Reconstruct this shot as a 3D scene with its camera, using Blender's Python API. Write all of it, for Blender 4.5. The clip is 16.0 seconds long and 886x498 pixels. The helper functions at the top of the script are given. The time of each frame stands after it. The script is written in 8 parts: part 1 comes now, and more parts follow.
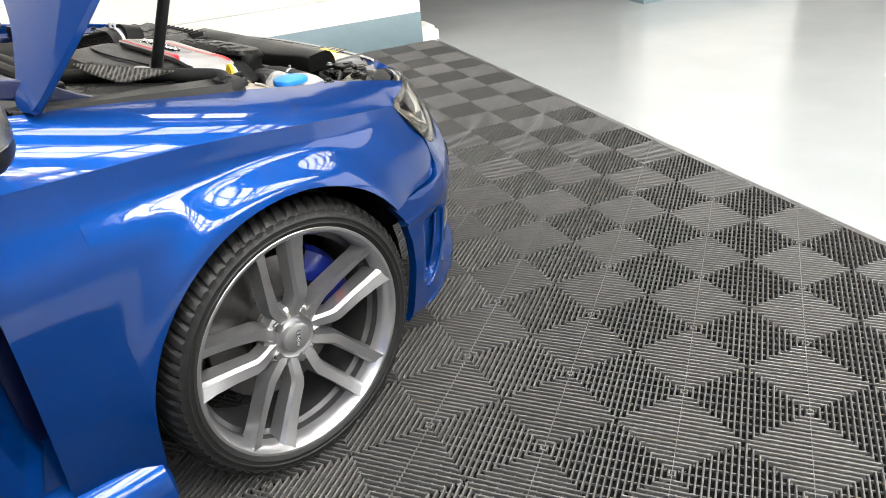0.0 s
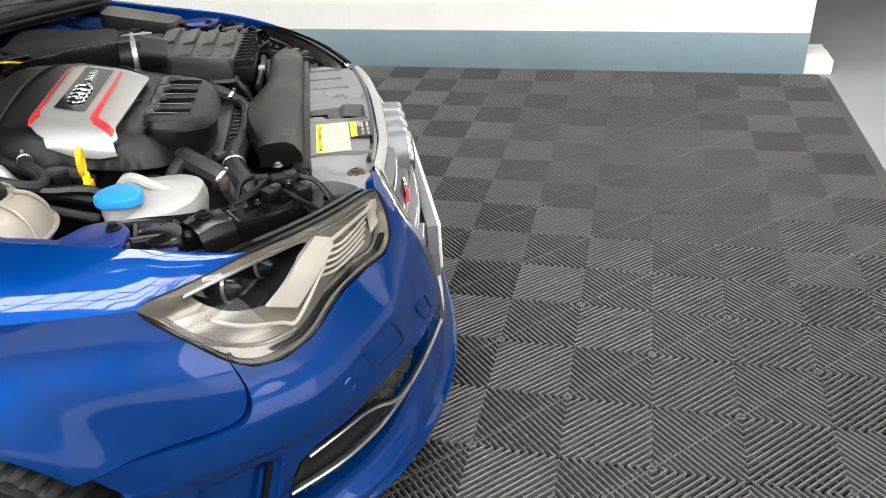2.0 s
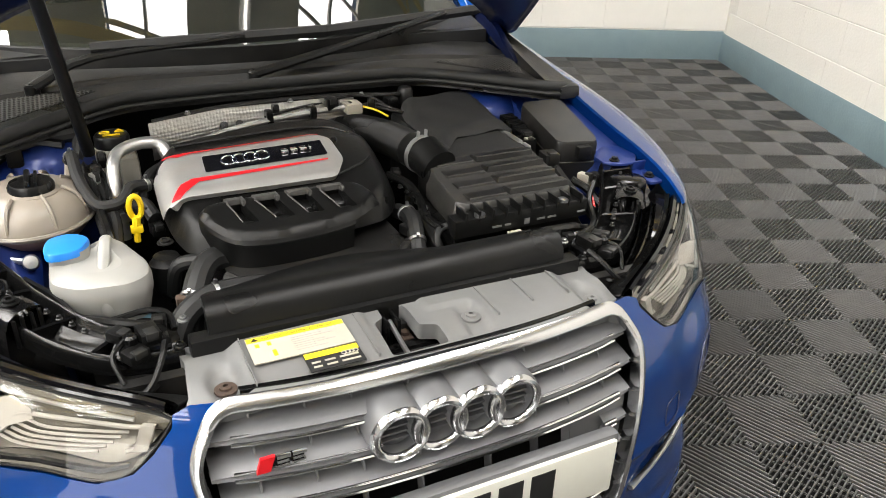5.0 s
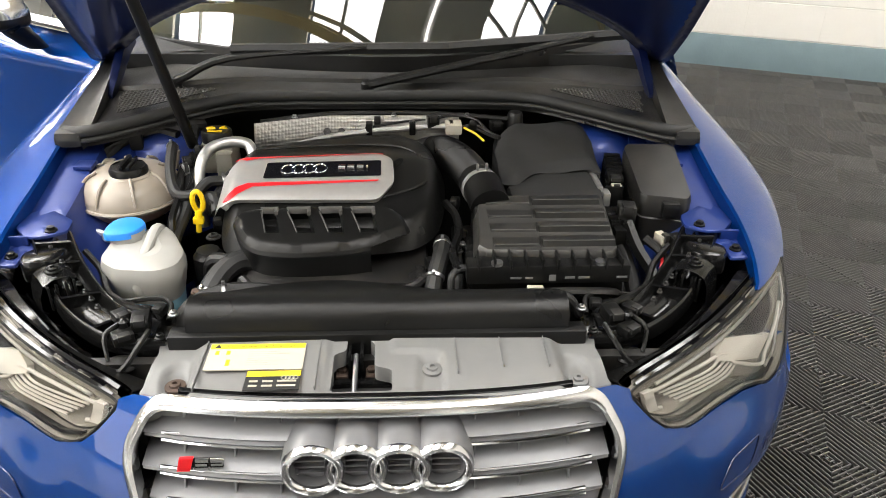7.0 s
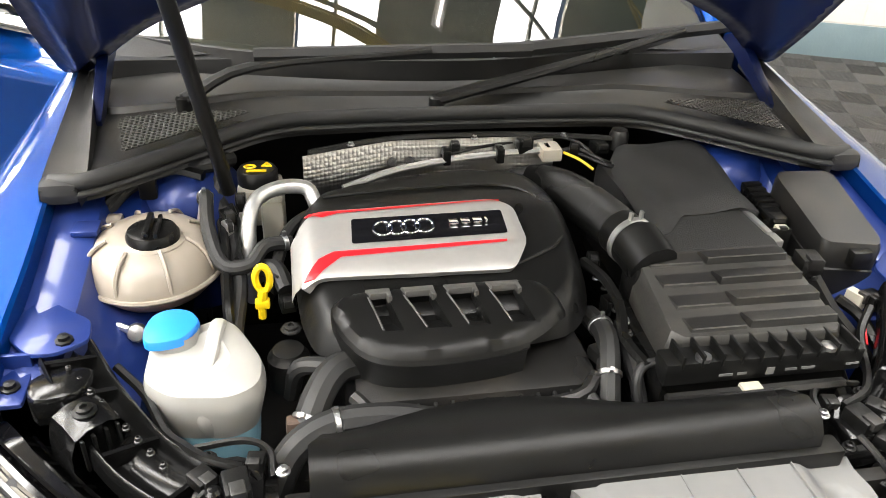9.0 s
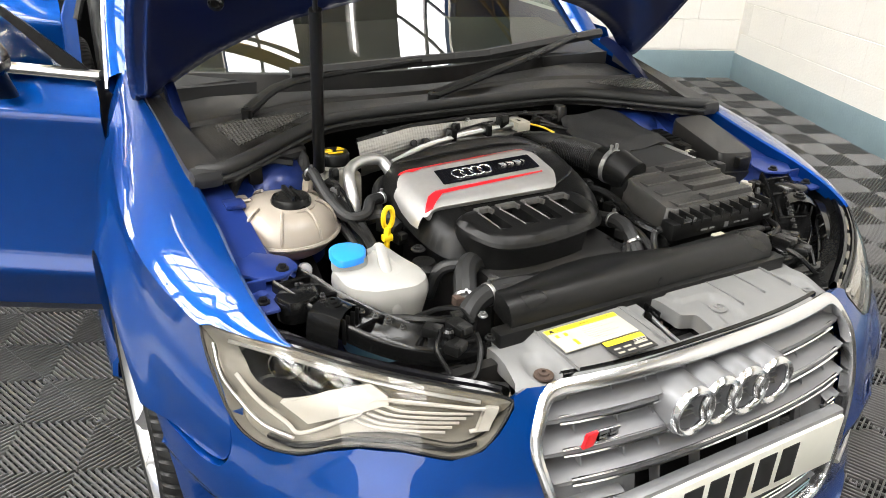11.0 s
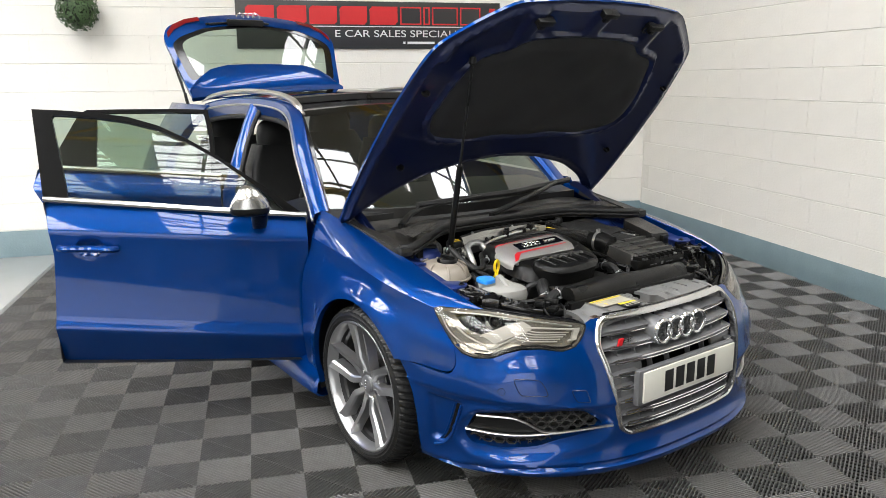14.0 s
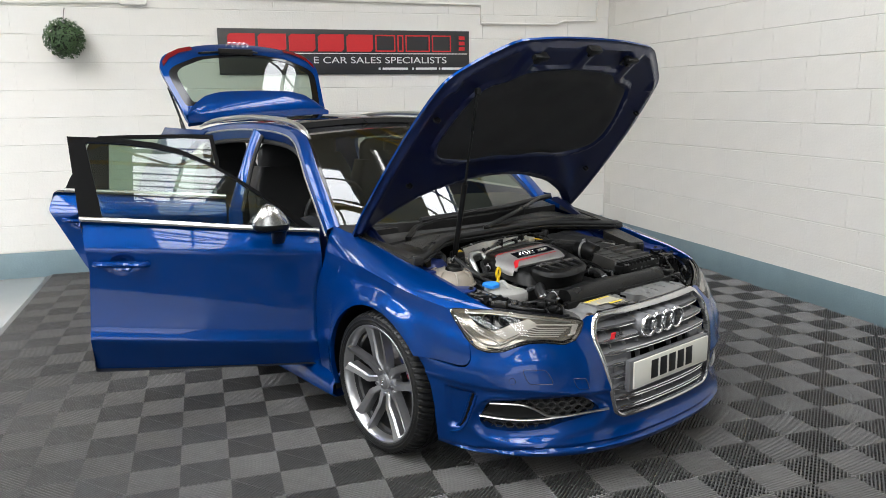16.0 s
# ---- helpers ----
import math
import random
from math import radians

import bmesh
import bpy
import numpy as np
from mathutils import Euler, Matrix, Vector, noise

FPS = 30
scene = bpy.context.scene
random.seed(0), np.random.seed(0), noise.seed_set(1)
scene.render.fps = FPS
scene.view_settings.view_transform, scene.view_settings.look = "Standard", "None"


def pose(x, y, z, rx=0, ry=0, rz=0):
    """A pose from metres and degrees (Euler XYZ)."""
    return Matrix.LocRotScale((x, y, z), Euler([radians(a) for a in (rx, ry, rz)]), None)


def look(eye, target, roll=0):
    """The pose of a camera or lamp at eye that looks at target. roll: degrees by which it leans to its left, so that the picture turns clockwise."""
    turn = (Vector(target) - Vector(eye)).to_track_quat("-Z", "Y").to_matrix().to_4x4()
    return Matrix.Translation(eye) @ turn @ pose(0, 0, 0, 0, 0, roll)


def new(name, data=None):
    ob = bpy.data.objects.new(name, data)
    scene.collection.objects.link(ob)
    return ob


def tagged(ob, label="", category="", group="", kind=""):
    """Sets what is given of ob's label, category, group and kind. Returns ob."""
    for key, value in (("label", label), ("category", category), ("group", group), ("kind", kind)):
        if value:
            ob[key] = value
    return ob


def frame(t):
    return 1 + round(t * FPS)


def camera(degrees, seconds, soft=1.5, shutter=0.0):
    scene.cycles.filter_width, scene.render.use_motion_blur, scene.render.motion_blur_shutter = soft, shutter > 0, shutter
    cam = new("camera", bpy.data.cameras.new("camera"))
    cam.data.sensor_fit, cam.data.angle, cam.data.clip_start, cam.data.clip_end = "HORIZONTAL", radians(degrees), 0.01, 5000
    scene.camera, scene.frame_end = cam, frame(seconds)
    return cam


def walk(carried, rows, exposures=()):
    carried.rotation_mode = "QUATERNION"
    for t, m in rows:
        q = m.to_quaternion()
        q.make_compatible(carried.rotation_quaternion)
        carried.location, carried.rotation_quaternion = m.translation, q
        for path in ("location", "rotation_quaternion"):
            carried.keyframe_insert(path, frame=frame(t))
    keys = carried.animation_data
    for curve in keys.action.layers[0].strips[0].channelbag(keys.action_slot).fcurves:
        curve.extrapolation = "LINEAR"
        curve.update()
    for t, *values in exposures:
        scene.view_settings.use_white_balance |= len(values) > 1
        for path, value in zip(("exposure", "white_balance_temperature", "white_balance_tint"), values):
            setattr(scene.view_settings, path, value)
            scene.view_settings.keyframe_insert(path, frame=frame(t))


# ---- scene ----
cam = camera(60.5, 16.0, soft=0.55)
PATH = [
    (0, (-2.136, -0.133, 1.246), (-0.508, -0.794, 0.291), -5.0),
    (0.5, (-2.002, -0.477, 1.266), (-0.285, -0.868, 0.317), -4.8),
    (1, (-1.725, -0.778, 1.261), (0.025, -0.883, 0.299), -4.3),
    (1.5, (-1.467, -1.043, 1.269), (0.263, -0.873, 0.281), -3.4),
    (2, (-1.237, -1.298, 1.264), (0.429, -0.846, 0.254), -3.5),
    (2.5, (-0.932, -1.494, 1.23), (0.602, -0.734, 0.196), -3.8),
    (3, (-0.67, -1.654, 1.25), (0.646, -0.547, 0.229), -2.9),
    (3.5, (-0.463, -1.718, 1.283), (0.568, -0.333, 0.273), -0.7),
    (4, (-0.183, -1.676, 1.296), (0.521, -0.107, 0.275), -0.1),
    (4.5, (0.023, -1.675, 1.301), (0.436, 0.022, 0.326), 1.0),
    (4.7, (0.115, -1.697, 1.326), (0.418, 0.05, 0.401), 1.4),
    (6.8, (0.699, -1.562, 1.428), (0.154, 0.105, 0.466), 1.3),
    (7, (0.712, -1.548, 1.443), (0.142, 0.105, 0.472), 1.0),
    (7.5, (0.624, -1.429, 1.451), (0.061, 0.211, 0.454), 1.0),
    (8, (0.467, -1.242, 1.434), (-0.053, 0.392, 0.405), 1.4),
    (10.3, (-0.048, -1.441, 1.383), (-0.012, 0.3, 0.4), 2.6),
    (10.5, (-0.095, -1.553, 1.386), (-0.009, 0.203, 0.433), 2.2),
    (11, (-0.294, -1.782, 1.378), (-0.054, 0.001, 0.504), 2.2),
    (11.5, (-0.517, -2.018, 1.38), (-0.205, -0.204, 0.598), 1.5),
    (12, (-0.615, -2.345, 1.387), (-0.252, -0.503, 0.699), 0.9),
    (12.5, (-0.753, -2.588, 1.408), (-0.367, -0.716, 0.819), 0.3),
    (13, (-0.974, -2.765, 1.446), (-0.568, -0.878, 0.921), -0.2),
    (13.5, (-1.052, -2.94, 1.47), (-0.626, -1.045, 0.996), -0.5),
    (14, (-1.104, -3.142, 1.479), (-0.643, -1.245, 1.045), -0.5),
    (14.5, (-1.217, -3.233, 1.486), (-0.707, -1.342, 1.08), -0.5),
    (15, (-1.413, -3.296, 1.492), (-0.865, -1.414, 1.097), -0.6),
    (15.5, (-1.463, -3.354, 1.505), (-0.89, -1.477, 1.116), -0.7),
    (16, (-1.414, -3.412, 1.513), (-0.83, -1.539, 1.128), -0.8),
]
walk(cam, [(t, look(eye, target, roll)) for t, eye, target, roll in PATH],
     exposures=[(0.0, 0.36, 6300, 10), (0.5, 0.36, 6250, 10), (1.5, 0.17, 6100, 10), (3.0, 0.31, 6300, 10), (4.5, 0.32, 6450, 10), (7.0, 0.47, 6500, 10), (8.0, 0.88, 6500, 10), (10.5, 0.80, 6450, 10), (11.2, 0.46, 6300, 10), (12.5, 0.18, 6200, 10), (14.5, -0.24, 6200, 10), (16.0, -0.42, 6000, 10)])

import mathutils.geometry

# ---------------------------------------------------------------- light
world = bpy.data.worlds.new("world")
scene.world = world
world.use_nodes = True
wn = world.node_tree
sky = wn.nodes.new("ShaderNodeTexSky")
sky.sky_type = "NISHITA"
sky.sun_disc = False
sky.sun_elevation, sky.sun_rotation = radians(50), radians(120)
wn.nodes["Background"].inputs["Strength"].default_value = 0.12
wn.links.new(sky.outputs["Color"], wn.nodes["Background"].inputs["Color"])

CEIL = 4.6
SKYLIGHTS = [(-6.4, 1.6, -8.5, 1.9, 76.0), (-3.7, 1.6, -8.5, 1.9, 60.0), (-0.9, 1.1, -8.5, 1.2, 40.0), (1.7, 1.0, -3.0, 2.9, 44.0)]      # centre x, width, ends and watts a square metre of the roof glazing strips
for sx, sw, sy0, sy1, power in SKYLIGHTS:
    ld = bpy.data.lights.new("skylight", "AREA")
    ld.shape, ld.size, ld.size_y = "RECTANGLE", sw, sy1 - sy0
    ld.energy, ld.color = power * sw * (sy1 - sy0), (1.0, 0.972, 0.925)
    lo = new("skylight", ld)
    lo.matrix_world = pose(sx, (sy0 + sy1) / 2, CEIL + 0.22)
ld = bpy.data.lights.new("doorway_light", "AREA")                    # added fill before the south wall, brightens upright faces; no opening there
ld.shape, ld.size, ld.size_y = "RECTANGLE", 4.0, 3.2
ld.energy, ld.color = 110.0, (1.0, 0.985, 0.96)
lo = new("doorway_light", ld)
lo.matrix_world = pose(-3.0, -8.75, 1.8, -90, 0, 180)

# ---------------------------------------------------------------- materials
MATS = {}


def mat(name, color, rough=0.5, metal=0.0, coat=0.0, vary=0.12, scale=40.0, bump=0.0, bscale=200.0, trans=0.0, emit=0.0, ior=1.5, big=None, coat_rough=0.03, alpha=1.0, rvary=0.0, flake=0.0, rand=0.0, dirt=0.0, spec=0.5, dots=0.0):
    if name in MATS:
        return MATS[name]
    m = bpy.data.materials.new(name)
    m.use_nodes = True
    nt = m.node_tree
    n, l = nt.nodes, nt.links
    b = n["Principled BSDF"]
    b.inputs["Roughness"].default_value = rough
    b.inputs["Metallic"].default_value = metal
    b.inputs["Coat Weight"].default_value = coat
    b.inputs["Coat Roughness"].default_value = coat_rough
    b.inputs["Transmission Weight"].default_value = trans
    b.inputs["IOR"].default_value = ior
    b.inputs["Alpha"].default_value = alpha
    b.inputs["Specular IOR Level"].default_value = spec
    c4 = (*color, 1)
    b.inputs["Base Color"].default_value = c4
    if emit:
        b.inputs["Emission Color"].default_value = c4
        b.inputs["Emission Strength"].default_value = emit
    tc = n.new("ShaderNodeTexCoord")
    if vary:
        a = n.new("ShaderNodeTexNoise")
        a.inputs["Scale"].default_value, a.inputs["Detail"].default_value = scale, 5
        l.new(tc.outputs["Object"], a.inputs["Vector"])
        g = n.new("ShaderNodeTexNoise")
        g.inputs["Scale"].default_value, g.inputs["Detail"].default_value = (big or scale / 12), 3
        l.new(tc.outputs["Object"], g.inputs["Vector"])
        add = n.new("ShaderNodeMath")
        add.operation = "ADD"
        l.new(a.outputs["Fac"], add.inputs[0])
        l.new(g.outputs["Fac"], add.inputs[1])
        last = add.outputs[0]
        if rand:
            oi = n.new("ShaderNodeObjectInfo")
            sc = n.new("ShaderNodeMath")
            sc.operation = "MULTIPLY_ADD"
            sc.inputs[1].default_value, sc.inputs[2].default_value = rand, -rand / 2
            l.new(oi.outputs["Random"], sc.inputs[0])
            ad2 = n.new("ShaderNodeMath")
            ad2.operation = "ADD"
            l.new(last, ad2.inputs[0])
            l.new(sc.outputs[0], ad2.inputs[1])
            last = ad2.outputs[0]
        mr = n.new("ShaderNodeMapRange")
        mr.inputs["From Min"].default_value, mr.inputs["From Max"].default_value = 0.6, 1.4
        mr.inputs["To Min"].default_value, mr.inputs["To Max"].default_value = 1 - vary, 1 + vary
        l.new(last, mr.inputs["Value"])
        mx = n.new("ShaderNodeMix")
        mx.data_type, mx.blend_type = "RGBA", "MULTIPLY"
        mx.inputs["Factor"].default_value = 1
        mx.inputs[6].default_value = c4
        l.new(mr.outputs["Result"], mx.inputs[7])
        out = mx.outputs[2]
        if dirt:
            dn = n.new("ShaderNodeTexNoise")
            dn.inputs["Scale"].default_value, dn.inputs["Detail"].default_value = 9.0, 8
            l.new(tc.outputs["Object"], dn.inputs["Vector"])
            dr = n.new("ShaderNodeMapRange")
            dr.inputs["From Min"].default_value, dr.inputs["From Max"].default_value = 0.52, 0.75
            dr.inputs["To Max"].default_value = dirt
            l.new(dn.outputs["Fac"], dr.inputs["Value"])
            dx = n.new("ShaderNodeMix")
            dx.data_type = "RGBA"
            dx.inputs[7].default_value = (0.19, 0.165, 0.135, 1)
            l.new(dr.outputs["Result"], dx.inputs["Factor"])
            l.new(out, dx.inputs[6])
            out = dx.outputs[2]
        l.new(out, b.inputs["Base Color"])
        if rvary:
            rr = n.new("ShaderNodeMapRange")
            rr.inputs["From Min"].default_value, rr.inputs["From Max"].default_value = 0.35, 0.65
            rr.inputs["To Min"].default_value, rr.inputs["To Max"].default_value = max(0.02, rough - rvary), rough + rvary
            l.new(g.outputs["Fac"], rr.inputs["Value"])
            l.new(rr.outputs["Result"], b.inputs["Roughness"])
    if bump:
        bn = n.new("ShaderNodeTexNoise")
        bn.inputs["Scale"].default_value, bn.inputs["Detail"].default_value = bscale, 4
        l.new(tc.outputs["Object"], bn.inputs["Vector"])
        bp = n.new("ShaderNodeBump")
        bp.inputs["Strength"].default_value, bp.inputs["Distance"].default_value = bump, 0.004
        l.new(bn.outputs["Fac"], bp.inputs["Height"])
        l.new(bp.outputs["Normal"], b.inputs["Normal"])
    if dots:
        vo = n.new("ShaderNodeTexVoronoi")
        vo.inputs["Scale"].default_value, vo.inputs["Randomness"].default_value = dots, 0.15
        l.new(tc.outputs["Object"], vo.inputs["Vector"])
        bp = n.new("ShaderNodeBump")
        bp.inputs["Strength"].default_value, bp.inputs["Distance"].default_value = 0.5, 0.003
        bp.invert = True
        l.new(vo.outputs["Distance"], bp.inputs["Height"])
        l.new(bp.outputs["Normal"], b.inputs["Normal"])
    if flake:
        vo = n.new("ShaderNodeTexVoronoi")
        vo.inputs["Scale"].default_value = 1400
        l.new(tc.outputs["Object"], vo.inputs["Vector"])
        bp = n.new("ShaderNodeBump")
        bp.inputs["Strength"].default_value, bp.inputs["Distance"].default_value = flake, 0.0006
        l.new(vo.outputs["Distance"], bp.inputs["Height"])
        l.new(bp.outputs["Normal"], b.inputs["Normal"])
    MATS[name] = m
    return m


PAINT = mat("blue_metallic_paint", (0.001, 0.035, 0.188), 0.34, 0.55, 1.0, vary=0.05, scale=300, flake=0.2, coat_rough=0.03, spec=0.0)
INNER = mat("blue_inner_paint", (0.006, 0.024, 0.15), 0.42, 0.3, 0.25, vary=0.1, scale=30, dirt=0.12)
# body blue with the shade under the bonnet and in door openings put in
NAVY = mat("shade_darkened_blue_paint", (0.002, 0.007, 0.045), 0.3, 0.3, 0.6, vary=0.12, scale=20)
BLACK = mat("black_plastic", (0.005, 0.005, 0.0048), 0.33, vary=0.25, scale=60, bump=0.12, bscale=900, rvary=0.08, spec=0.27)
DUSTYB = mat("dusty_black_box_plastic", (0.03, 0.029, 0.027), 0.38, vary=0.3, scale=50, bump=0.15, bscale=700, dirt=0.12, rvary=0.1, spec=0.5)
BLACKD = mat("dusty_black_plastic", (0.0125, 0.0122, 0.0117), 0.36, vary=0.3, scale=50, bump=0.15, bscale=700, dirt=0.1, rvary=0.1, spec=0.5)
GLOSSB = mat("gloss_black", (0.006, 0.006, 0.007), 0.08, vary=0.1, scale=20)
GLOSSP = mat("gloss_black_moulding", (0.004, 0.004, 0.004), 0.17, vary=0.25, scale=50, bump=0.06, bscale=300, rvary=0.05, spec=0.36)
# lighter than the other black plastics, for rib edges and meshes
EDGE = mat("lighter_black_plastic", (0.055, 0.053, 0.05), 0.38, vary=0.2, scale=60, bump=0.1, bscale=700)
RUBBER = mat("rubber", (0.008, 0.008, 0.008), 0.58, vary=0.25, scale=40, bump=0.1, bscale=500)
TYRE = mat("tyre_rubber", (0.0105, 0.0104, 0.0102), 0.46, vary=0.3, scale=25, bump=0.15, bscale=400, spec=0.3)
CHROME2 = mat("satin_chrome", (0.60, 0.60, 0.61), 0.20, 1.0, vary=0.03)
MIRSH = mat("satin_mirror_shell", (0.48, 0.475, 0.46), 0.25, 1.0, vary=0.04)
CHROME = mat("chrome", (0.85, 0.86, 0.88), 0.07, 1.0, vary=0.03)
SATIN = mat("satin_aluminium", (0.55, 0.545, 0.53), 0.28, 1.0, vary=0.05, scale=60)
ALLOY = mat("silver_alloy_paint", (0.40, 0.40, 0.405), 0.28, 0.85, 0.5, vary=0.06, scale=50)
ALUM = mat("raw_aluminium", (0.55, 0.55, 0.54), 0.4, 0.9, vary=0.15, scale=70)
GREY = mat("grey_plastic", (0.138, 0.138, 0.136), 0.5, vary=0.08, scale=40, bump=0.06, bscale=900, dirt=0.1)
GRILLE = mat("grey_grille_plastic", (0.15, 0.151, 0.156), 0.38, 0.35, vary=0.06, scale=60)
SILVER = mat("silver_cover_plastic", (0.40, 0.39, 0.375), 0.40, 0.55, vary=0.05, scale=90)
RED = mat("red_enamel", (0.62, 0.012, 0.018), 0.3, vary=0.05)
YELLOW = mat("yellow_plastic", (0.80, 0.55, 0.01), 0.35, vary=0.08)
CYAN = mat("blue_cap_plastic", (0.02, 0.22, 0.72), 0.35, vary=0.08)
WASHW = mat("white_bottle_plastic", (0.31, 0.305, 0.285), 0.35, vary=0.06, scale=15)
MILKY = mat("milky_white_plastic", (0.31, 0.295, 0.255), 0.35, vary=0.06, scale=15)
CREAM = mat("cream_translucent_plastic", (0.27, 0.235, 0.195), 0.3, vary=0.08, scale=12)
PINK = mat("coolant_tinted_plastic", (0.27, 0.165, 0.145), 0.3, vary=0.12, scale=12)
WHITE = mat("white_reflective_plate", (0.64, 0.63, 0.56), 0.35, vary=0.03)
# near black for sheets that stand in for shaded depth
DARK = mat("painted_void_shade", (0.004, 0.004, 0.004), 0.8, vary=0.0)
PAD = mat("black_fibre_pad", (0.012, 0.012, 0.013), 0.85, vary=0.35, scale=12, bump=0.4, bscale=260)
LEATHER = mat("black_leather", (0.012, 0.012, 0.012), 0.45, vary=0.2, scale=40, bump=0.2, bscale=350)
FOIL = mat("embossed_heat_foil", (0.40, 0.395, 0.38), 0.30, 1.0, vary=0.1, dots=130)
LABEL_Y = mat("yellow_label", (0.85, 0.66, 0.02), 0.5, vary=0.03)
LABEL_W = mat("white_label", (0.40, 0.375, 0.31), 0.5, vary=0.04)
LABEL_K = mat("black_label", (0.015, 0.015, 0.015), 0.5, vary=0.05)
INK = mat("black_ink", (0.008, 0.008, 0.008), 0.5, vary=0.0)
RUST = mat("rusty_bolt", (0.075, 0.05, 0.038), 0.7, 0.4, vary=0.4, scale=200)
STEEL = mat("steel", (0.45, 0.45, 0.45), 0.35, 1.0, vary=0.1)
# alloy of the barrel coloured dark for the shade inside the wheel
BARREL = mat("shade_darkened_barrel", (0.06, 0.06, 0.061), 0.4, 0.6, vary=0.12, scale=40)
DISC = mat("brake_disc_steel", (0.16, 0.155, 0.15), 0.4, 1.0, vary=0.15, scale=80)
LAMPIN = mat("lamp_reflector", (0.31, 0.29, 0.25), 0.2, 0.65, vary=0.05)
LAMPW = mat("lamp_light_guide", (0.42, 0.40, 0.36), 0.2, vary=0.03)

CALIPER = mat("blue_caliper_paint", (0.005, 0.012, 0.12), 0.3, coat=0.6, vary=0.08)
TILE = mat("charcoal_tile_plastic", (0.085, 0.083, 0.080), 0.31, vary=0.22, scale=18, big=1.5, bump=0.15, bscale=700, rand=0.35, spec=0.6)
# tile base coloured near black: the shade between the ribs is painted in
TILEB = mat("tile_gap_shade_black", (0.003, 0.003, 0.003), 0.8, vary=0.2, spec=0.1)

FLOORP = mat("grey_floor_paint", (0.29, 0.30, 0.30), 0.22, vary=0.07, scale=3, big=0.5, bump=0.08, bscale=5, rvary=0.07)
WALLP = mat("warm_white_wall_paint", (0.80, 0.78, 0.735), 0.55, vary=0.035, scale=6, bump=0.5, bscale=60)
MORTAR = mat("painted_mortar", (0.74, 0.72, 0.675), 0.7, vary=0.06, scale=30, bump=0.5, bscale=120)
BAND = mat("grey_green_band_paint", (0.20, 0.275, 0.305), 0.5, vary=0.09, scale=8, bump=0.4, bscale=60)
FARW = mat("grey_far_wall_paint", (0.20, 0.197, 0.185), 0.6, vary=0.06, scale=4)
FRAMEB = mat("black_door_frame", (0.003, 0.003, 0.003), 0.3, vary=0.15, spec=0.06)

CEILM = mat("ceiling_panel", (0.44, 0.42, 0.36), 0.7, vary=0.05)
YSTEEL = mat("yellow_steel_paint", (0.62, 0.42, 0.05), 0.5, vary=0.1)
TUBE = mat("fluorescent_tube", (1.0, 0.96, 0.9), 0.4, vary=0.0, emit=9.0)
LEAF = mat("topiary_leaf", (0.06, 0.11, 0.04), 0.55, vary=0.5, scale=90)
SIGNK = mat("sign_charcoal", (0.022, 0.023, 0.025), 0.35, vary=0.1, scale=4)
SIGNR = mat("sign_red", (0.62, 0.02, 0.025), 0.4, vary=0.05)
SIGNW = mat("sign_white", (0.75, 0.75, 0.75), 0.4, vary=0.03)


def glass(name, color, rough=0.0, ior=1.45, thin=True):
    m = bpy.data.materials.new(name)
    m.use_nodes = True
    n, l = m.node_tree.nodes, m.node_tree.links
    n.remove(n["Principled BSDF"])
    tr = n.new("ShaderNodeBsdfTransparent")
    tr.inputs["Color"].default_value = (*color, 1)
    gl = n.new("ShaderNodeBsdfGlossy")
    gl.inputs["Roughness"].default_value = rough
    fr = n.new("ShaderNodeFresnel")
    fr.inputs["IOR"].default_value = ior
    mx = n.new("ShaderNodeMixShader")
    l.new(fr.outputs[0], mx.inputs[0])
    l.new(tr.outputs[0], mx.inputs[1])
    l.new(gl.outputs[0], mx.inputs[2])
    l.new(mx.outputs[0], n["Material Output"].inputs["Surface"])
    return m


GLASS = glass("window_glass", (0.46, 0.56, 0.48), ior=1.75)
SCREEN = glass("windscreen_glass", (0.34, 0.40, 0.36), ior=1.95)
FLUID = mat("blue_washer_fluid_plastic", (0.22, 0.42, 0.52), 0.3, vary=0.1, scale=12)
LENS = glass("headlight_lens", (0.93, 0.92, 0.90), ior=1.5)
ROOFGLASS = glass("dark_roof_glass", (0.02, 0.02, 0.025), ior=1.7)

# ---------------------------------------------------------------- mesh helpers


def mesh_of(name, verts, faces, material, smooth=35.0):
    me = bpy.data.meshes.new(name)
    me.from_pydata([tuple(v) for v in verts], [], faces)
    me.materials.append(material)
    me.validate()
    if smooth:
        me.polygons.foreach_set("use_smooth", [True] * len(me.polygons))
        me.set_sharp_from_angle(angle=radians(smooth))
    me.update()
    return me


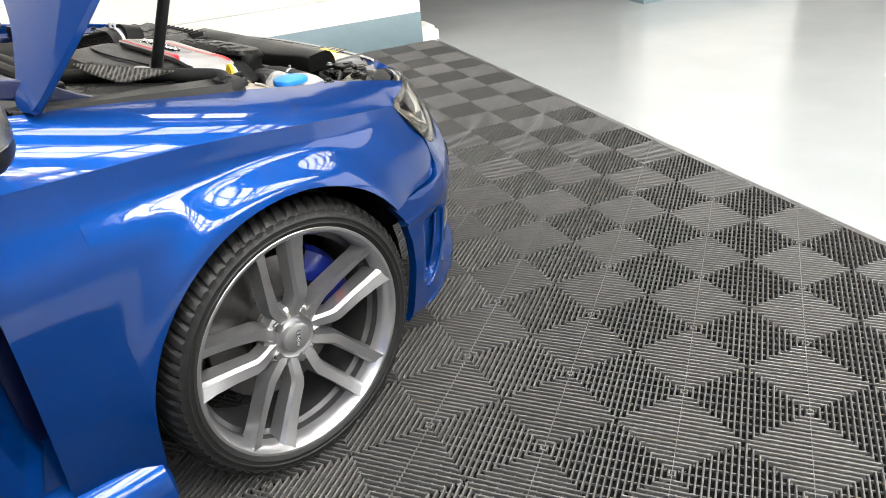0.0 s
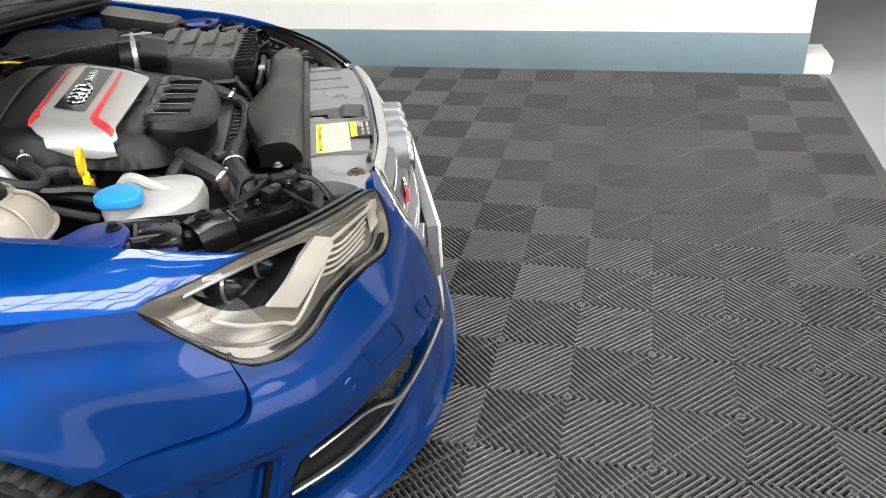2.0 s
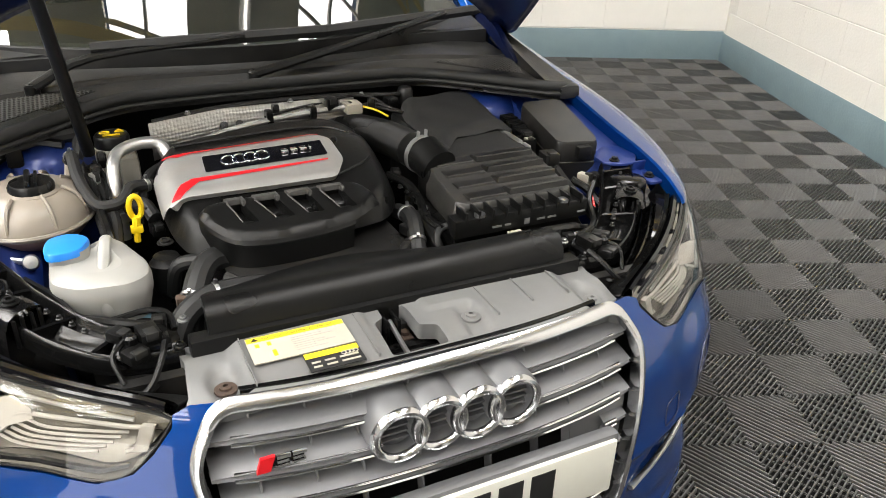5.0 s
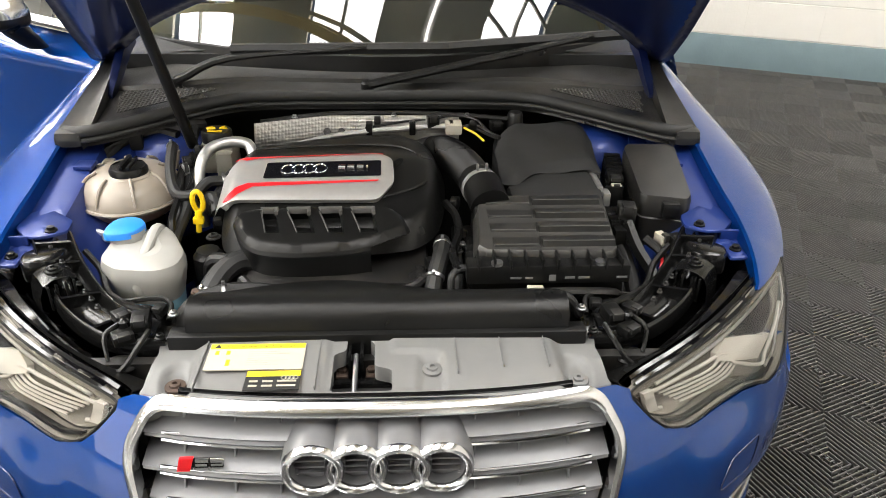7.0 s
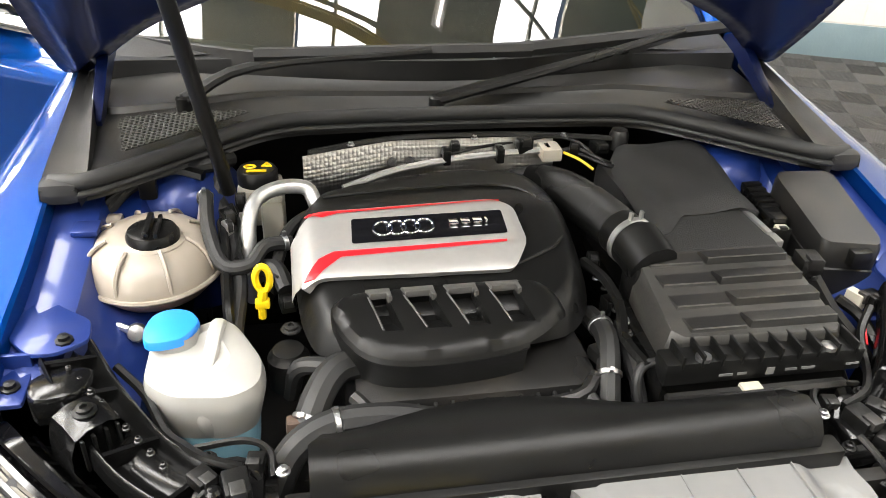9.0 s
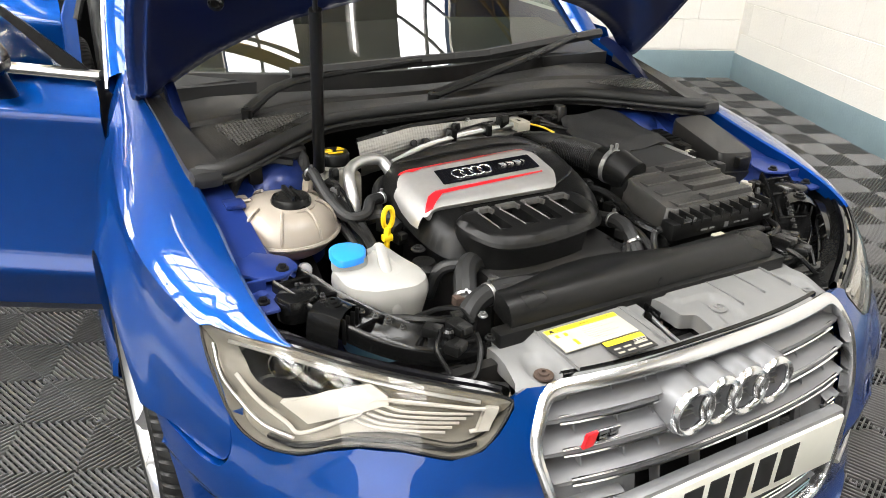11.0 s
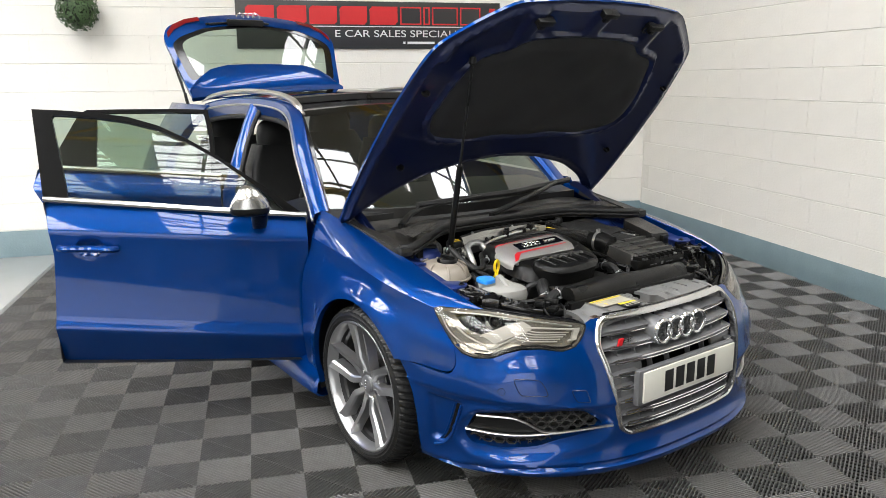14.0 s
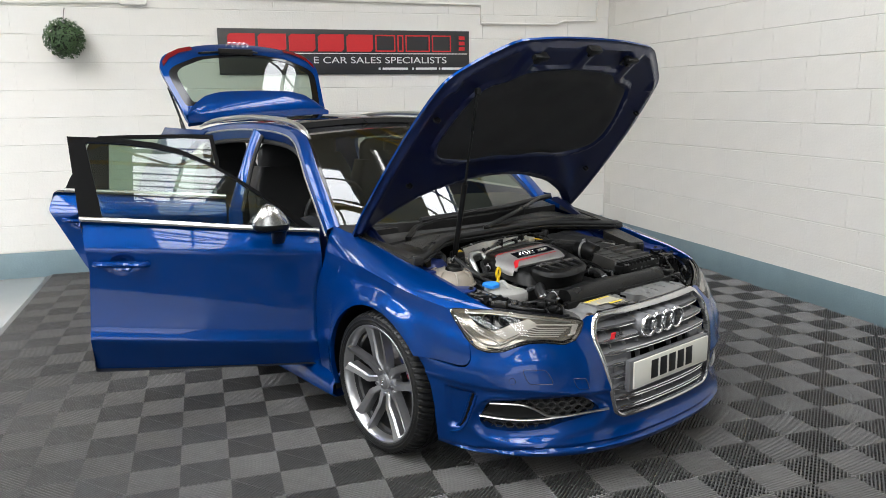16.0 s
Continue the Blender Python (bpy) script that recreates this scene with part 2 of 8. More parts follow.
class Geo:
    """A list of vertices and faces that pieces of one mesh are gathered in."""

    def __init__(self):
        self.v, self.f = [], []

    def add(self, verts, faces):
        k = len(self.v)
        self.v += [tuple(p) for p in verts]
        self.f += [tuple(i + k for i in q) for q in faces]
        return self

    def grid(self, rows, wrap=False, flip=False):
        r, c = len(rows), len(rows[0])
        faces = []
        for i in range(r - 1):
            for j in range(c if wrap else c - 1):
                q = (i * c + j, i * c + (j + 1) % c, (i + 1) * c + (j + 1) % c, (i + 1) * c + j)
                faces.append(q[::-1] if flip else q)
        return self.add([p for row in rows for p in row], faces)

    def box(self, x0, x1, y0, y1, z0, z1, b=0.0, m=None):
        b = min(b, (x1 - x0) * 0.45, (y1 - y0) * 0.45, (z1 - z0) * 0.45)
        bm = bmesh.new()
        bmesh.ops.create_cube(bm, size=1)
        for v in bm.verts:
            v.co = Vector(((x0 + x1) / 2 + v.co.x * (x1 - x0), (y0 + y1) / 2 + v.co.y * (y1 - y0), (z0 + z1) / 2 + v.co.z * (z1 - z0)))
        if b > 0:
            bmesh.ops.bevel(bm, geom=bm.edges[:], offset=b, segments=2, affect="EDGES", profile=0.6)
        bm.verts.index_update()
        vs = [(m @ v.co if m else v.co.copy()) for v in bm.verts]
        fs = [tuple(v.index for v in q.verts) for q in bm.faces]
        bm.free()
        return self.add(vs, fs)

    def prism(self, pts, d0, d1, axis="z", bev=0.0, m=None):
        """An outline (two coordinates) drawn out from d0 to d1 along an axis, with a bevel at the d1 end."""
        n = len(pts)
        area = sum(pts[i][0] * pts[(i + 1) % n][1] - pts[(i + 1) % n][0] * pts[i][1] for i in range(n))
        if area < 0:
            pts = pts[::-1]

        def inset(d):
            out = []
            for i in range(n):
                a, p, c = Vector(pts[i - 1]), Vector(pts[i]), Vector(pts[(i + 1) % n])
                u, w = (p - a).normalized(), (c - p).normalized()
                nrm = Vector((-(u.y + w.y), u.x + w.x))
                ln = nrm.length
                if ln < 1e-6:
                    nrm = Vector((-u.y, u.x))
                else:
                    nrm = nrm / ln
                    nrm = nrm / max(0.4, nrm.dot(Vector((-u.y, u.x))))
                out.append(tuple(p + nrm * d))
            return out
        s = 1 if d1 > d0 else -1
        rings = [(pts, d0), (pts, d1 - s * bev)]
        if bev:
            rings += [(inset(bev * 0.35), d1 - s * bev * 0.3), (inset(bev), d1)]

        def to3(p, d):
            q = {"z": (p[0], p[1], d), "y": (p[0], d, p[1]), "x": (d, p[0], p[1])}[axis]
            return m @ Vector(q) if m else q
        vs = [to3(p, d) for ring, d in rings for p in ring]
        fs = []
        for k in range(len(rings) - 1):
            for i in range(n):
                fs.append((k * n + i, k * n + (i + 1) % n, (k + 1) * n + (i + 1) % n, (k + 1) * n + i))
        fs.append(tuple(range(n - 1, -1, -1)))
        fs.append(tuple((len(rings) - 1) * n + i for i in range(n)))
        return self.add(vs, fs)

    def tube(self, pts, r, seg=10, smooth=4, caps=True, flat=1.0):
        p = curve(pts, smooth) if smooth else [Vector(q) for q in pts]
        n = len(p)
        rs = r if isinstance(r, (list, tuple)) else [r] * n
        if len(rs) != n:
            rs = [rs[min(len(rs) - 1, int(i * len(rs) / n))] for i in range(n)]
        rows, up = [], None
        for i in range(n):
            t = (p[min(i + 1, n - 1)] - p[max(i - 1, 0)]).normalized()
            if up is None:
                up = Vector((0, 0, 1)) if abs(t.z) < 0.9 else Vector((0, 1, 0))
            a = t.cross(up).normalized()
            up = a.cross(t).normalized()
            rows.append([p[i] + (a * math.cos(2 * math.pi * k / seg) + up * flat * math.sin(2 * math.pi * k / seg)) * rs[i] for k in range(seg)])
        self.grid(rows, wrap=True)
        if caps:
            k = len(self.v)
            self.f.append(tuple(range(k - seg, k)))
            self.f.append(tuple(range(k - n * seg + seg - 1, k - n * seg - 1, -1)))
        return self

    def lathe(self, prof, seg=32, m=None, close=False):
        """A profile of (radius, height) turned about z."""
        rows = []
        for r, h in prof:
            row = [Vector((r * math.cos(2 * math.pi * k / seg), r * math.sin(2 * math.pi * k / seg), h)) for k in range(seg)]
            rows.append([m @ q for q in row] if m else row)
        return self.grid(rows, wrap=True)

    def moved(self, m):
        self.v = [tuple(m @ Vector(p)) for p in self.v]
        return self

    def mirrored(self):
        g = Geo()
        g.v = [(-x, y, z) for x, y, z in self.v]
        g.f = [q[::-1] for q in self.f]
        return g


def curve(pts, k=4, closed=False):
    """Catmull-Rom through points."""
    p = [Vector(q) for q in pts]
    n = len(p)
    out = []
    for i in range(n if closed else n - 1):
        a = p[i - 1] if (i or closed) else p[0] * 2 - p[1]
        b, c = p[i], p[(i + 1) % n]
        d = p[(i + 2) % n] if (closed or i + 2 < n) else c * 2 - b
        for j in range(k):
            t = j / k
            out.append(0.5 * (2 * b + (c - a) * t + (2 * a - 5 * b + 4 * c - d) * t * t + (3 * b - a - 3 * c + d) * t ** 3))
    if not closed:
        out.append(p[-1])
    return out


def curve2(pts, k=4, closed=False):
    return [(q.x, q.y) for q in curve([(a, b, 0) for a, b in pts], k, closed)]


def lerp(table, x):
    if x <= table[0][0]:
        return table[0][1]
    for (a, u), (b, w) in zip(table, table[1:]):
        if x <= b:
            t = (x - a) / (b - a)
            return u + (w - u) * t
    return table[-1][1]


def slerp(table, x):
    """Smooth lookup."""
    n = len(table)
    if x <= table[0][0]:
        return table[0][1]
    for i in range(n - 1):
        a, u = table[i]
        b, w = table[i + 1]
        if x <= b:
            t = (x - a) / (b - a)
            m0 = (w - (table[i - 1][1] if i else u)) / (b - (table[i - 1][0] if i else a)) * (b - a)
            m1 = ((table[i + 2][1] if i + 2 < n else w) - u) / ((table[i + 2][0] if i + 2 < n else b) - a) * (b - a)
            return u * (2 * t ** 3 - 3 * t * t + 1) + m0 * (t ** 3 - 2 * t * t + t) + w * (3 * t * t - 2 * t ** 3) + m1 * (t ** 3 - t * t)
    return table[-1][1]


def part(name, geo, material, parent, label="", smooth=35.0):
    ob = new(name, mesh_of(name, geo.v, geo.f, material, smooth) if isinstance(geo, Geo) else geo)
    ob.parent = parent
    if label:
        ob["label"] = label
    return ob


def thing(name, geo, material, label, category, kind="", group="", smooth=35.0):
    ob = new(name, mesh_of(name, geo.v, geo.f, material, smooth) if geo else None)
    return tagged(ob, label, category, group, kind)


def rounded(pts, r, k=4):
    """An outline with its corners rounded."""
    out, n = [], len(pts)
    for i in range(n):
        a, p, c = Vector(pts[i - 1]), Vector(pts[i]), Vector(pts[(i + 1) % n])
        u, w = a - p, c - p
        d = min(r, u.length * 0.45, w.length * 0.45)
        s, e = p + u.normalized() * d, p + w.normalized() * d
        for j in range(k + 1):
            t = j / k
            out.append(tuple(s * (1 - t) ** 2 + p * 2 * t * (1 - t) + e * t * t))
    return out


def inside(p, poly):
    c, n = False, len(poly)
    for i in range(n):
        (x0, y0), (x1, y1) = poly[i - 1], poly[i]
        if (y0 > p[1]) != (y1 > p[1]) and p[0] < (x1 - x0) * (p[1] - y0) / (y1 - y0) + x0:
            c = not c
    return c


def nearest(p, poly):
    best, bd = None, 1e9
    n = len(poly)
    for i in range(n):
        ax, ay = poly[i - 1]
        bx, by = poly[i]
        dx, dy = bx - ax, by - ay
        t = max(0, min(1, ((p[0] - ax) * dx + (p[1] - ay) * dy) / (dx * dx + dy * dy + 1e-12)))
        q = (ax + dx * t, ay + dy * t)
        d = (q[0] - p[0]) ** 2 + (q[1] - p[1]) ** 2
        if d < bd:
            bd, best = d, q
    return best, bd ** 0.5


def patch(outer, holes, step, fn, depth=0.012, inward=None):
    """A skin: an outline with holes in a flat domain, cut into cells whose edge ones follow the outlines, laid on the surface fn(s, t); its rims are turned in by depth."""
    sx, sy = step
    x0, x1 = min(p[0] for p in outer), max(p[0] for p in outer)
    y0, y1 = min(p[1] for p in outer), max(p[1] for p in outer)
    norm = lambda poly: [((p[0] - x0) / sx, (p[1] - y0) / sy) for p in poly]
    polys = [norm(outer)] + [norm(h) for h in holes]
    pts, edges = [], []
    for poly in polys:
        k0, n0 = len(pts), len(poly)
        for i in range(n0):
            a, b = Vector(poly[i]), Vector(poly[(i + 1) % n0])
            m = max(1, math.ceil((b - a).length / 0.9))
            pts += [a.lerp(b, j / m) for j in range(m)]
        edges += [(k0 + i, k0 + i + 1) for i in range(len(pts) - k0 - 1)] + [(len(pts) - 1, k0)]
    for i in range(int((x1 - x0) / sx) + 2):
        for j in range(int((y1 - y0) / sy) + 2):
            q = (i + (0.25 if j % 2 else -0.25), j)
            if inside(q, polys[0]) and not any(inside(q, h) for h in polys[1:]) and all(nearest(q, h)[1] > 0.45 for h in polys):
                pts.append(Vector(q))
    res = mathutils.geometry.delaunay_2d_cdt(pts, edges, [], 0, 1e-5)
    g = Geo()
    g.v = [tuple(fn(x0 + q[0] * sx, y0 + q[1] * sy)) for q in res[0]]
    for q in res[2]:
        c = (sum(res[0][i][0] for i in q) / len(q), sum(res[0][i][1] for i in q) / len(q))
        if inside(c, polys[0]) and not any(inside(c, h) for h in polys[1:]):
            g.f.append(tuple(q))
    used = sorted({i for q in g.f for i in q})
    new_id = {i: k for k, i in enumerate(used)}
    g.v = [g.v[i] for i in used]
    g.f = [tuple(new_id[i] for i in q) for q in g.f]
    if depth:
        bm = bmesh.new()
        vs = [bm.verts.new(v) for v in g.v]
        for q in g.f:
            if len(set(q)) == len(q):
                try:
                    bm.faces.new([vs[i] for i in q])
                except ValueError:
                    pass
        bmesh.ops.remove_doubles(bm, verts=bm.verts[:], dist=0.0002)
        bm.normal_update()
        if inward:
            tot = sum((fc.normal.dot(Vector(inward)) * fc.calc_area() for fc in bm.faces))
            if tot > 0:
                bmesh.ops.reverse_faces(bm, faces=bm.faces[:])
                bm.normal_update()
        be = [e for e in bm.edges if e.is_boundary]
        nrm = {v: v.normal.copy() for e in be for v in e.verts}
        ret = bmesh.ops.extrude_edge_only(bm, edges=be)
        src = {}
        for v in [x for x in ret["geom"] if isinstance(x, bmesh.types.BMVert)]:
            best = min((w for e in v.link_edges for w in e.verts if w in nrm), key=lambda w: (w.co - v.co).length, default=None)
            if best is not None:
                src[v] = nrm[best]
        for v, q in src.items():
            v.co -= q * depth
        bm.verts.index_update()
        g = Geo()
        g.v = [tuple(v.co) for v in bm.verts]
        g.f = [tuple(v.index for v in q.verts) for q in bm.faces]
        bm.free()
    return g

# ---------------------------------------------------------------- the room
WX, WY = 2.82, 4.12          # faces of the side wall and the end wall
COURSE = 0.237
g = Geo()
g.box(-9.0, 9.0, -9.0, 6.0, -0.2, -0.0175)
tagged(thing("floor", g, FLOORP, "pale grey glossy painted concrete floor", "floor"), kind="structure")

g = Geo()
g.box(WX + 0.0045, WX + 0.24, -2.13, WY + 0.3, 0.2, 3.6)
wall_side = tagged(thing("wall_east", g, MORTAR, "white painted concrete block wall", "wall"), kind="structure")
g = Geo()
g.box(-9.0, WX + 0.0045, WY + 0.0045, WY + 0.3, 0.2, CEIL)
wall_end = tagged(thing("wall_north", g, MORTAR, "white painted concrete block end wall", "wall"), kind="structure")
g = Geo()
g.box(WX - 0.004, WX + 0.24, -2.132, WY + 0.3, -0.0175, 0.2, 0.004)
part("band", g, BAND, wall_side, "grey-green painted base band")
g = Geo()
g.box(-9.0, WX - 0.004, WY - 0.004, WY + 0.3, -0.0175, 0.215, 0.004)
part("band", g, BAND, wall_end, "grey-green painted base band")
g = Geo()
g.box(WX + 0.03, WX + 0.24, -2.27, -2.135, -0.0175, 0.055, 0.006).box(WX + 0.03, WX + 0.22, -2.24, -2.135, 0.05, 0.085, 0.004)
tagged(thing("trim", g, WALLP, "cream painted stub block at the end of the wall", "trim"), kind="structure")
g = Geo()
g.box(2.775, 3.05, -5.6, -3.975, 0.2, CEIL)
wall_far = tagged(thing("wall_east_return", g, WALLP, "white painted wall beyond the opening", "wall"), kind="structure")
g = Geo()
g.box(2.765, 3.06, -5.61, -3.965, -0.0175, 0.2, 0.004)
part("band", g, BAND, wall_far, "grey-green painted base band")
for name, x0, x1, y0, y1 in (("wall_west", -9.2, -9.0, -9.0, 6.0), ("wall_south", -9.0, 9.0, -9.2, -9.0), ("wall_east_far", 9.0, 9.2, -9.0, 6.0)):
    g = Geo()
    g.box(x0, x1, y0, y1, -0.0175, CEIL)
    tagged(thing(name, g, FARW, "plain grey painted wall", "wall"), kind="structure")
g = Geo()
g.box(WX + 0.3, 9.0, 5.8, 6.0, -0.0175, CEIL)
tagged(thing("wall_north_far", g, WALLP, "plain white painted wall", "wall"), kind="structure")

# ceiling with glazed strips
g = Geo()
edges = [-9.0] + [v for sx, sw, *_ in SKYLIGHTS for v in (sx - sw / 2, sx + sw / 2)] + [9.0]
for a, b in zip(edges[::2], edges[1::2]):
    g.box(a, b, -9.0, 6.0, CEIL, CEIL + 0.08)
for sx, sw, sy0, sy1, power in SKYLIGHTS:
    g.box(sx - sw / 2, sx + sw / 2, sy1, 6.0, CEIL, CEIL + 0.08).box(sx - sw / 2, sx + sw / 2, -9.0, sy0, CEIL, CEIL + 0.08)
    y = sy0
    while y < sy1:
        g.box(sx - sw / 2, sx + sw / 2, y, y + 0.05, CEIL, CEIL + 0.06)
        y += 0.62
    g.box(sx - 0.02, sx + 0.02, sy0, sy1, CEIL - 0.02, CEIL + 0.05)
tagged(thing("ceiling", g, CEILM, "pale roof lining with glazed skylight strips", "ceiling"), kind="structure")


def truss(y):
    root = thing("roof_truss", None, None, "yellow painted steel lattice roof truss", "truss", group="roof trusses")
    root.matrix_world = pose(0, y, 0)
    for nm, z in (("top_chord", CEIL - 0.12), ("bottom_chord", CEIL - 0.72)):
        gg = Geo()
        gg.box(-8.9, 8.9, -0.04, 0.04, z, z + 0.08)
        part(nm, gg, YSTEEL, root)
    for i in range(14):
        x = -8.6 + i * 1.25
        gg = Geo()
        gg.tube([(x, 0, CEIL - 0.66), (x + 0.62, 0, CEIL - 0.1)], 0.025, 6, 0)
        gg.tube([(x + 0.62, 0, CEIL - 0.1), (x + 1.25, 0, CEIL - 0.66)], 0.025, 6, 0)
        part("brace", gg, YSTEEL, root)


for y in (-6.5, -3.2, 0.1, 3.0):
    truss(y)
for x, y in ((-4.9, -1.6), (-2.3, -1.6), (0.3, -1.6), (0.3, 1.2), (-2.3, 1.2)):
    root = thing("strip_light", None, None, "white fluorescent strip light hanging from the roof", "strip light", group="strip lights")
    root.matrix_world = pose(x, y, CEIL - 0.85)
    gg = Geo()
    gg.box(-0.06, 0.06, -0.75, 0.75, 0.0, 0.06, 0.01)
    part("housing", gg, WALLP, root)
    for dy in (-0.5, 0.5):
        gg = Geo()
        gg.tube([(0.045, dy, 0.05), (0.045, dy, 0.86)], 0.006, 6, 0)
        part("hanger", gg, STEEL, root)
    gg = Geo()
    gg.tube([(0, -0.73, -0.022), (0, 0.73, -0.022)], 0.019, 10, 0)
    part("tube", gg, TUBE, root)


# things on the end wall
def text(body, size, material, parent, at, extrude=0.003, align="LEFT", sx=1.0):
    """Writing as one mesh for each letter."""
    def solid(word):
        cu = bpy.data.curves.new("letter", "FONT")
        cu.body, cu.size, cu.extrude, cu.align_x = word, size, extrude, align
        tmp = new("letter", cu)
        me = bpy.data.meshes.new_from_object(tmp.evaluated_get(bpy.context.evaluated_depsgraph_get()))
        bpy.data.objects.remove(tmp)
        return me

    def reach(me, pick):
        return pick(v.co.x for v in me.vertices)
    for i, ch in enumerate(body):
        if ch == " ":
            continue
        me = solid(ch)
        whole = solid(body[:i + 1])
        shift = reach(whole, max) - reach(me, max)
        bpy.data.meshes.remove(whole)
        me.materials.clear()
        me.materials.append(material)
        ob = new("letter", me)
        ob.parent = parent
        ob.matrix_local = at @ Matrix.Diagonal((sx, 1, 1, 1)) @ Matrix.Translation((shift, 0, 0))


sign = thing("wall_sign", None, None, "long charcoal dealership sign with red and white lettering", "sign")
sign.matrix_world = pose(0.01, WY, 1.98)
g = Geo()
g.box(-1.225, 1.225, -0.022, 0.0, -0.21, 0.21, 0.003)
part("panel", g, SIGNK, sign)
face = lambda x, z: pose(x, -0.0225, z, 90, 0, 0)
# the dealer's name as plain shapes: solid red blocks, then outlined ones
x = -1.14
for i, w in enumerate((0.25, 0.26, 0.25, 0.25, 0.26)):
    g = Geo()
    g.prism([(x, 0.005), (x, 0.140), (x + 0.025, 0.165), (x + w, 0.165), (x + w, 0.030), (x + w - 0.025, 0.005)], -0.022, -0.026, "y")
    part("solid_block", g, SIGNR, sign, "solid red block")
    x += w + 0.025
for w in (0.2, 0.06, 0.25, 0.2):
    g = Geo()
    t = 0.012
    for a, b, c, d in ((x, x + w, 0.005, 0.005 + t), (x, x + w, 0.165 - t, 0.165), (x, x + t, 0.005 + t, 0.165 - t), (x + w - t, x + w, 0.005 + t, 0.165 - t)):
        g.box(a, b, -0.026, -0.0222, c, d)
    part("outline_block", g, SIGNR, sign, "red outlined block")
    x += w + 0.022
for k in range(3):
    g = Geo()
    g.box(1.115, 1.175, -0.026, -0.0222, 0.02 + 0.052 * k, 0.055 + 0.052 * k)
    part("small_block", g, SIGNR, sign)
g = Geo()
g.box(-1.2, 1.2, -0.025, -0.0222, -0.0175, -0.009)
part("rule", g, SIGNW, sign)
text("E CAR SALES SPECIALISTS", 0.088, SIGNW, sign, face(-0.36, -0.105), sx=1.36)
for a, w in ((0.28, 0.02), (0.32, 0.26), (0.62, 0.02), (0.66, 0.22), (0.90, 0.015), (0.93, 0.25)):
    g = Geo()
    g.box(a, a + w, -0.025, -0.0222, -0.168, -0.146)
    part("small_print_bar", g, SIGNW, sign)

ball = thing("topiary_ball", None, None, "green artificial boxwood topiary ball hanging on the wall", "topiary")
ball.matrix_world = pose(-2.47, WY - 0.19, 2.07)
g = Geo()
rnd = random.Random(4)
for k in range(1500):
    u, v = rnd.uniform(-1, 1), rnd.uniform(0, 6.283)
    d = Vector((math.sqrt(1 - u * u) * math.cos(v), math.sqrt(1 - u * u) * math.sin(v), u))
    c = d * rnd.uniform(0.128, 0.172)
    a = d.orthogonal().normalized()
    a.rotate(Matrix.Rotation(rnd.uniform(0, 6.28), 3, d))
    b = d.cross(a)
    a = (a + d * rnd.uniform(-0.2, 0.8)).normalized()
    s = rnd.uniform(0.008, 0.014)
    g.add([c - a * s * 1.5, c - b * s * 0.7, c + a * s * 1.5, c + b * s * 0.7], [(0, 1, 2, 3)])
part("leaves", g, LEAF, ball, smooth=0)
g = Geo()
g.lathe([(0.001, -0.13), (0.08, -0.1), (0.125, 0), (0.08, 0.1), (0.001, 0.13)], 16)
part("core", g, mat("topiary_core", (0.012, 0.022, 0.008), 0.8, vary=0.3), ball)
g = Geo()
g.tube([(0, 0, 0.13), (0, 0.1, 0.24), (0, 0.188, 0.27)], 0.003, 6)
part("cord", g, BLACK, ball)

g = Geo()
g.tube([(-9, WY - 0.02, 2.38), (-2.9, WY - 0.02, 2.38), (-2.0, WY - 0.02, 2.40)], 0.012, 8, 0)
g.box(-2.02, -1.8, WY - 0.05, WY - 0.001, 2.375, 2.425, 0.01)
thing("cable_conduit", g, WALLP, "white painted cable conduit along the wall", "conduit")
g = Geo()
g.tube([(-2.0, WY - 0.022, 2.47), (1.36, WY - 0.022, 2.45), (1.36, WY - 0.022, 2.27), (2.2, WY - 0.022, 2.27), (2.3, WY - 0.022, 2.31), (2.68, WY - 0.022, 2.31), (2.68, WY - 0.022, 2.7)], 0.011, 8, 0)
g.tube([(-0.7, WY - 0.022, 2.46), (-0.7, WY - 0.022, 2.38)], 0.008, 8, 0)
thing("pipe", g, WALLP, "thin white painted pipe above the sign", "pipe")


# ---------------------------------------------------------------- the car
# car axes: x to its left side, y backwards from the front axle, z up
car = thing("car", None, None, "blue metallic hatchback, doors, bonnet and tailgate open, on ribbed tiles", "car")
car.matrix_world = pose(0.039, -0.023, 0, 0, 0, 22.3)
HUBZ, NEXP = 0.312, 2.5
A_T = [(0.10, 0.80), (0.15, 0.845), (0.20, 0.865), (0.28, 0.882), (0.40, 0.893), (0.52, 0.893), (0.60, 0.889), (0.66, 0.88), (0.72, 0.862), (0.78, 0.842), (0.84, 0.812), (0.92, 0.77)]
B_T = [(0.10, 0.78), (0.15, 0.875), (0.18, 0.893), (0.24, 0.878), (0.33, 0.878), (0.42, 0.872), (0.52, 0.855), (0.60, 0.822), (0.66, 0.785), (0.70, 0.752), (0.76, 0.69), (0.84, 0.6)]


def fa(z):
    return slerp(A_T, z)


def fb(z):
    return slerp(B_T, z)


def skin(s, z, out=0.0):
    """The outer skin of the nose: s in degrees, 0 in the middle of the front, 90 at the side over the axle, minus on the right side."""
    sg = -1 if s < 0 else 1
    q = radians(min(90, abs(s)))
    a, b = fa(z) + out, fb(z) + out
    return Vector((sg * a * math.sin(q) ** (2 / NEXP), -b * max(0.0, math.cos(q)) ** (2 / NEXP), z))


def sx_(x, z):
    r = min(1.0, abs(x) / fa(z)) ** (NEXP / 2)
    return math.copysign(math.degrees(math.asin(r)), x)


def sy_(y, z):
    r = min(1.0, max(0.0, -y / fb(z))) ** (NEXP / 2)
    return -math.degrees(math.acos(r))


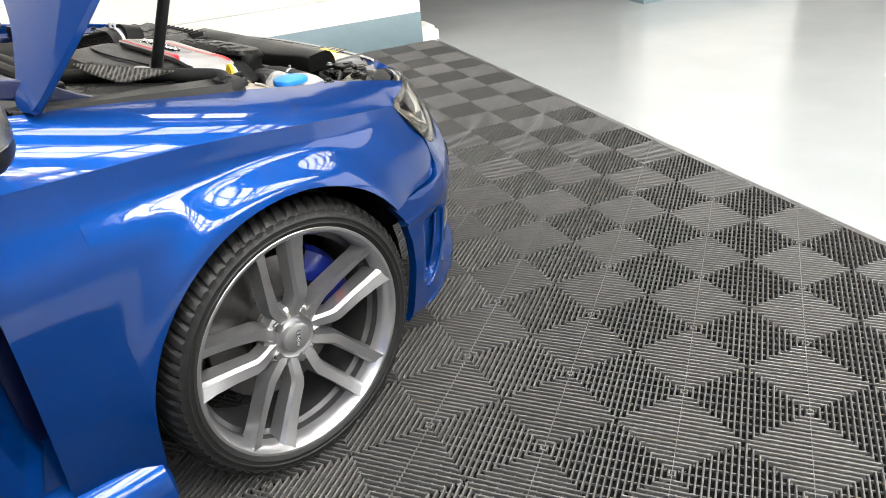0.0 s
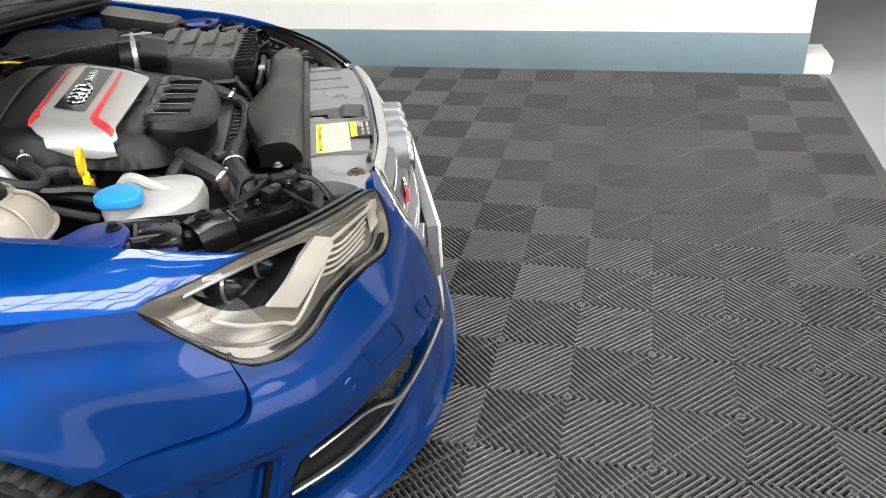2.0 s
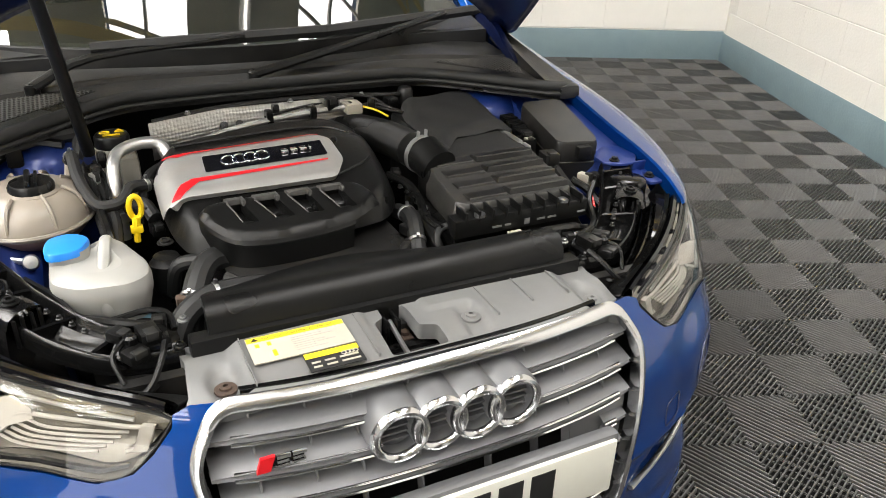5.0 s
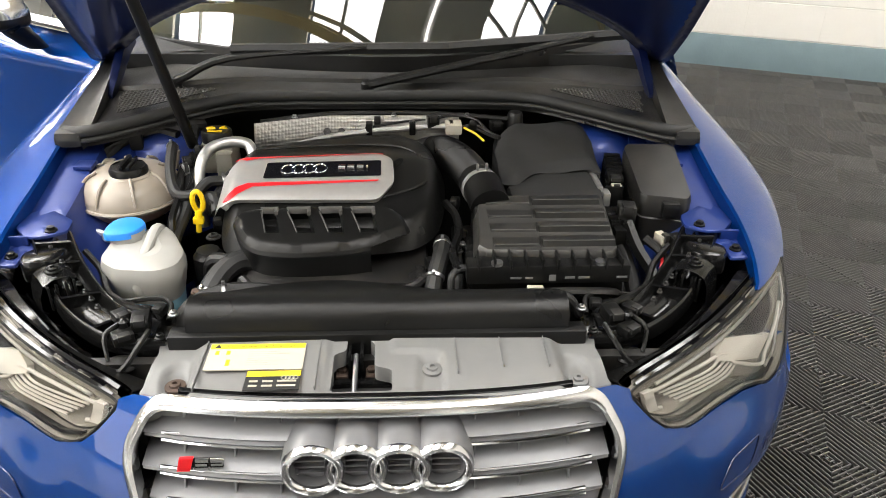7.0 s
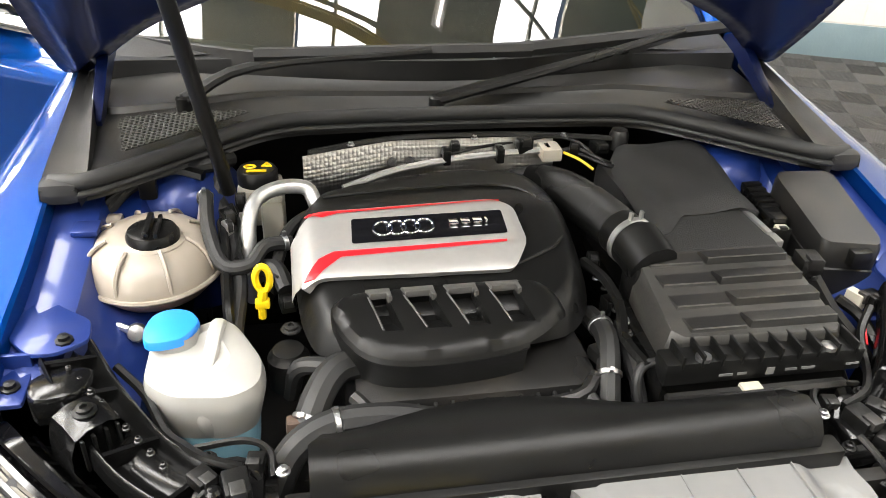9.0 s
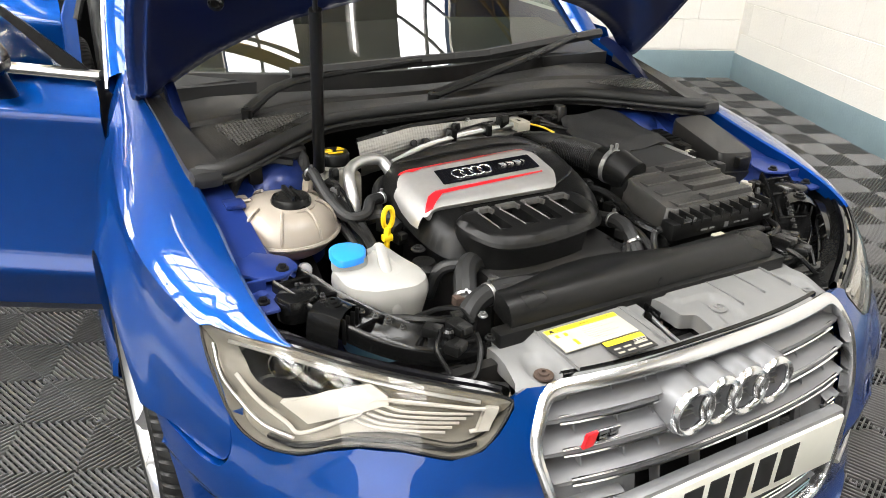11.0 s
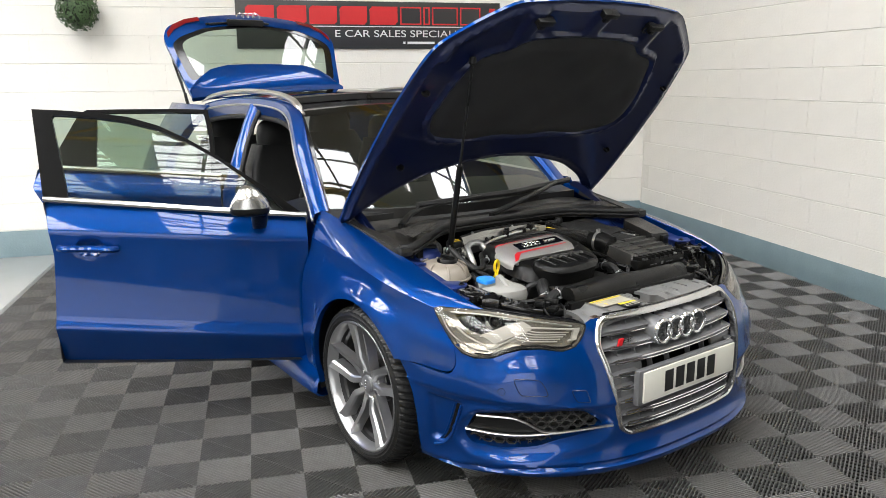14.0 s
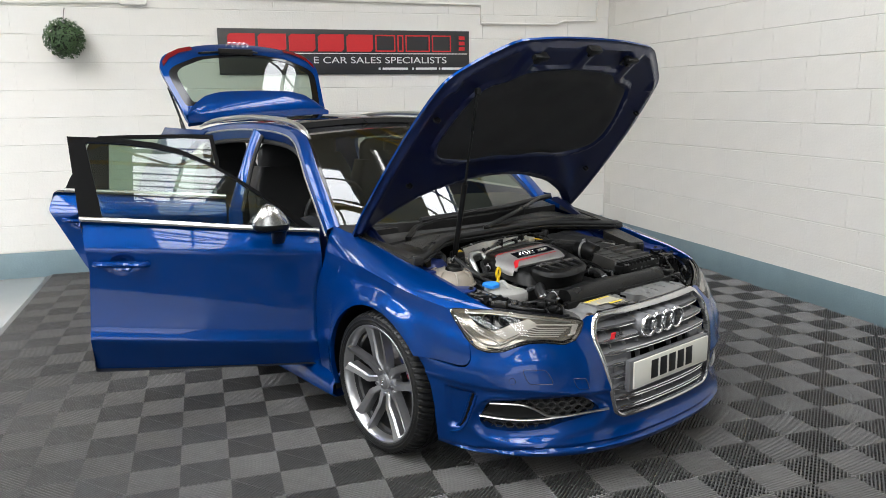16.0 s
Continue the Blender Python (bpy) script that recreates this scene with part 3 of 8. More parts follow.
def sidex(y, z):
    """Half width of the body beside the front wheel and behind it."""
    if y < 0:
        r = min(1.0, -y / fb(z))
        return fa(z) * (1 - r ** NEXP) ** (1 / NEXP)
    return fa(z) - 0.035 * min(1, y / 0.5) ** 1.5


# ---- wings: side plate with the wheel arch, and the top roll to the bonnet gap
ARCH = 0.352
CREASE = [(-0.60, 0.655), (-0.395, 0.713), (-0.28, 0.738), (-0.1, 0.769), (0.1, 0.794), (0.25, 0.804), (0.55, 0.815)]
INX = [(-0.53, 0.686), (-0.45, 0.703), (-0.36, 0.710), (-0.2, 0.708), (0.0, 0.712), (0.25, 0.725), (0.55, 0.742)]
INZ = [(-0.53, 0.720), (-0.45, 0.745), (-0.36, 0.768), (-0.2, 0.800), (0.0, 0.840), (0.25, 0.886), (0.55, 0.935)]
# outline of the right lamp, on the skin
HL = [(-0.785, -0.395, 0.716), (-0.751, -0.45, 0.718), (-0.682, -0.53, 0.717), (-0.605, -0.608, 0.704), (-0.52, -0.668, 0.690), (-0.45, -0.712, 0.676), (-0.410, -0.736, 0.664), (-0.405, -0.742, 0.652), (-0.432, -0.75, 0.622), (-0.464, -0.752, 0.600), (-0.505, -0.737, 0.591), (-0.57, -0.70, 0.602), (-0.625, -0.662, 0.602), (-0.665, -0.632, 0.590), (-0.70, -0.603, 0.573), (-0.74, -0.56, 0.568), (-0.765, -0.52, 0.580), (-0.779, -0.49, 0.606), (-0.789, -0.45, 0.652), (-0.793, -0.405, 0.702)]
HLS = [(0.5 * (sx_(x, z) + sy_(y, z)), z) for x, y, z in HL]


def wing_pt(y, v):
    """v from 0 at the crease to 1 at the inner edge."""
    zc, xi, zi = slerp(CREASE, y), slerp(INX, y), slerp(INZ, y)
    xc = sidex(y, zc) + 0.004
    mx, mz = xc - 0.034, zi - 0.013
    q = Vector((xc, zc)) * (1 - v) ** 2 + Vector((mx, mz)) * 2 * v * (1 - v) + Vector((xi, zi)) * v * v
    return Vector((-q.x, y, q.y))


def bulge(y, z):
    d = math.hypot(y, z - HUBZ)
    hollow = 0.009 * math.exp(-((z - slerp(CREASE, y) + 0.055) / 0.036) ** 2) * max(0.0, min(1.0, (d - ARCH - 0.02) / 0.05))
    return 0.020 * math.exp(-((d - ARCH) / 0.045) ** 2) - hollow


def side_pt(y, z):
    lip = 0.004 * math.exp(-abs(z - slerp(CREASE, y)) / 0.012)
    return Vector((-(sidex(y, z) + bulge(y, z) + lip), y, z))


def wing_geo():
    g = Geo()
    rows = []
    tip_in, tip_out = [], []
    for k in range(8, 0, -1):      # tip between the lamp and the bonnet gap
        t = k / 8
        y = -0.395 - 0.137 * t
        xi, zi = slerp(INX, y), slerp(INZ, y)
        s = lerp([(-0.53, -48.3), (-0.45, -57.2), (-0.395, -62.65)], y)
        o = skin(s, 0.7195, 0.001)
        i = Vector((-xi, y, zi))
        if k == 8:
            i = o + Vector((0.003, 0, 0.001))
        m = o.lerp(i, 0.5) + Vector((-0.006, 0, 0.012)) * (1 - t)
        rows.append([o * (1 - v) ** 2 + m * 2 * v * (1 - v) + i * v * v for v in [j / 8 for j in range(9)]])
    for i in range(45):
        y = -0.395 + 0.91 * i / 44
        rows.append([wing_pt(y, v / 8) for v in range(9)])
    g.grid(rows)
    edge = [r[8] for r in rows]
    g.grid([edge, [p + Vector((0.006, 0, -0.003)) for p in edge], [p + Vector((0.008, 0, -0.03)) for p in edge]])
    low = [r[0] for r in rows[:9]]
    g.grid([[p + Vector((0.010, 0.012, -0.012)) for p in low], low])
    # side plate, ruled between the crease and the arch
    pairs = []
    for y in (0.515, 0.45, 0.40, 0.3525):
        pairs.append(((y, slerp(CREASE, y)), (y, 0.205)))
    for k in range(57):
        a = radians(k / 56 * 144.4)
        y, z = ARCH * math.cos(a), HUBZ + ARCH * math.sin(a)
        pairs.append(((y, slerp(CREASE, y)), (y, z)))
    gap = curve2([(-0.286, 0.518), (-0.392, 0.516), (-0.478, 0.508), (-0.503, 0.524), (-0.506, 0.556), (-0.492, 0.602)], 7)
    upper = [(y, slerp(CREASE, y)) for y in [-0.286 - 0.0109 * k for k in range(11)]] + curve2([(-0.399, 0.703), (-0.447, 0.652), (-0.488, 0.607)], 12)
    for k in range(1, len(gap)):
        f_ = k / (len(gap) - 1) * (len(upper) - 1)
        i = min(len(upper) - 2, int(f_))
        q = Vector(upper[i]).lerp(Vector(upper[i + 1]), f_ - i)
        pairs.append(((q.x, q.y), gap[k]))
    n = 16
    rows = []
    for (ya, za), (yb, zb) in pairs:
        rows.append([side_pt(ya + (yb - ya) * j / n, za + (zb - za) * j / n) for j in range(n + 1)])
    g.grid(rows)
    rim = [r[-1] for r in rows]
    g.grid([rim, [p + Vector((0.004, 0, -0.001)) for p in rim], [p + Vector((0.022, 0, 0.0)) for p in rim]])
    return g


w = wing_geo()
part("front_wing", w, PAINT, car)
part("front_wing", w.mirrored(), PAINT, car)
# door-side repeat groove and the wheel housings
for sg in (-1, 1):
    g = Geo()
    rows = []
    for a in range(-20, 205, 9):
        ca, sa = math.cos(radians(a)), math.sin(radians(a))
        rows.append([(sg * min(xx, 0.868 if a < 100 else 0.79), 0.368 * ca, HUBZ + 0.368 * sa) for xx in (0.868, 0.84, 0.55, 0.5)])
    g.grid(rows, flip=sg > 0)
    rows = [[(sg * 0.52, 0.37 * math.cos(radians(a)) * r, HUBZ + 0.37 * math.sin(radians(a)) * r) for r in (0.0, 1.0)] for a in range(-20, 205, 9)]
    g.grid(rows)
    part("wheel_liner", g, BLACK, car)

# ---- bumper with the grille and side intake openings
GR = [(0.0, 0.688), (0.325, 0.686), (0.350, 0.674), (0.380, 0.634), (0.395, 0.603), (0.390, 0.570), (0.336, 0.300), (0.315, 0.280), (0.285, 0.268), (0.0, 0.265)]


def grille_outline(grow=0.0):
    half = []
    for x, z in GR:
        half.append((x + (grow if x > 0.1 else 0), z + (grow if z > 0.45 else -grow) * (1 if x < 0.38 else 0.3)))
    full = half + [(-x, z) for x, z in half[::-1] if x > 0]
    return rounded([p for p in full if abs(p[0]) > 0.001], 0.02, 3)


def inset_poly(pts, d):
    out, n = [], len(pts)
    for i in range(n):
        a, q, c = Vector(pts[i - 1]), Vector(pts[i]), Vector(pts[(i + 1) % n])
        u, w_ = (q - a).normalized(), (c - q).normalized()
        nr = Vector((u.y + w_.y, -u.x - w_.x))
        nr = nr.normalized() if nr.length > 1e-6 else Vector((u.y, -u.x))
        out.append(tuple(q + nr * d))
    return out


base = rounded([(-0.350, 0.681), (0.350, 0.681), (0.397, 0.603), (0.336, 0.298), (0.292, 0.266), (-0.292, 0.266), (-0.336, 0.298), (-0.397, 0.603)], 0.034, 8)
loop0 = []
for i in range(len(base)):
    a_, b_ = Vector(base[i]), Vector(base[(i + 1) % len(base)])
    m_ = max(1, int((b_ - a_).length / 0.012))
    loop0 += [tuple(a_.lerp(b_, j / m_)) for j in range(m_)]
loop0 = loop0[::-1] if sum(loop0[i - 1][0] * loop0[i][1] - loop0[i][0] * loop0[i - 1][1] for i in range(len(loop0))) > 0 else loop0


def front_y(x, z):
    r = min(1.0, abs(x) / fa(z))
    return -fb(z) * (1 - r ** NEXP) ** (1 / NEXP)


def to_s(pts):
    return [(sx_(x, z), z) for x, z in pts]


def ys(y, z):
    return (sy_(y, z), z)


INTAKE = rounded([(-57.4, 0.290), (-53.9, 0.370), (-41.5, 0.384), (-30.6, 0.387), (-25.5, 0.380), (-20.5, 0.327), (-23.6, 0.303), (-32.4, 0.284), (-38.0, 0.262), (-46.6, 0.251), (-55.2, 0.256)], 1.0, 3)
FLICK = [(-66.8, 0.421), (-56.9, 0.410), (-59.0, 0.330), (-60.9, 0.272), (-62.6, 0.246), (-64.0, 0.240), (-66.8, 0.240)]     # pocket between the arch and the intake
PER_DEG = 0.0128
INTAKE_M = [(s * PER_DEG, z) for s, z in INTAKE]
FLICK_M = [(s * PER_DEG, z) for s, z in FLICK]
RIDGE = [(0, 0.392), (20, 0.398), (37, 0.417), (50, 0.427), (60, 0.439), (68, 0.452), (80, 0.47)]
LIPZ = [(0, 0.203), (25, 0.203), (38, 0.198), (50, 0.188), (60, 0.180), (72, 0.170), (90, 0.165)]
mir = lambda poly: [(-s, z) for s, z in poly[::-1]]
right_edge = [ys(-0.345, 0.155), ys(-0.360, 0.24), ys(-0.363, 0.32), ys(-0.352, 0.40), ys(-0.325, 0.47), ys(-0.289, 0.515)] + [ys(y, z) for y, z in curve2([(-0.392, 0.513), (-0.480, 0.505), (-0.506, 0.522), (-0.509, 0.556), (-0.495, 0.600)], 4)]
right_edge += [(s, z - 0.003) for s, z in HLS[16:9:-1]] + [(s + 0.35, z) for s, z in HLS[9:6:-1]] + [(HLS[6][0] + 0.5, 0.667), (sx_(-0.375, 0.676), 0.676)]
bump_out = right_edge + [(-s, z) for s, z in right_edge[::-1]] + [(s, 0.155) for s in range(60, -61, -10)]


TOPZ = sorted((-s, z - 0.003) for s, z in HLS[9:17])      # lower edge of the lamps


def smooth01(v):
    v = max(0.0, min(1.0, v))
    return v * v * (3 - 2 * v)


def nose(s, z):
    """The bumper's surface: a ridge over the intakes, funnels round them, side pockets and a stepped lower lip."""
    p = skin(s, z)
    m = (-abs(s) * PER_DEG, z)
    out = 0.0
    d = z - lerp(RIDGE, abs(s))
    lean = smooth01((lerp(TOPZ, abs(s)) - 0.004 - z) / 0.085) * smooth01((abs(s) - 27) / 9)      # upright face under the lamp, leaning back above
    out += 0.013 * max(math.exp(-d / 0.045) * smooth01((abs(s) - 12) / 10), lean) * smooth01((76 - abs(s)) / 14) if d > 0 else 0.013 * math.exp(d / 0.007) * smooth01((abs(s) - 12) / 10)
    if abs(s) < 72 and 0.19 < z < 0.45:
        wide = lerp([(0.25, 0.048), (0.33, 0.036), (0.39, 0.018)], z)
        dist = 0.0 if inside(m, INTAKE_M) else nearest(m, INTAKE_M)[1]
        out += -lerp([(0.25, 0.012), (0.33, 0.018), (0.39, 0.016)], z) * (1 - smooth01(dist / wide)) + 0.003 * math.exp(-((dist - wide) / 0.012) ** 2)
        if inside(m, FLICK_M):
            out -= 0.022 * smooth01(nearest(m, FLICK_M)[1] / 0.013)
    d = z - lerp(LIPZ, abs(s))
    fade = smooth01((74 - abs(s)) / 10)
    if d > 0:
        out += 0.012 * fade * math.exp(-d / 0.022)
    else:
        out += fade * (0.012 - 0.011 * smooth01(-d / 0.008) + 0.014 * smooth01((-d - 0.014) / 0.010))
    n = Vector((p.x * 0.7, p.y, 0)).normalized()
    return p + n * out



g = patch(bump_out, [to_s(inset_poly(loop0, 0.006)), INTAKE, mir(INTAKE)], (1.0, 0.0082), nose, 0.02, (0, 1, 0))
bumper = part("front_bumper", g, PAINT, car, smooth=62.0)
# washer covers, parking sensors and side flick panels
for sg in (-1, 1):
    for quad, rad in (([(sg * 43.7, 0.511), (sg * 36.7, 0.507), (sg * 34.8, 0.451), (sg * 42.1, 0.455)], 1.0), ([(sg * 29.2, 0.464), (sg * 25.3, 0.458), (sg * 24.6, 0.418), (sg * 28.1, 0.424)], 0.8)):
        q = rounded(quad, rad, 3)
        loop = [nose(s, z) + Vector((0, -0.0015, 0)) for s, z in q]
        gg = Geo()
        gg.tube(loop + [loop[0]], 0.0014, 5, 0, caps=False)
        part("cover_gap", gg, NAVY, bumper)
    gg = Geo()
    c = nose(sg * 46.6, 0.465)
    nn = Vector((sg * 0.75, -0.66, 0))
    gg.lathe([(0.0112, -0.001), (0.0118, 0.0007), (0.0126, 0.0007), (0.0132, -0.001)], 20, Matrix.Translation(c + nn * 0.0005) @ nn.to_track_quat("Z", "Y").to_matrix().to_4x4())
    part("parking_sensor", gg, NAVY, bumper, "thin ring round a blue parking sensor")
    # side outlet tucked behind the pocket's front edge: dark slit between bright lips
    fl = (lambda g_: g_ if sg < 0 else g_.mirrored())
    edge = curve2([(-57.3, 0.396), (-59.0, 0.330), (-60.9, 0.272), (-62.9, 0.240)], 4)
    slit = [(s - 0.7, z) for s, z in edge] + [(s - 1.5, z) for s, z in edge[::-1]]
    slot = part("side_outlet", fl(patch(slit, [], (0.6, 0.008), lambda s, z: skin(s, z, -0.009), 0.004, (1, 0.3, 0))), GLOSSP, bumper, "black side outlet slit")
    for line, d_, r_ in ((edge + [(-64.4, 0.231), (-66.4, 0.223)], 0.003, 0.0042), ([(s - 2.1, z) for s, z in edge], -0.010, 0.0036)):
        gg = Geo()
        gg.tube([skin(s, z, d_) for s, z in line], r_, 8, 2)
        part("outlet_lip", fl(gg), PAINT, slot)

# intake insert: dark honeycomb, two bright blades
for sg in (-1, 1):
    poly = INTAKE if sg < 0 else mir(INTAKE)
    gg = patch(poly, [], (1.5, 0.02), lambda s, z: skin(s, z, -0.055), 0)
    ins = part("intake_insert", gg, BLACK, car)
    rim = [nose(s, z) for s, z in poly]
    back = [skin(s, z, -0.055) for s, z in poly]
    gg = Geo()
    gg.grid([rim + [rim[0]], back + [back[0]]])
    part("intake_shroud", gg, PAINT, ins)
    for row in range(8):
        z = 0.246 + row * 0.0205
        s = 17.0
        while s < 60:
            ss = -(s + (row % 2) * 1.65)
            pts = [(ss + a * 1.1, z + b * 0.0137) for a, b in ((-1.95, 0), (-1.0, 1), (1.0, 1), (1.95, 0), (1.0, -1), (-1.0, -1))]
            pts = [(ss + (a - ss) * 0.78, b) for a, b in pts]
            if inside((ss, z), INTAKE):
                loop = [skin(a, b, -0.034) for a, b in pts]
                low = [skin(a, b, -0.054) for a, b in pts]
                cen = skin(ss, z, -0.034)
                inn = [cen + (p - cen) * 0.86 for p in loop]
                cell = Geo()
                cell.grid([loop + [loop[0]], inn + [inn[0]], low + [low[0]]])
                part("cell", cell if sg < 0 else cell.mirrored(), EDGE, ins, smooth=20)
            s += 3.3
    blade = [(-57, 0.308), (-50, 0.303), (-44, 0.301), (-38, 0.305), (-31, 0.312), (-25, 0.318), (-18.9, 0.323)]
    upper = [(-53.6, 0.364), (-48, 0.366), (-44, 0.363), (-41, 0.349), (-38.6, 0.330), (-36.5, 0.316), (-33, 0.313)]
    for bl, rr in ((blade, 0.0065), (upper, 0.0055)):
        gg = Geo()
        gg.tube([skin(a, b, -0.010 + 0.014 * max(0, (a + 28) / 9)) for a, b in bl], rr, 8, 4, flat=0.75)
        if sg > 0:
            gg = gg.mirrored()
        part("blade", gg, SATIN, ins, "satin silver blade")
    gg = patch([(-56.5, 0.306), (-53.4, 0.360), (-44, 0.361), (-41, 0.347), (-38, 0.326), (-35.5, 0.309), (-44, 0.302)], [], (2, 0.02), lambda s, z: skin(s, z, -0.02), 0.004, (0, 1, 0))
    if sg > 0:
        gg = gg.mirrored()
    part("blank_panel", gg, BLACK, ins)

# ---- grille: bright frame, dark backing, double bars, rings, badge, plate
# the backing is a black sheet in place of the shade behind the bars
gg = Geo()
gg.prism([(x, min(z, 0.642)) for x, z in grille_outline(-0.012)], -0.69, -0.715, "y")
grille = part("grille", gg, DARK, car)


def grille_pt(x, z, out=0.0):
    return Vector((x, front_y(x, z) - out, z))


gg = Geo()
rows = []
for d, o in ((0.003, -0.008), (0.0, -0.001), (0.001, 0.003), (0.005, 0.0065), (0.011, 0.0075), (0.017, 0.004), (0.019, -0.003), (0.0195, -0.022)):
    lp = inset_poly(loop0, d)
    rows.append([grille_pt(x, z, o) for x, z in lp])
gg.grid(rows, wrap=True)
part("frame", gg, CHROME2, grille, "bright chrome grille surround")


def half_width(z):
    pts = [(z_, x_) for x_, z_ in GR[1:-1]][::-1]
    return lerp(sorted(pts), z)


for z in (0.620, 0.573, 0.526, 0.480, 0.434, 0.388, 0.343, 0.301):
    hw = half_width(z) - 0.026
    xs = [-hw + 2 * hw * k / 24 for k in range(25)]
    if 0.36 < z < 0.5:      # short stubs beside the plate
        spans = [[x for x in xs if x < -0.225], [x for x in xs if x > 0.26]]
    elif 0.55 < z < 0.66:
        spans = [[x for x in xs if x < -0.12], [x for x in xs if x > 0.12]]
    else:
        spans = [xs]
    for sp in spans:
        if len(sp) < 2:
            continue
        gg = Geo()
        rows = []
        for x in sp:
            p = grille_pt(x, z, -0.016)
            t = max(0.0, (abs(x) - hw + 0.05) / 0.05)
            sq = 1 - 0.5 * min(1, t)
            rows.append([p + Vector((0, dy, dz * (sq if dz > 0 else 1))) for dy, dz in ((0.052, 0.026), (0.030, 0.0205), (0.014, 0.0140), (0.003, 0.0098), (-0.002, 0.0082), (0.0, 0.0045), (0.004, 0.0), (0.0, -0.0045), (0.004, -0.008), (0.032, -0.010))])
        gg.grid(rows)
        bar = part("bar", gg, GRILLE, grille)
        for dz in (0.0065, -0.0045):
            gg = Geo()
            sel = [x for x in sp if abs(x) < hw - 0.006]
            gg.tube([grille_pt(x, z + dz * (1 - 0.45 * min(1, max(0.0, (abs(x) - hw + 0.05) / 0.05))), -0.0145) for x in sel], 0.0030, 6, 0)
            part("bright_edge", gg, CHROME, bar)
for x in (-0.30, -0.22, -0.15, -0.06, 0.06, 0.15, 0.22, 0.30):
    gg = Geo()
    rows = [[grille_pt(x - 0.0015, z, -0.05), grille_pt(x - 0.0015, z, -0.026), grille_pt(x + 0.0015, z, -0.026), grille_pt(x + 0.0015, z, -0.05)] for z in (0.285, 0.35, 0.45, 0.55, 0.668)]
    gg.grid(rows)
    part("upright", gg, GRILLE, grille)
# rings: four plain overlapping hoops on grey sleeves
ry = -0.829
turn_y = Matrix.Rotation(radians(90), 4, "X")
for k in range(4):
    cx = -0.0975 + k * 0.065
    gg = Geo()
    gg.lathe([(0.0335, 0.004), (0.034, 0.008), (0.037, 0.0115), (0.0405, 0.013), (0.0445, 0.0115), (0.0475, 0.007), (0.048, 0.0)], 56, Matrix.Translation((cx, ry + 0.005 + 0.0012 * (k % 2), 0.600)) @ turn_y)
    part("ring", gg, CHROME2, grille, "chrome ring")
    gg = Geo()
    gg.lathe([(0.0495, -0.075), (0.0485, -0.002), (0.0475, 0.001), (0.034, 0.001), (0.0335, -0.018), (0.0005, -0.019)], 40, Matrix.Translation((cx, ry + 0.004, 0.600)) @ turn_y)
    sleeve = part("ring_sleeve", gg, GRILLE, grille, "grey sleeve behind a ring")
    for j in range(4):
        gg = Geo()
        z = 0.582 + 0.012 * j
        hw = (0.033 ** 2 - (z - 0.60) ** 2) ** 0.5 - 0.003
        gg.box(cx - hw, cx + hw, ry + 0.014, ry + 0.024, z - 0.001, z + 0.002, 0.0005)
        part("slat", gg, GRILLE, sleeve)
badge = Geo()
by = front_y(0.27, 0.60) + 0.004
badge.box(-0.300, -0.236, by + 0.001, by + 0.006, 0.585, 0.601, 0.002)
badge = part("badge", badge, GLOSSB, grille)
gg = Geo()
gg.prism([(-0.306, 0.581), (-0.299, 0.606), (-0.278, 0.606), (-0.286, 0.581)], by + 0.003, by - 0.003, "y")
part("red_block", gg, RED, badge)
gg = Geo()
for x0 in (-0.278, -0.255):
    gg.box(x0, x0 + 0.02, by - 0.003, by + 0.002, 0.583, 0.588).box(x0 + 0.002, x0 + 0.022, by - 0.003, by + 0.002, 0.598, 0.603).box(x0 + 0.002, x0 + 0.019, by - 0.003, by + 0.002, 0.5905, 0.5955)
part("bright_bars", gg, CHROME, badge)

# closed grey panels beside the plate
for sg in (-1, 1):
    gg = Geo()
    gg.grid([[grille_pt(sg * (0.20 + (half_width(z) - 0.222) * k / 8), z, -0.030) for k in range(9)] for z in (0.352, 0.40, 0.45, 0.50, 0.530)], flip=sg < 0)
    part("side_panel", gg, GRILLE, grille, "closed grey panel beside the plate")
PLX, PLZ, PLY = 0.022, 0.432, -0.868
gg = Geo()
gg.box(PLX - 0.282, PLX + 0.272, PLY + 0.004, PLY + 0.030, PLZ - 0.066, PLZ + 0.064, 0.008)
plate = part("number_plate", gg, GRILLE, grille, "white show plate in a grey holder")
gg = Geo()
gg.box(PLX - 0.262, PLX + 0.262, PLY - 0.004, PLY + 0.005, PLZ - 0.056, PLZ + 0.056, 0.003)
part("plate_face", gg, WHITE, plate)
for k in range(5):
    x0 = PLX - 0.152 + k * 0.061
    gg = Geo()
    gg.box(x0, x0 + 0.046, PLY - 0.0055, PLY - 0.003, PLZ - 0.038, PLZ + 0.040, 0.001)
    part("character_bar", gg, INK, plate, "black bar")

# ---- headlights
def hl_poly(d=0.0):
    sc = 0.012 / 1.0
    flat = [(s * sc, z) for s, z in HLS]
    area = sum(flat[i - 1][0] * flat[i][1] - flat[i][0] * flat[i - 1][1] for i in range(len(flat)))
    flat = inset_poly(curve2(flat, 4, True), d if area < 0 else -d)
    return [(s / sc, z) for s, z in flat]


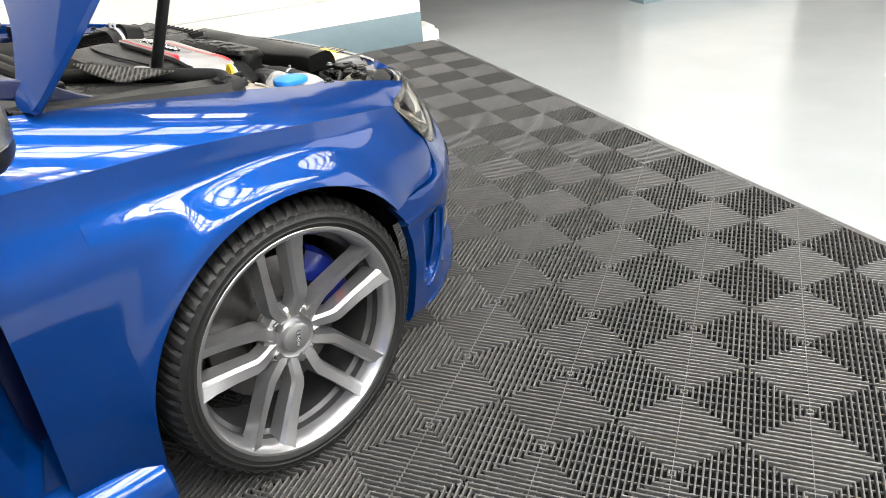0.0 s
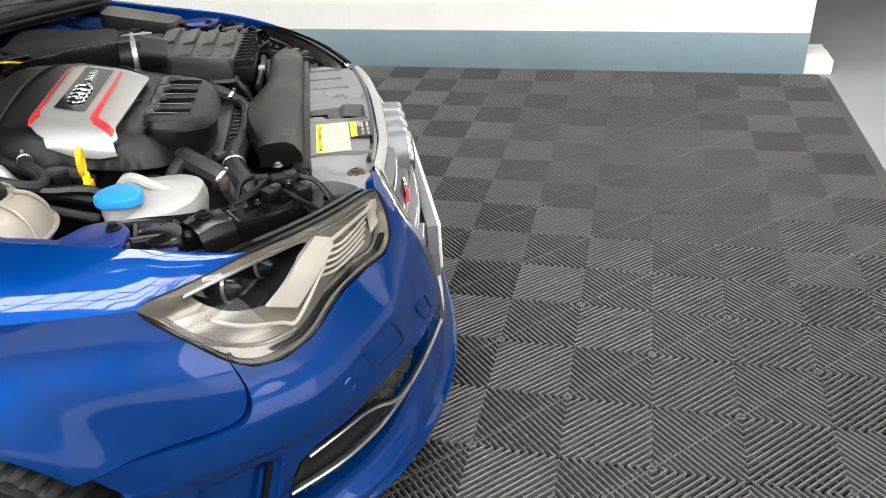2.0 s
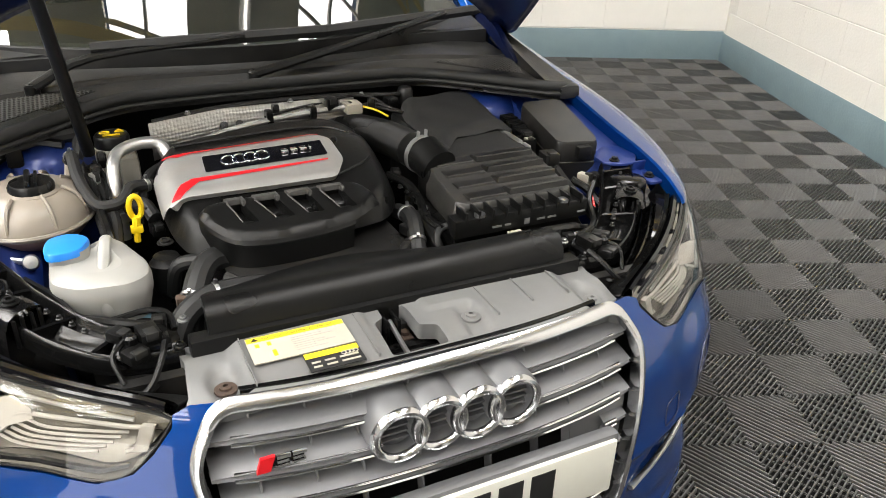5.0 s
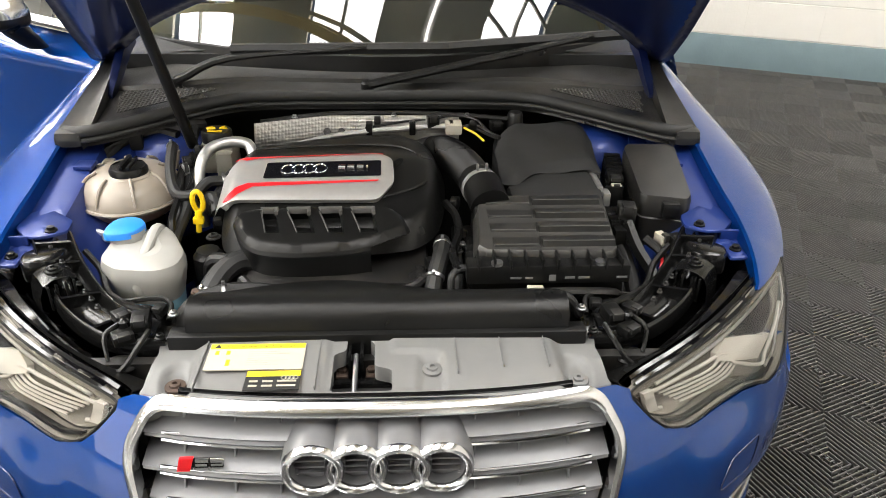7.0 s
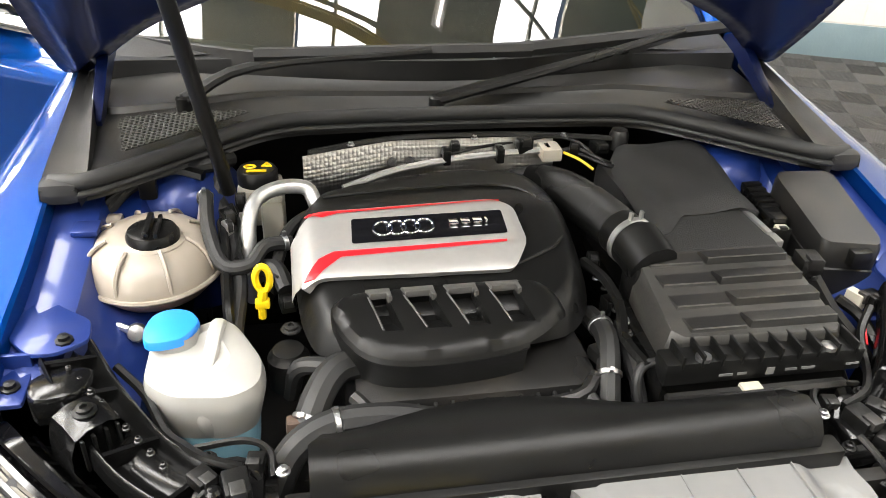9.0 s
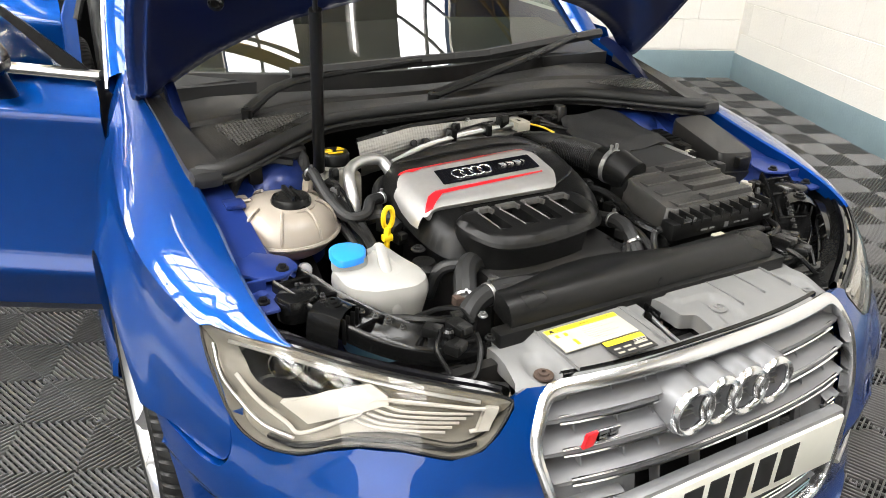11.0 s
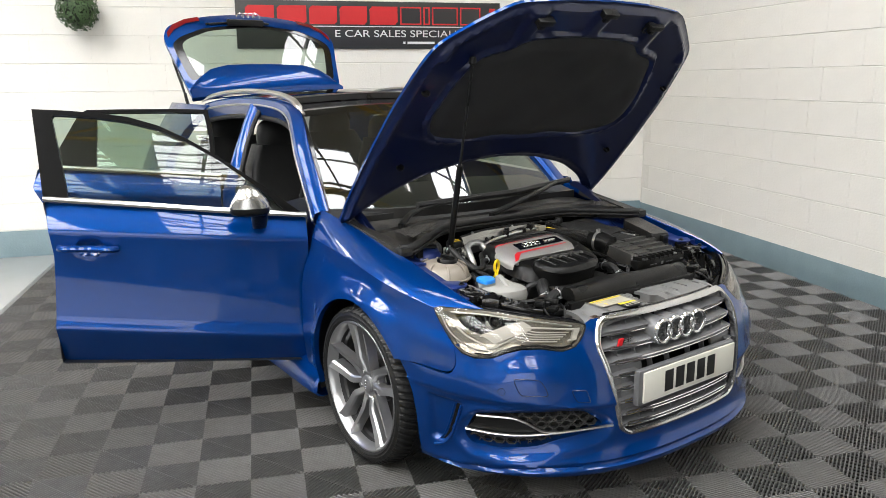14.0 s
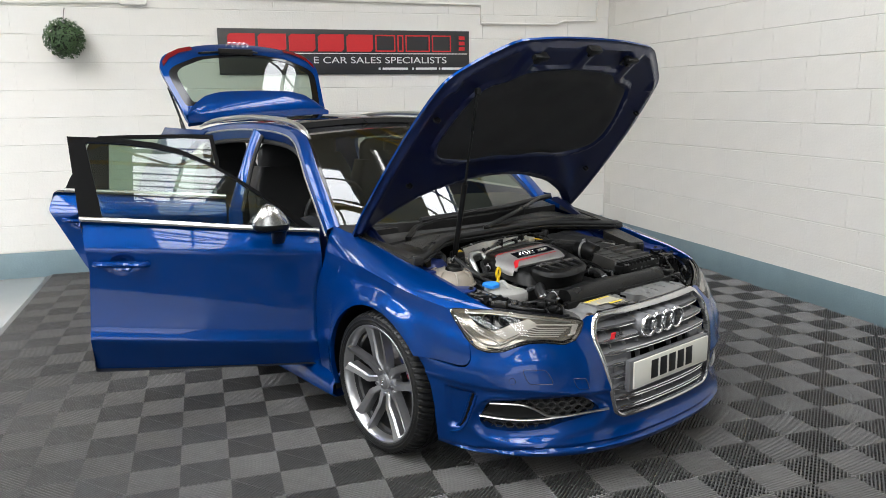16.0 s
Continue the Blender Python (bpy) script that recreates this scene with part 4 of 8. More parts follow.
BOWL = curve2([(-57, 0.697), (-55.2, 0.662), (-51.5, 0.642), (-48.5, 0.638), (-43.5, 0.662), (-39.5, 0.677), (-43.5, 0.690), (-49.5, 0.700), (-53.5, 0.704)], 3, True)
for sg in (-1, 1):
    fl = (lambda g_: g_ if sg < 0 else g_.mirrored())
    outer = hl_poly(0.001)
    lamp = part("headlight", fl(patch(hl_poly(0.0), [], (2.0, 0.015), lambda s, z: skin(s, 0.625 + (z - 0.625) * 0.45, -0.085), 0)), BLACK, car, "clear headlight with cream and silver inside")
    rim = [skin(s, z, -0.002) for s, z in hl_poly(0.0)]
    side = range(26, len(rim) + 1)
    gg = Geo()
    gg.grid([[rim[i % len(rim)] for i in side], [skin(*hl_poly(0.0)[i % len(rim)], -0.032) for i in side]])
    part("housing", fl(gg), LAMPIN, lamp)
    gg = Geo()
    gg.grid([[skin(*q, -0.032) for q in hl_poly(0.0) + hl_poly(0.0)[:1]], [skin(q[0], 0.625 + (q[1] - 0.625) * 0.45, -0.085) for q in hl_poly(0.0) + hl_poly(0.0)[:1]]])
    part("back_housing", fl(gg), BLACK, lamp)
    gg = Geo()
    gg.tube(rim + [rim[0]], 0.0026, 6, 0, caps=False)
    part("seal", fl(gg), BLACK, lamp)
    part("lens", fl(patch(outer, [], (1.4, 0.010), lambda s, z: skin(s, z, 0.001), 0)), LENS, lamp, "clear plastic lens").visible_shadow = False

    def tray(s, z, d=0.0):
        t = max(0.0, min(1.0, (s + 50) / 20))
        top = lerp([(-62.7, 0.716), (-48, 0.717), (-39.5, 0.704), (-32, 0.690), (-25.5, 0.676), (-22.5, 0.664)], s)
        near = max(0.15, min(1.0, (top - z) / 0.04))
        return skin(s, z, (-0.022 - 0.010 * t - 0.004 * math.sin((z - 0.59) * 75)) * near + d * min(1, near + 0.1))
    part("reflector", fl(patch(hl_poly(0.002), [BOWL], (1.2, 0.009), tray, 0.014, (0.4, 0.9, 0))), LAMPIN, lamp, "cream silver reflector")
    part("lamp_bowl", fl(patch(BOWL, [], (1.5, 0.01), lambda s, z: skin(s, z, -0.066), 0)), GLOSSB, lamp, "dark projector bowl")
    lip = [tray(s, z, 0.001) for s, z in BOWL]
    deep = [skin(s, z, -0.066) for s, z in BOWL]
    gg = Geo()
    gg.grid([lip + [lip[0]], deep + [deep[0]]])
    part("bowl_wall", fl(gg), GLOSSB, lamp)
    low = [(-52.8, 0.577), (-49, 0.573), (-46.5, 0.580), (-42.2, 0.600), (-36.0, 0.604), (-29.7, 0.594), (-26.8, 0.602), (-26.7, 0.607), (-29.7, 0.600), (-36.0, 0.610), (-42.2, 0.606), (-47.0, 0.586), (-49.5, 0.579), (-52.8, 0.582)]
    part("lower_bezel", fl(patch(low, [], (1.2, 0.008), lambda s, z: skin(s, z, -0.010), 0.01, (0.4, 0.9, 0))), GLOSSB, lamp, "dark lower bezel")
    blade = [(-50.3, 0.640), (-47.0, 0.612), (-41.5, 0.636), (-36.3, 0.656), (-36.3, 0.668), (-38.2, 0.684), (-40.0, 0.678), (-44.0, 0.666)]
    part("light_blade", fl(patch(blade, [], (1.2, 0.008), lambda s, z: tray(s, z, 0.013), 0.012, (0.4, 0.9, 0))), LAMPW, lamp, "white slanted light blade")
    for nm, line, r_, m_ in (("light_guide", [(-57, 0.66), (-54, 0.63), (-50, 0.606), (-48, 0.596), (-42, 0.627), (-40, 0.639), (-38, 0.659), (-34, 0.659), (-27, 0.651), (-24.2, 0.647), (-25.6, 0.618), (-27.5, 0.612)], 0.0035, LAMPW), ("outer_line", [(-61.2, 0.69), (-59.5, 0.65), (-57.3, 0.618), (-53.5, 0.594), (-49, 0.588)], 0.0025, SATIN), ("top_line", [(-58, 0.704), (-48.4, 0.702), (-39.5, 0.689), (-31.9, 0.675), (-25.6, 0.661)], 0.003, SATIN)):
        gg = Geo()
        gg.tube([tray(a, b, 0.010) for a, b in line], r_, 8, 4)
        part(nm, fl(gg), m_, lamp)
    for k in range(5):
        gg = Geo()
        gg.tube([tray(-41.0 + 0.9 * k, 0.626 + 0.0068 * k, 0.008), tray(-38.5 + 0.9 * k, 0.6195 + 0.0068 * k, 0.012), tray(-34 + 0.9 * k, 0.6155 + 0.0068 * k, 0.012), tray(-30.3 + 0.9 * k, 0.612 + 0.0068 * k, 0.010)], 0.0024, 6, 3)
        part("fin", fl(gg), LAMPW, lamp)
    gg = patch([(-23.6, 0.654), (-25.2, 0.615), (-26.6, 0.615), (-25.0, 0.655)], [], (1, 0.01), lambda s, z: tray(s, z, 0.016), 0.012, (0.4, 0.9, 0))
    part("end_reflector", fl(gg), LAMPW, lamp)
    for ss, zz, rr in ((-52, 0.668, 0.022), (-46.5, 0.672, 0.018)):
        gg = Geo()
        c = skin(ss, zz, -0.060)
        nn = Vector((-0.35, -0.93, 0.05)).normalized()
        gg.lathe([(rr * 1.25, 0.0), (rr * 1.2, 0.018), (rr, 0.016), (rr * 0.9, 0.018), (rr * 0.5, 0.030), (0.0005, 0.034)], 18, Matrix.Translation(c) @ nn.to_track_quat("Z", "Y").to_matrix().to_4x4())
        part("projector", fl(gg), GLOSSB, lamp)
        gg = Geo()
        gg.lathe([(rr * 1.25, 0.010), (rr * 1.34, 0.012), (rr * 1.25, 0.016)], 22, Matrix.Translation(c) @ nn.to_track_quat("Z", "Y").to_matrix().to_4x4())
        part("bright_ring", fl(gg), SATIN, lamp)

# ---- sills, side frame, roof and pillars
for sg in (-1, 1):
    gg = Geo()
    rows = []
    for y, dx in ((0.352, 0.0), (0.36, 0.012), (0.45, 0.012), (0.8, 0.004), (1.6, 0.004), (2.15, 0.006), (2.29, 0.010)):
        rows.append([(sg * (x + dx), y, z) for x, z in ((0.70, 0.14), (0.86, 0.145), (0.885, 0.165), (0.880, 0.205), (0.845, 0.245), (0.80, 0.27), (0.78, 0.36), (0.70, 0.37))])
    gg.grid(rows, flip=sg > 0)
    part("sill", gg, PAINT, car)

# ---- wheels
TR, RR = 0.318, 0.252


def wheel_parts():
    """One wheel about its own centre, axle along x, outer face towards -x."""
    rot = Matrix.Rotation(radians(-90), 4, "Y")       # z of the lathe becomes -x
    tyre = Geo()
    prof = [(0.246, -0.105), (0.262, -0.116), (0.285, -0.120), (0.302, -0.112), (0.312, -0.098), (0.317, -0.07), (0.318, -0.045), (0.310, -0.043), (0.310, -0.035), (0.318, -0.033), (0.318, -0.004), (0.310, -0.002), (0.310, 0.006), (0.318, 0.008), (0.318, 0.035), (0.310, 0.037), (0.310, 0.045), (0.318, 0.047), (0.317, 0.07), (0.312, 0.098), (0.304, 0.111), (0.298, 0.116), (0.296, 0.1155), (0.285, 0.1195), (0.283, 0.121), (0.280, 0.121), (0.278, 0.1195), (0.272, 0.1195), (0.270, 0.121), (0.262, 0.117), (0.256, 0.112), (0.250, 0.100), (0.244, 0.098)]
    n = 432
    rows = []
    for r, h in prof:
        row = []
        for k in range(n):
            a = 2 * math.pi * k / n
            cut = (0.007 if 0.046 < abs(h) < 0.105 else 0.004) if (k % 6 in (0, 1) and r > 0.295 and 0.046 < abs(h) < 0.118) else 0
            rr = r - cut
            row.append(rot @ Vector((rr * math.cos(a + 1.1 * abs(h)), rr * math.sin(a + 1.1 * abs(h)), h)))
        rows.append(row)
    tyre.grid(rows, wrap=True)
    rim = Geo()
    rim.lathe([(0.262, 0.108), (0.2635, 0.113), (0.259, 0.1165), (0.2535, 0.116), (0.246, 0.108), (0.241, 0.088), (0.238, 0.076)], 64, rot)
    barrel = Geo()
    barrel.lathe([(0.238, 0.076), (0.236, 0.060), (0.226, 0.052), (0.226, -0.02), (0.238, -0.09), (0.247, -0.105)], 64, rot)
    # five pairs of arms
    arms = []
    for k in range(5):
        a0 = radians(72 * k + 90)
        for sg in (-1, 1):
            rows = []
            for r, off, w, top, dep in ((0.040, 0.008, 0.013, 0.070, 0.030), (0.062, 0.0165, 0.0145, 0.078, 0.036), (0.088, 0.0300, 0.0150, 0.085, 0.038), (0.104, 0.0355, 0.0140, 0.088, 0.038), (0.160, 0.0375, 0.0130, 0.093, 0.040), (0.212, 0.0395, 0.0135, 0.101, 0.042), (0.240, 0.0410, 0.0155, 0.107, 0.046), (0.250, 0.0420, 0.0175, 0.110, 0.052)):
                c = Vector((r, sg * off))
                ring = []
                for dw, dh in ((-1.30 + 0.1 * sg, -dep), (-1.0, -0.007), (-0.80 + 0.25 * sg, 0.0), (0.80 + 0.25 * sg, 0.0), (1.0, -0.007), (1.30 + 0.1 * sg, -dep)):
                    p = Vector((c.x, c.y + dw * w))
                    tilt = 0.006 * (dw * sg) * max(0, r - 0.06) / 0.17
                    q = Vector((p.x * math.cos(a0) - p.y * math.sin(a0), p.x * math.sin(a0) + p.y * math.cos(a0), top + dh + tilt))
                    ring.append(rot @ q)
                rows.append(ring)
            arm = Geo()
            arm.grid(rows)
            arms.append(arm)
    hub = Geo()
    hub.lathe([(0.076, 0.03), (0.073, 0.062), (0.062, 0.071), (0.048, 0.074), (0.040, 0.070), (0.0005, 0.070)], 40, rot)
    cap = Geo()
    cap.lathe([(0.0345, 0.070), (0.0335, 0.0795), (0.029, 0.082), (0.0005, 0.083)], 32, rot)
    caprings = Geo()
    for j in range(4):
        cx = -0.0135 + 0.009 * j
        caprings.tube([rot @ Vector((cx + 0.006 * math.cos(t), 0.006 * math.sin(t), 0.0835)) for t in [2 * math.pi * q / 16 for q in range(17)]], 0.0011, 5, 0, caps=False)
    bolts = []
    for k in range(5):
        a = radians(72 * k + 54)
        gb = Geo()
        m = Matrix.Translation((0.056 * math.cos(a), 0.056 * math.sin(a), 0.06))
        gb.lathe([(0.0125, 0), (0.0125, 0.012), (0.0105, 0.012), (0.0095, 0.019), (0.0005, 0.019)], 6, rot @ m)
        bolts.append(gb)
    disc = Geo()
    disc.lathe([(0.07, 0.035), (0.085, 0.035), (0.085, 0.0), (0.168, 0.0), (0.170, -0.003), (0.170, -0.022), (0.168, -0.025), (0.08, -0.025)], 56, rot)
    cal = Geo()
    rows = []
    for a in range(-38, 40, 6):
        ca, sa = math.cos(radians(a)), math.sin(radians(a))
        e = 1 - 0.25 * (abs(a) / 38) ** 4
        rows.append([rot @ Vector((r * ca, r * sa, h)) for r, h in ((0.118, 0.012), (0.122, 0.034 * e), (0.150, 0.042 * e), (0.185, 0.038 * e), (0.197, 0.02), (0.198, -0.03))])
    cal.grid(rows)
    cb = Geo()
    cb.prism([(0.142, -0.022), (0.168, -0.016), (0.168, 0.0), (0.142, -0.004)], 0.041, 0.046, "z", m=rot)
    cb2 = Geo()
    for y0 in (0.002, 0.016):
        cb2.prism([(0.144, y0), (0.166, y0 + 0.003), (0.166, y0 + 0.008), (0.144, y0 + 0.005)], 0.041, 0.046, "z", m=rot)
    return tyre, rim, barrel, arms, hub, cap, caprings, bolts, disc, cal, cb, cb2


def make_wheel(name, at, turn, calang):
    tyre, rim, barrel, arms, hub, cap, caprings, bolts, disc, cal, cb, cb2 = make_wheel.geo
    sg = -1 if at[0] < 0 else 1
    place = lambda ob, extra=0.0: setattr(ob, "matrix_local", pose(*at) @ (Matrix.Identity(4) if sg < 0 else Matrix.Rotation(math.pi, 4, "Z")) @ Matrix.Rotation(radians(turn + extra), 4, "X"))
    wob = part(name, rim, ALLOY, car, "ten-arm silver alloy wheel")
    place(wob)
    for nm, gg, mm in (("tyre", tyre, TYRE), ("centre_cap", cap, ALLOY), ("hub", hub, ALLOY), ("barrel", barrel, BARREL)):
        part(nm, gg, mm, wob)
    part("cap_rings", caprings, CHROME, wob)
    for arm in arms:
        part("spoke", arm, ALLOY, wob, smooth=22)
    for b in bolts:
        part("wheel_bolt", b, STEEL, wob)
    d = part("brake_disc", disc, DISC, car)
    place(d)
    c = part("brake_caliper", cal, CALIPER, car, "dark blue brake caliper with a red and white mark")
    place(c, calang - turn)
    part("red_mark", cb, RED, c)
    part("white_mark", cb2, SIGNW, c)


make_wheel.geo = wheel_parts()
WHX = 0.760
make_wheel("front_wheel", (-WHX, 0, HUBZ), 13.8, 64)
make_wheel("front_wheel", (WHX, 0, HUBZ), 20, -60)
make_wheel("rear_wheel", (-WHX, 2.65, HUBZ), 40, 20)
make_wheel("rear_wheel", (WHX, 2.65, HUBZ), 10, 160)

# ---- bonnet, held open
BETA = radians(48.0)
HY, HZ = 0.33, 0.92


def bon(x, u, h):
    return Vector((x, HY - u * math.cos(BETA) + h * math.sin(BETA), HZ + u * math.sin(BETA) + h * math.cos(BETA)))


BON = [(0.0, 0.268), (0.20, 0.254), (0.42, 0.195), (0.57, 0.112), (0.655, 0.035), (0.70, -0.02), (0.755, -0.022), (0.768, 0.12), (0.768, 0.36), (0.752, 0.62), (0.722, 0.80), (0.690, 0.915), (0.56, 1.025), (0.44, 1.112), (0.22, 1.135), (0.0, 1.140)]
bon_poly = rounded(BON + [(-x, u) for x, u in BON[::-1] if 0 < x], 0.05, 3)


def crown(x, u):
    return 0.055 * (1 - (x / 0.80) ** 2) * min(1, max(0, (1.30 - u) / 0.5)) - 0.02 - 0.02 * max(0, (u - 0.8) / 0.4) ** 2


bonnet = part("bonnet", patch(bon_poly, [], (0.035, 0.03), lambda x, u: bon(x, u, crown(x, u) + 0.012), 0.012, (0, -0.7, -0.7)), PAINT, car)
PADO = [(0.0, 0.418), (0.35, 0.424), (0.50, 0.462), (0.56, 0.55), (0.548, 0.66), (0.52, 0.77), (0.47, 0.865), (0.36, 0.905), (0.27, 0.955), (0.0, 0.975)]
pad_poly = curve2(PADO + [(-x, u) for x, u in PADO[::-1] if x > 0], 3, True)


def under(x, u):
    q, d = nearest((x, u), bon_poly)
    ridge = -0.028 * min(1, max(0, d - 0.012) / 0.035)
    q, d2 = nearest((x, u), pad_poly)
    if inside((x, u), pad_poly):
        ridge = -0.028 + 0.02 * min(1, d2 / 0.025)
    # long pressed hollows in the frame
    hollow = 0.0
    if d > 0.03 and not inside((x, u), pad_poly):
        hollow = 0.012 * smooth01((d2 - 0.012) / 0.012) * smooth01((d - 0.035) / 0.015)
        if u > 0.85:
            hollow *= smooth01((abs(math.sin(x * 9.5)) - 0.25) / 0.2)
    return bon(x, u, crown(x, u) + ridge + hollow)


part("inner_panel", patch(bon_poly, [], (0.014, 0.013), under, 0), NAVY, bonnet, "blue pressed inner panel, colour darkened for shade")


def padsurf(x, u):
    q, d = nearest((x, u), pad_poly)
    w = 0.004 * math.sin(x * 21 + 3 * u) * math.sin(u * 26)
    return bon(x, u, crown(x, u) - 0.016 - 0.022 * min(1, d / 0.05) + w)


part("insulation_pad", patch(pad_poly, [], (0.025, 0.025), padsurf, 0.004, (0, 0.7, 0.7)), PAD, bonnet, "black fibre insulation pad")
# latch striker, hinges, catches, rubber stops
for x, u in ((-0.30, 1.055), (0.0, 1.10), (0.30, 1.055)):
    gg = Geo()
    m = Matrix.Translation(bon(x, u, -0.035)) @ Matrix.Rotation(BETA, 4, "X")
    gg.box(-0.04, 0.04, -0.018, 0.018, -0.012, 0.012, 0.004, m)
    gg.box(-0.014, 0.014, -0.012, 0.012, -0.034, -0.01, 0.003, m)
    gg.tube([m @ Vector(p) for p in ((-0.03, 0.01, -0.01), (-0.03, 0.012, -0.038), (0.0, 0.012, -0.045), (0.03, 0.012, -0.038), (0.03, 0.01, -0.01))], 0.004, 6)
    part("catch", gg, BLACK, bonnet, "black bonnet catch")
for x, u in ((-0.60, 0.32), (0.60, 0.32), (-0.66, 0.72), (0.66, 0.72)):
    gg = Geo()
    m = Matrix.Translation(bon(x, u, crown(x, u) - 0.03)) @ Matrix.Rotation(BETA + math.pi, 4, "X")
    gg.lathe([(0.016, -0.005), (0.016, 0.004), (0.011, 0.006), (0.010, 0.003), (0.0005, 0.002)], 18, m)
    part("rubber_stop", gg, BLACK, bonnet)
for sg in (-1, 1):
    gg = Geo()
    gg.prism(curve2([(0.36, 0.955), (0.40, 0.935), (0.34, 0.915), (0.27, 0.885), (0.185, 0.850), (0.165, 0.862), (0.235, 0.898), (0.29, 0.932)], 3, True), sg * 0.662, sg * 0.684, "x", 0.003)
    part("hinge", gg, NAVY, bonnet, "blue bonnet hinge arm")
gg = Geo()
rt, rb = (-0.52, -0.27, 1.545), (-0.436, -0.012, 0.80)
mid = [rt[i] + (rb[i] - rt[i]) * 0.52 for i in range(3)]
gg.tube([rt, mid], 0.0055, 10, 0)
gg.tube([mid, [rt[i] + (rb[i] - rt[i]) * 0.535 for i in range(3)], rb], 0.0125, 12, 0)
gg.lathe([(0.0005, -0.016), (0.012, -0.012), (0.014, 0.0), (0.012, 0.012), (0.0005, 0.016)], 12, Matrix.Translation(rt))
part("gas_strut", gg, BLACK, bonnet, "black gas strut")

# ---- open side doors
def door_frame(hx, hy, ang):
    c, s = math.cos(radians(ang)), math.sin(radians(ang))
    d, n = Vector((-s, c, 0)), Vector((-c, -s, 0))
    return lambda u, z, h: Vector((hx, hy, 0)) + d * u + n * h + Vector((0, 0, z))


def door(name, D, body, win, frame_o, belt, crease, low, label, grip):
    """body, frame and window outlines in the plane of the door (distance from the hinge, height); grip is the middle of the handle's hollow."""
    def outer(u, z):
        zc = lerp(crease, u)
        zl = lerp(low, u)
        zb = lerp(belt, u)
        h = 0.0
        if z > zc:
            h = -0.055 * ((z - zc) / max(0.03, zb - zc)) ** 1.2 + 0.006
        else:
            h = 0.006 * (1 - (zc - z) / 0.05) if z > zc - 0.05 else -0.010 * math.sin(math.pi * min(1, (zc - 0.05 - z) / max(0.05, zc - 0.05 - zl)))
        if z < zl:
            h = 0.010 - 0.06 * (zl - z) / 0.13
        elif z < zl + 0.05:
            h += 0.012 * (1 - (z - zl) / 0.05)
        q = math.hypot((u - grip[0]) / 0.060, (z - grip[1]) / 0.040)
        h -= 0.020 * smooth01((1 - q) / 0.45)
        return D(u, z, h + 0.012 * math.sin(math.pi * min(1, max(0, u / 1.03))))
    sh = (low[1][1] - low[0][1]) / (low[1][0] - low[0][0])      # rows of the skin run along the lower crease
    dr = part(name, patch([(u, z - sh * u) for u, z in body], [], (0.016, 0.0115), lambda u, v: outer(u, v + sh * u), 0.02, (0, 1, 0)), PAINT, car, label)
    gg = Geo()
    bx = [(u, z) for u, z in body]
    rows = [[D(u, z, h) for u, z in bx] + [D(bx[0][0], bx[0][1], h)] for h in (-0.012, -0.12, -0.125)]
    gg.grid(rows)
    k = len(gg.v)
    gg.v += [tuple(D(u, z, -0.126)) for u, z in bx]
    gg.f.append(tuple(range(k, k + len(bx))))
    part("inner_trim", gg, LEATHER, dr, "black inner door trim")
    part("window_frame", patch(frame_o, [win], (0.02, 0.012), lambda u, z: D(u, z, -0.045 - 0.32 * max(0, z - lerp(belt, u))), 0.03, (0, 1, 0)), FRAMEB, dr, "black window frame")
    part("pane", patch(win, [], (0.05, 0.03), lambda u, z: D(u, z, -0.055 - 0.33 * max(0, z - lerp(belt, u)) + 0.010 * math.sin(math.pi * min(1, max(0, (z - lerp(belt, u)) / 0.36)))), 0), GLASS, dr, "green tinted window glass").visible_shadow = False
    us = [-0.004, 0.02, 0.1, 0.25, 0.4, 0.55, 0.7, 0.85, max(p[0] for p in frame_o if abs(p[1] - lerp(belt, p[0])) < 0.06)]
    us = sorted(u for u in us if u <= us[-1])
    gg = Geo()
    rows = []
    for u in us:
        zb = lerp(belt, u)
        rows.append([D(u, zb - 0.008, -0.046), D(u, zb - 0.007, -0.032), D(u, zb + 0.002, -0.029), D(u, zb + 0.011, -0.035), D(u, zb + 0.013, -0.055)])
    gg.grid(rows)
    part("belt_trim", gg, SATIN, dr, "satin silver waist trim")
    return dr, outer


DF = door_frame(-0.81, 0.53, 69.3)
bf = [(0.0, 0.905), (0.32, 0.938), (0.728, 0.989), (1.036, 1.026)]
cf = [(0.0, 0.805), (1.03, 0.90)]
lf = [(0.0, 0.362), (1.03, 0.492)]
body = rounded([(0.0, 0.245), (1.03, 0.337), (1.035, 0.50), (1.012, 0.80), (1.032, 1.021), (0.728, 0.985), (0.32, 0.934), (0.0, 0.901), (-0.005, 0.6)], 0.012, 2)
frame_o = [(0.005, 0.904), (0.024, 0.922), (0.16, 1.028), (0.233, 1.080), (0.353, 1.168), (0.471, 1.243), (0.588, 1.303), (0.703, 1.340), (0.818, 1.358), (0.931, 1.370), (1.064, 1.379), (1.036, 1.022)]
win = [(0.085, 0.928), (0.173, 1.010), (0.233, 1.060), (0.353, 1.153), (0.471, 1.228), (0.589, 1.284), (0.705, 1.317), (0.82, 1.338), (0.932, 1.350), (0.985, 1.353), (0.992, 1.343), (0.943, 1.022), (0.728, 0.994), (0.32, 0.943)]
dr, outerf = door("front_door", DF, body, win, frame_o, bf, cf, lf, "blue front door standing open", (0.875, 0.826))
gg = Geo()
gg.tube([outerf(u, z) + Vector((-0.3, -0.93, 0)) * h for u, z, h in ((0.985, 0.832, 0.012), (0.96, 0.832, 0.034), (0.88, 0.826, 0.042), (0.80, 0.820, 0.034), (0.775, 0.817, 0.012))], 0.018, 10, 5, flat=0.8)
part("door_handle", gg, PAINT, dr)
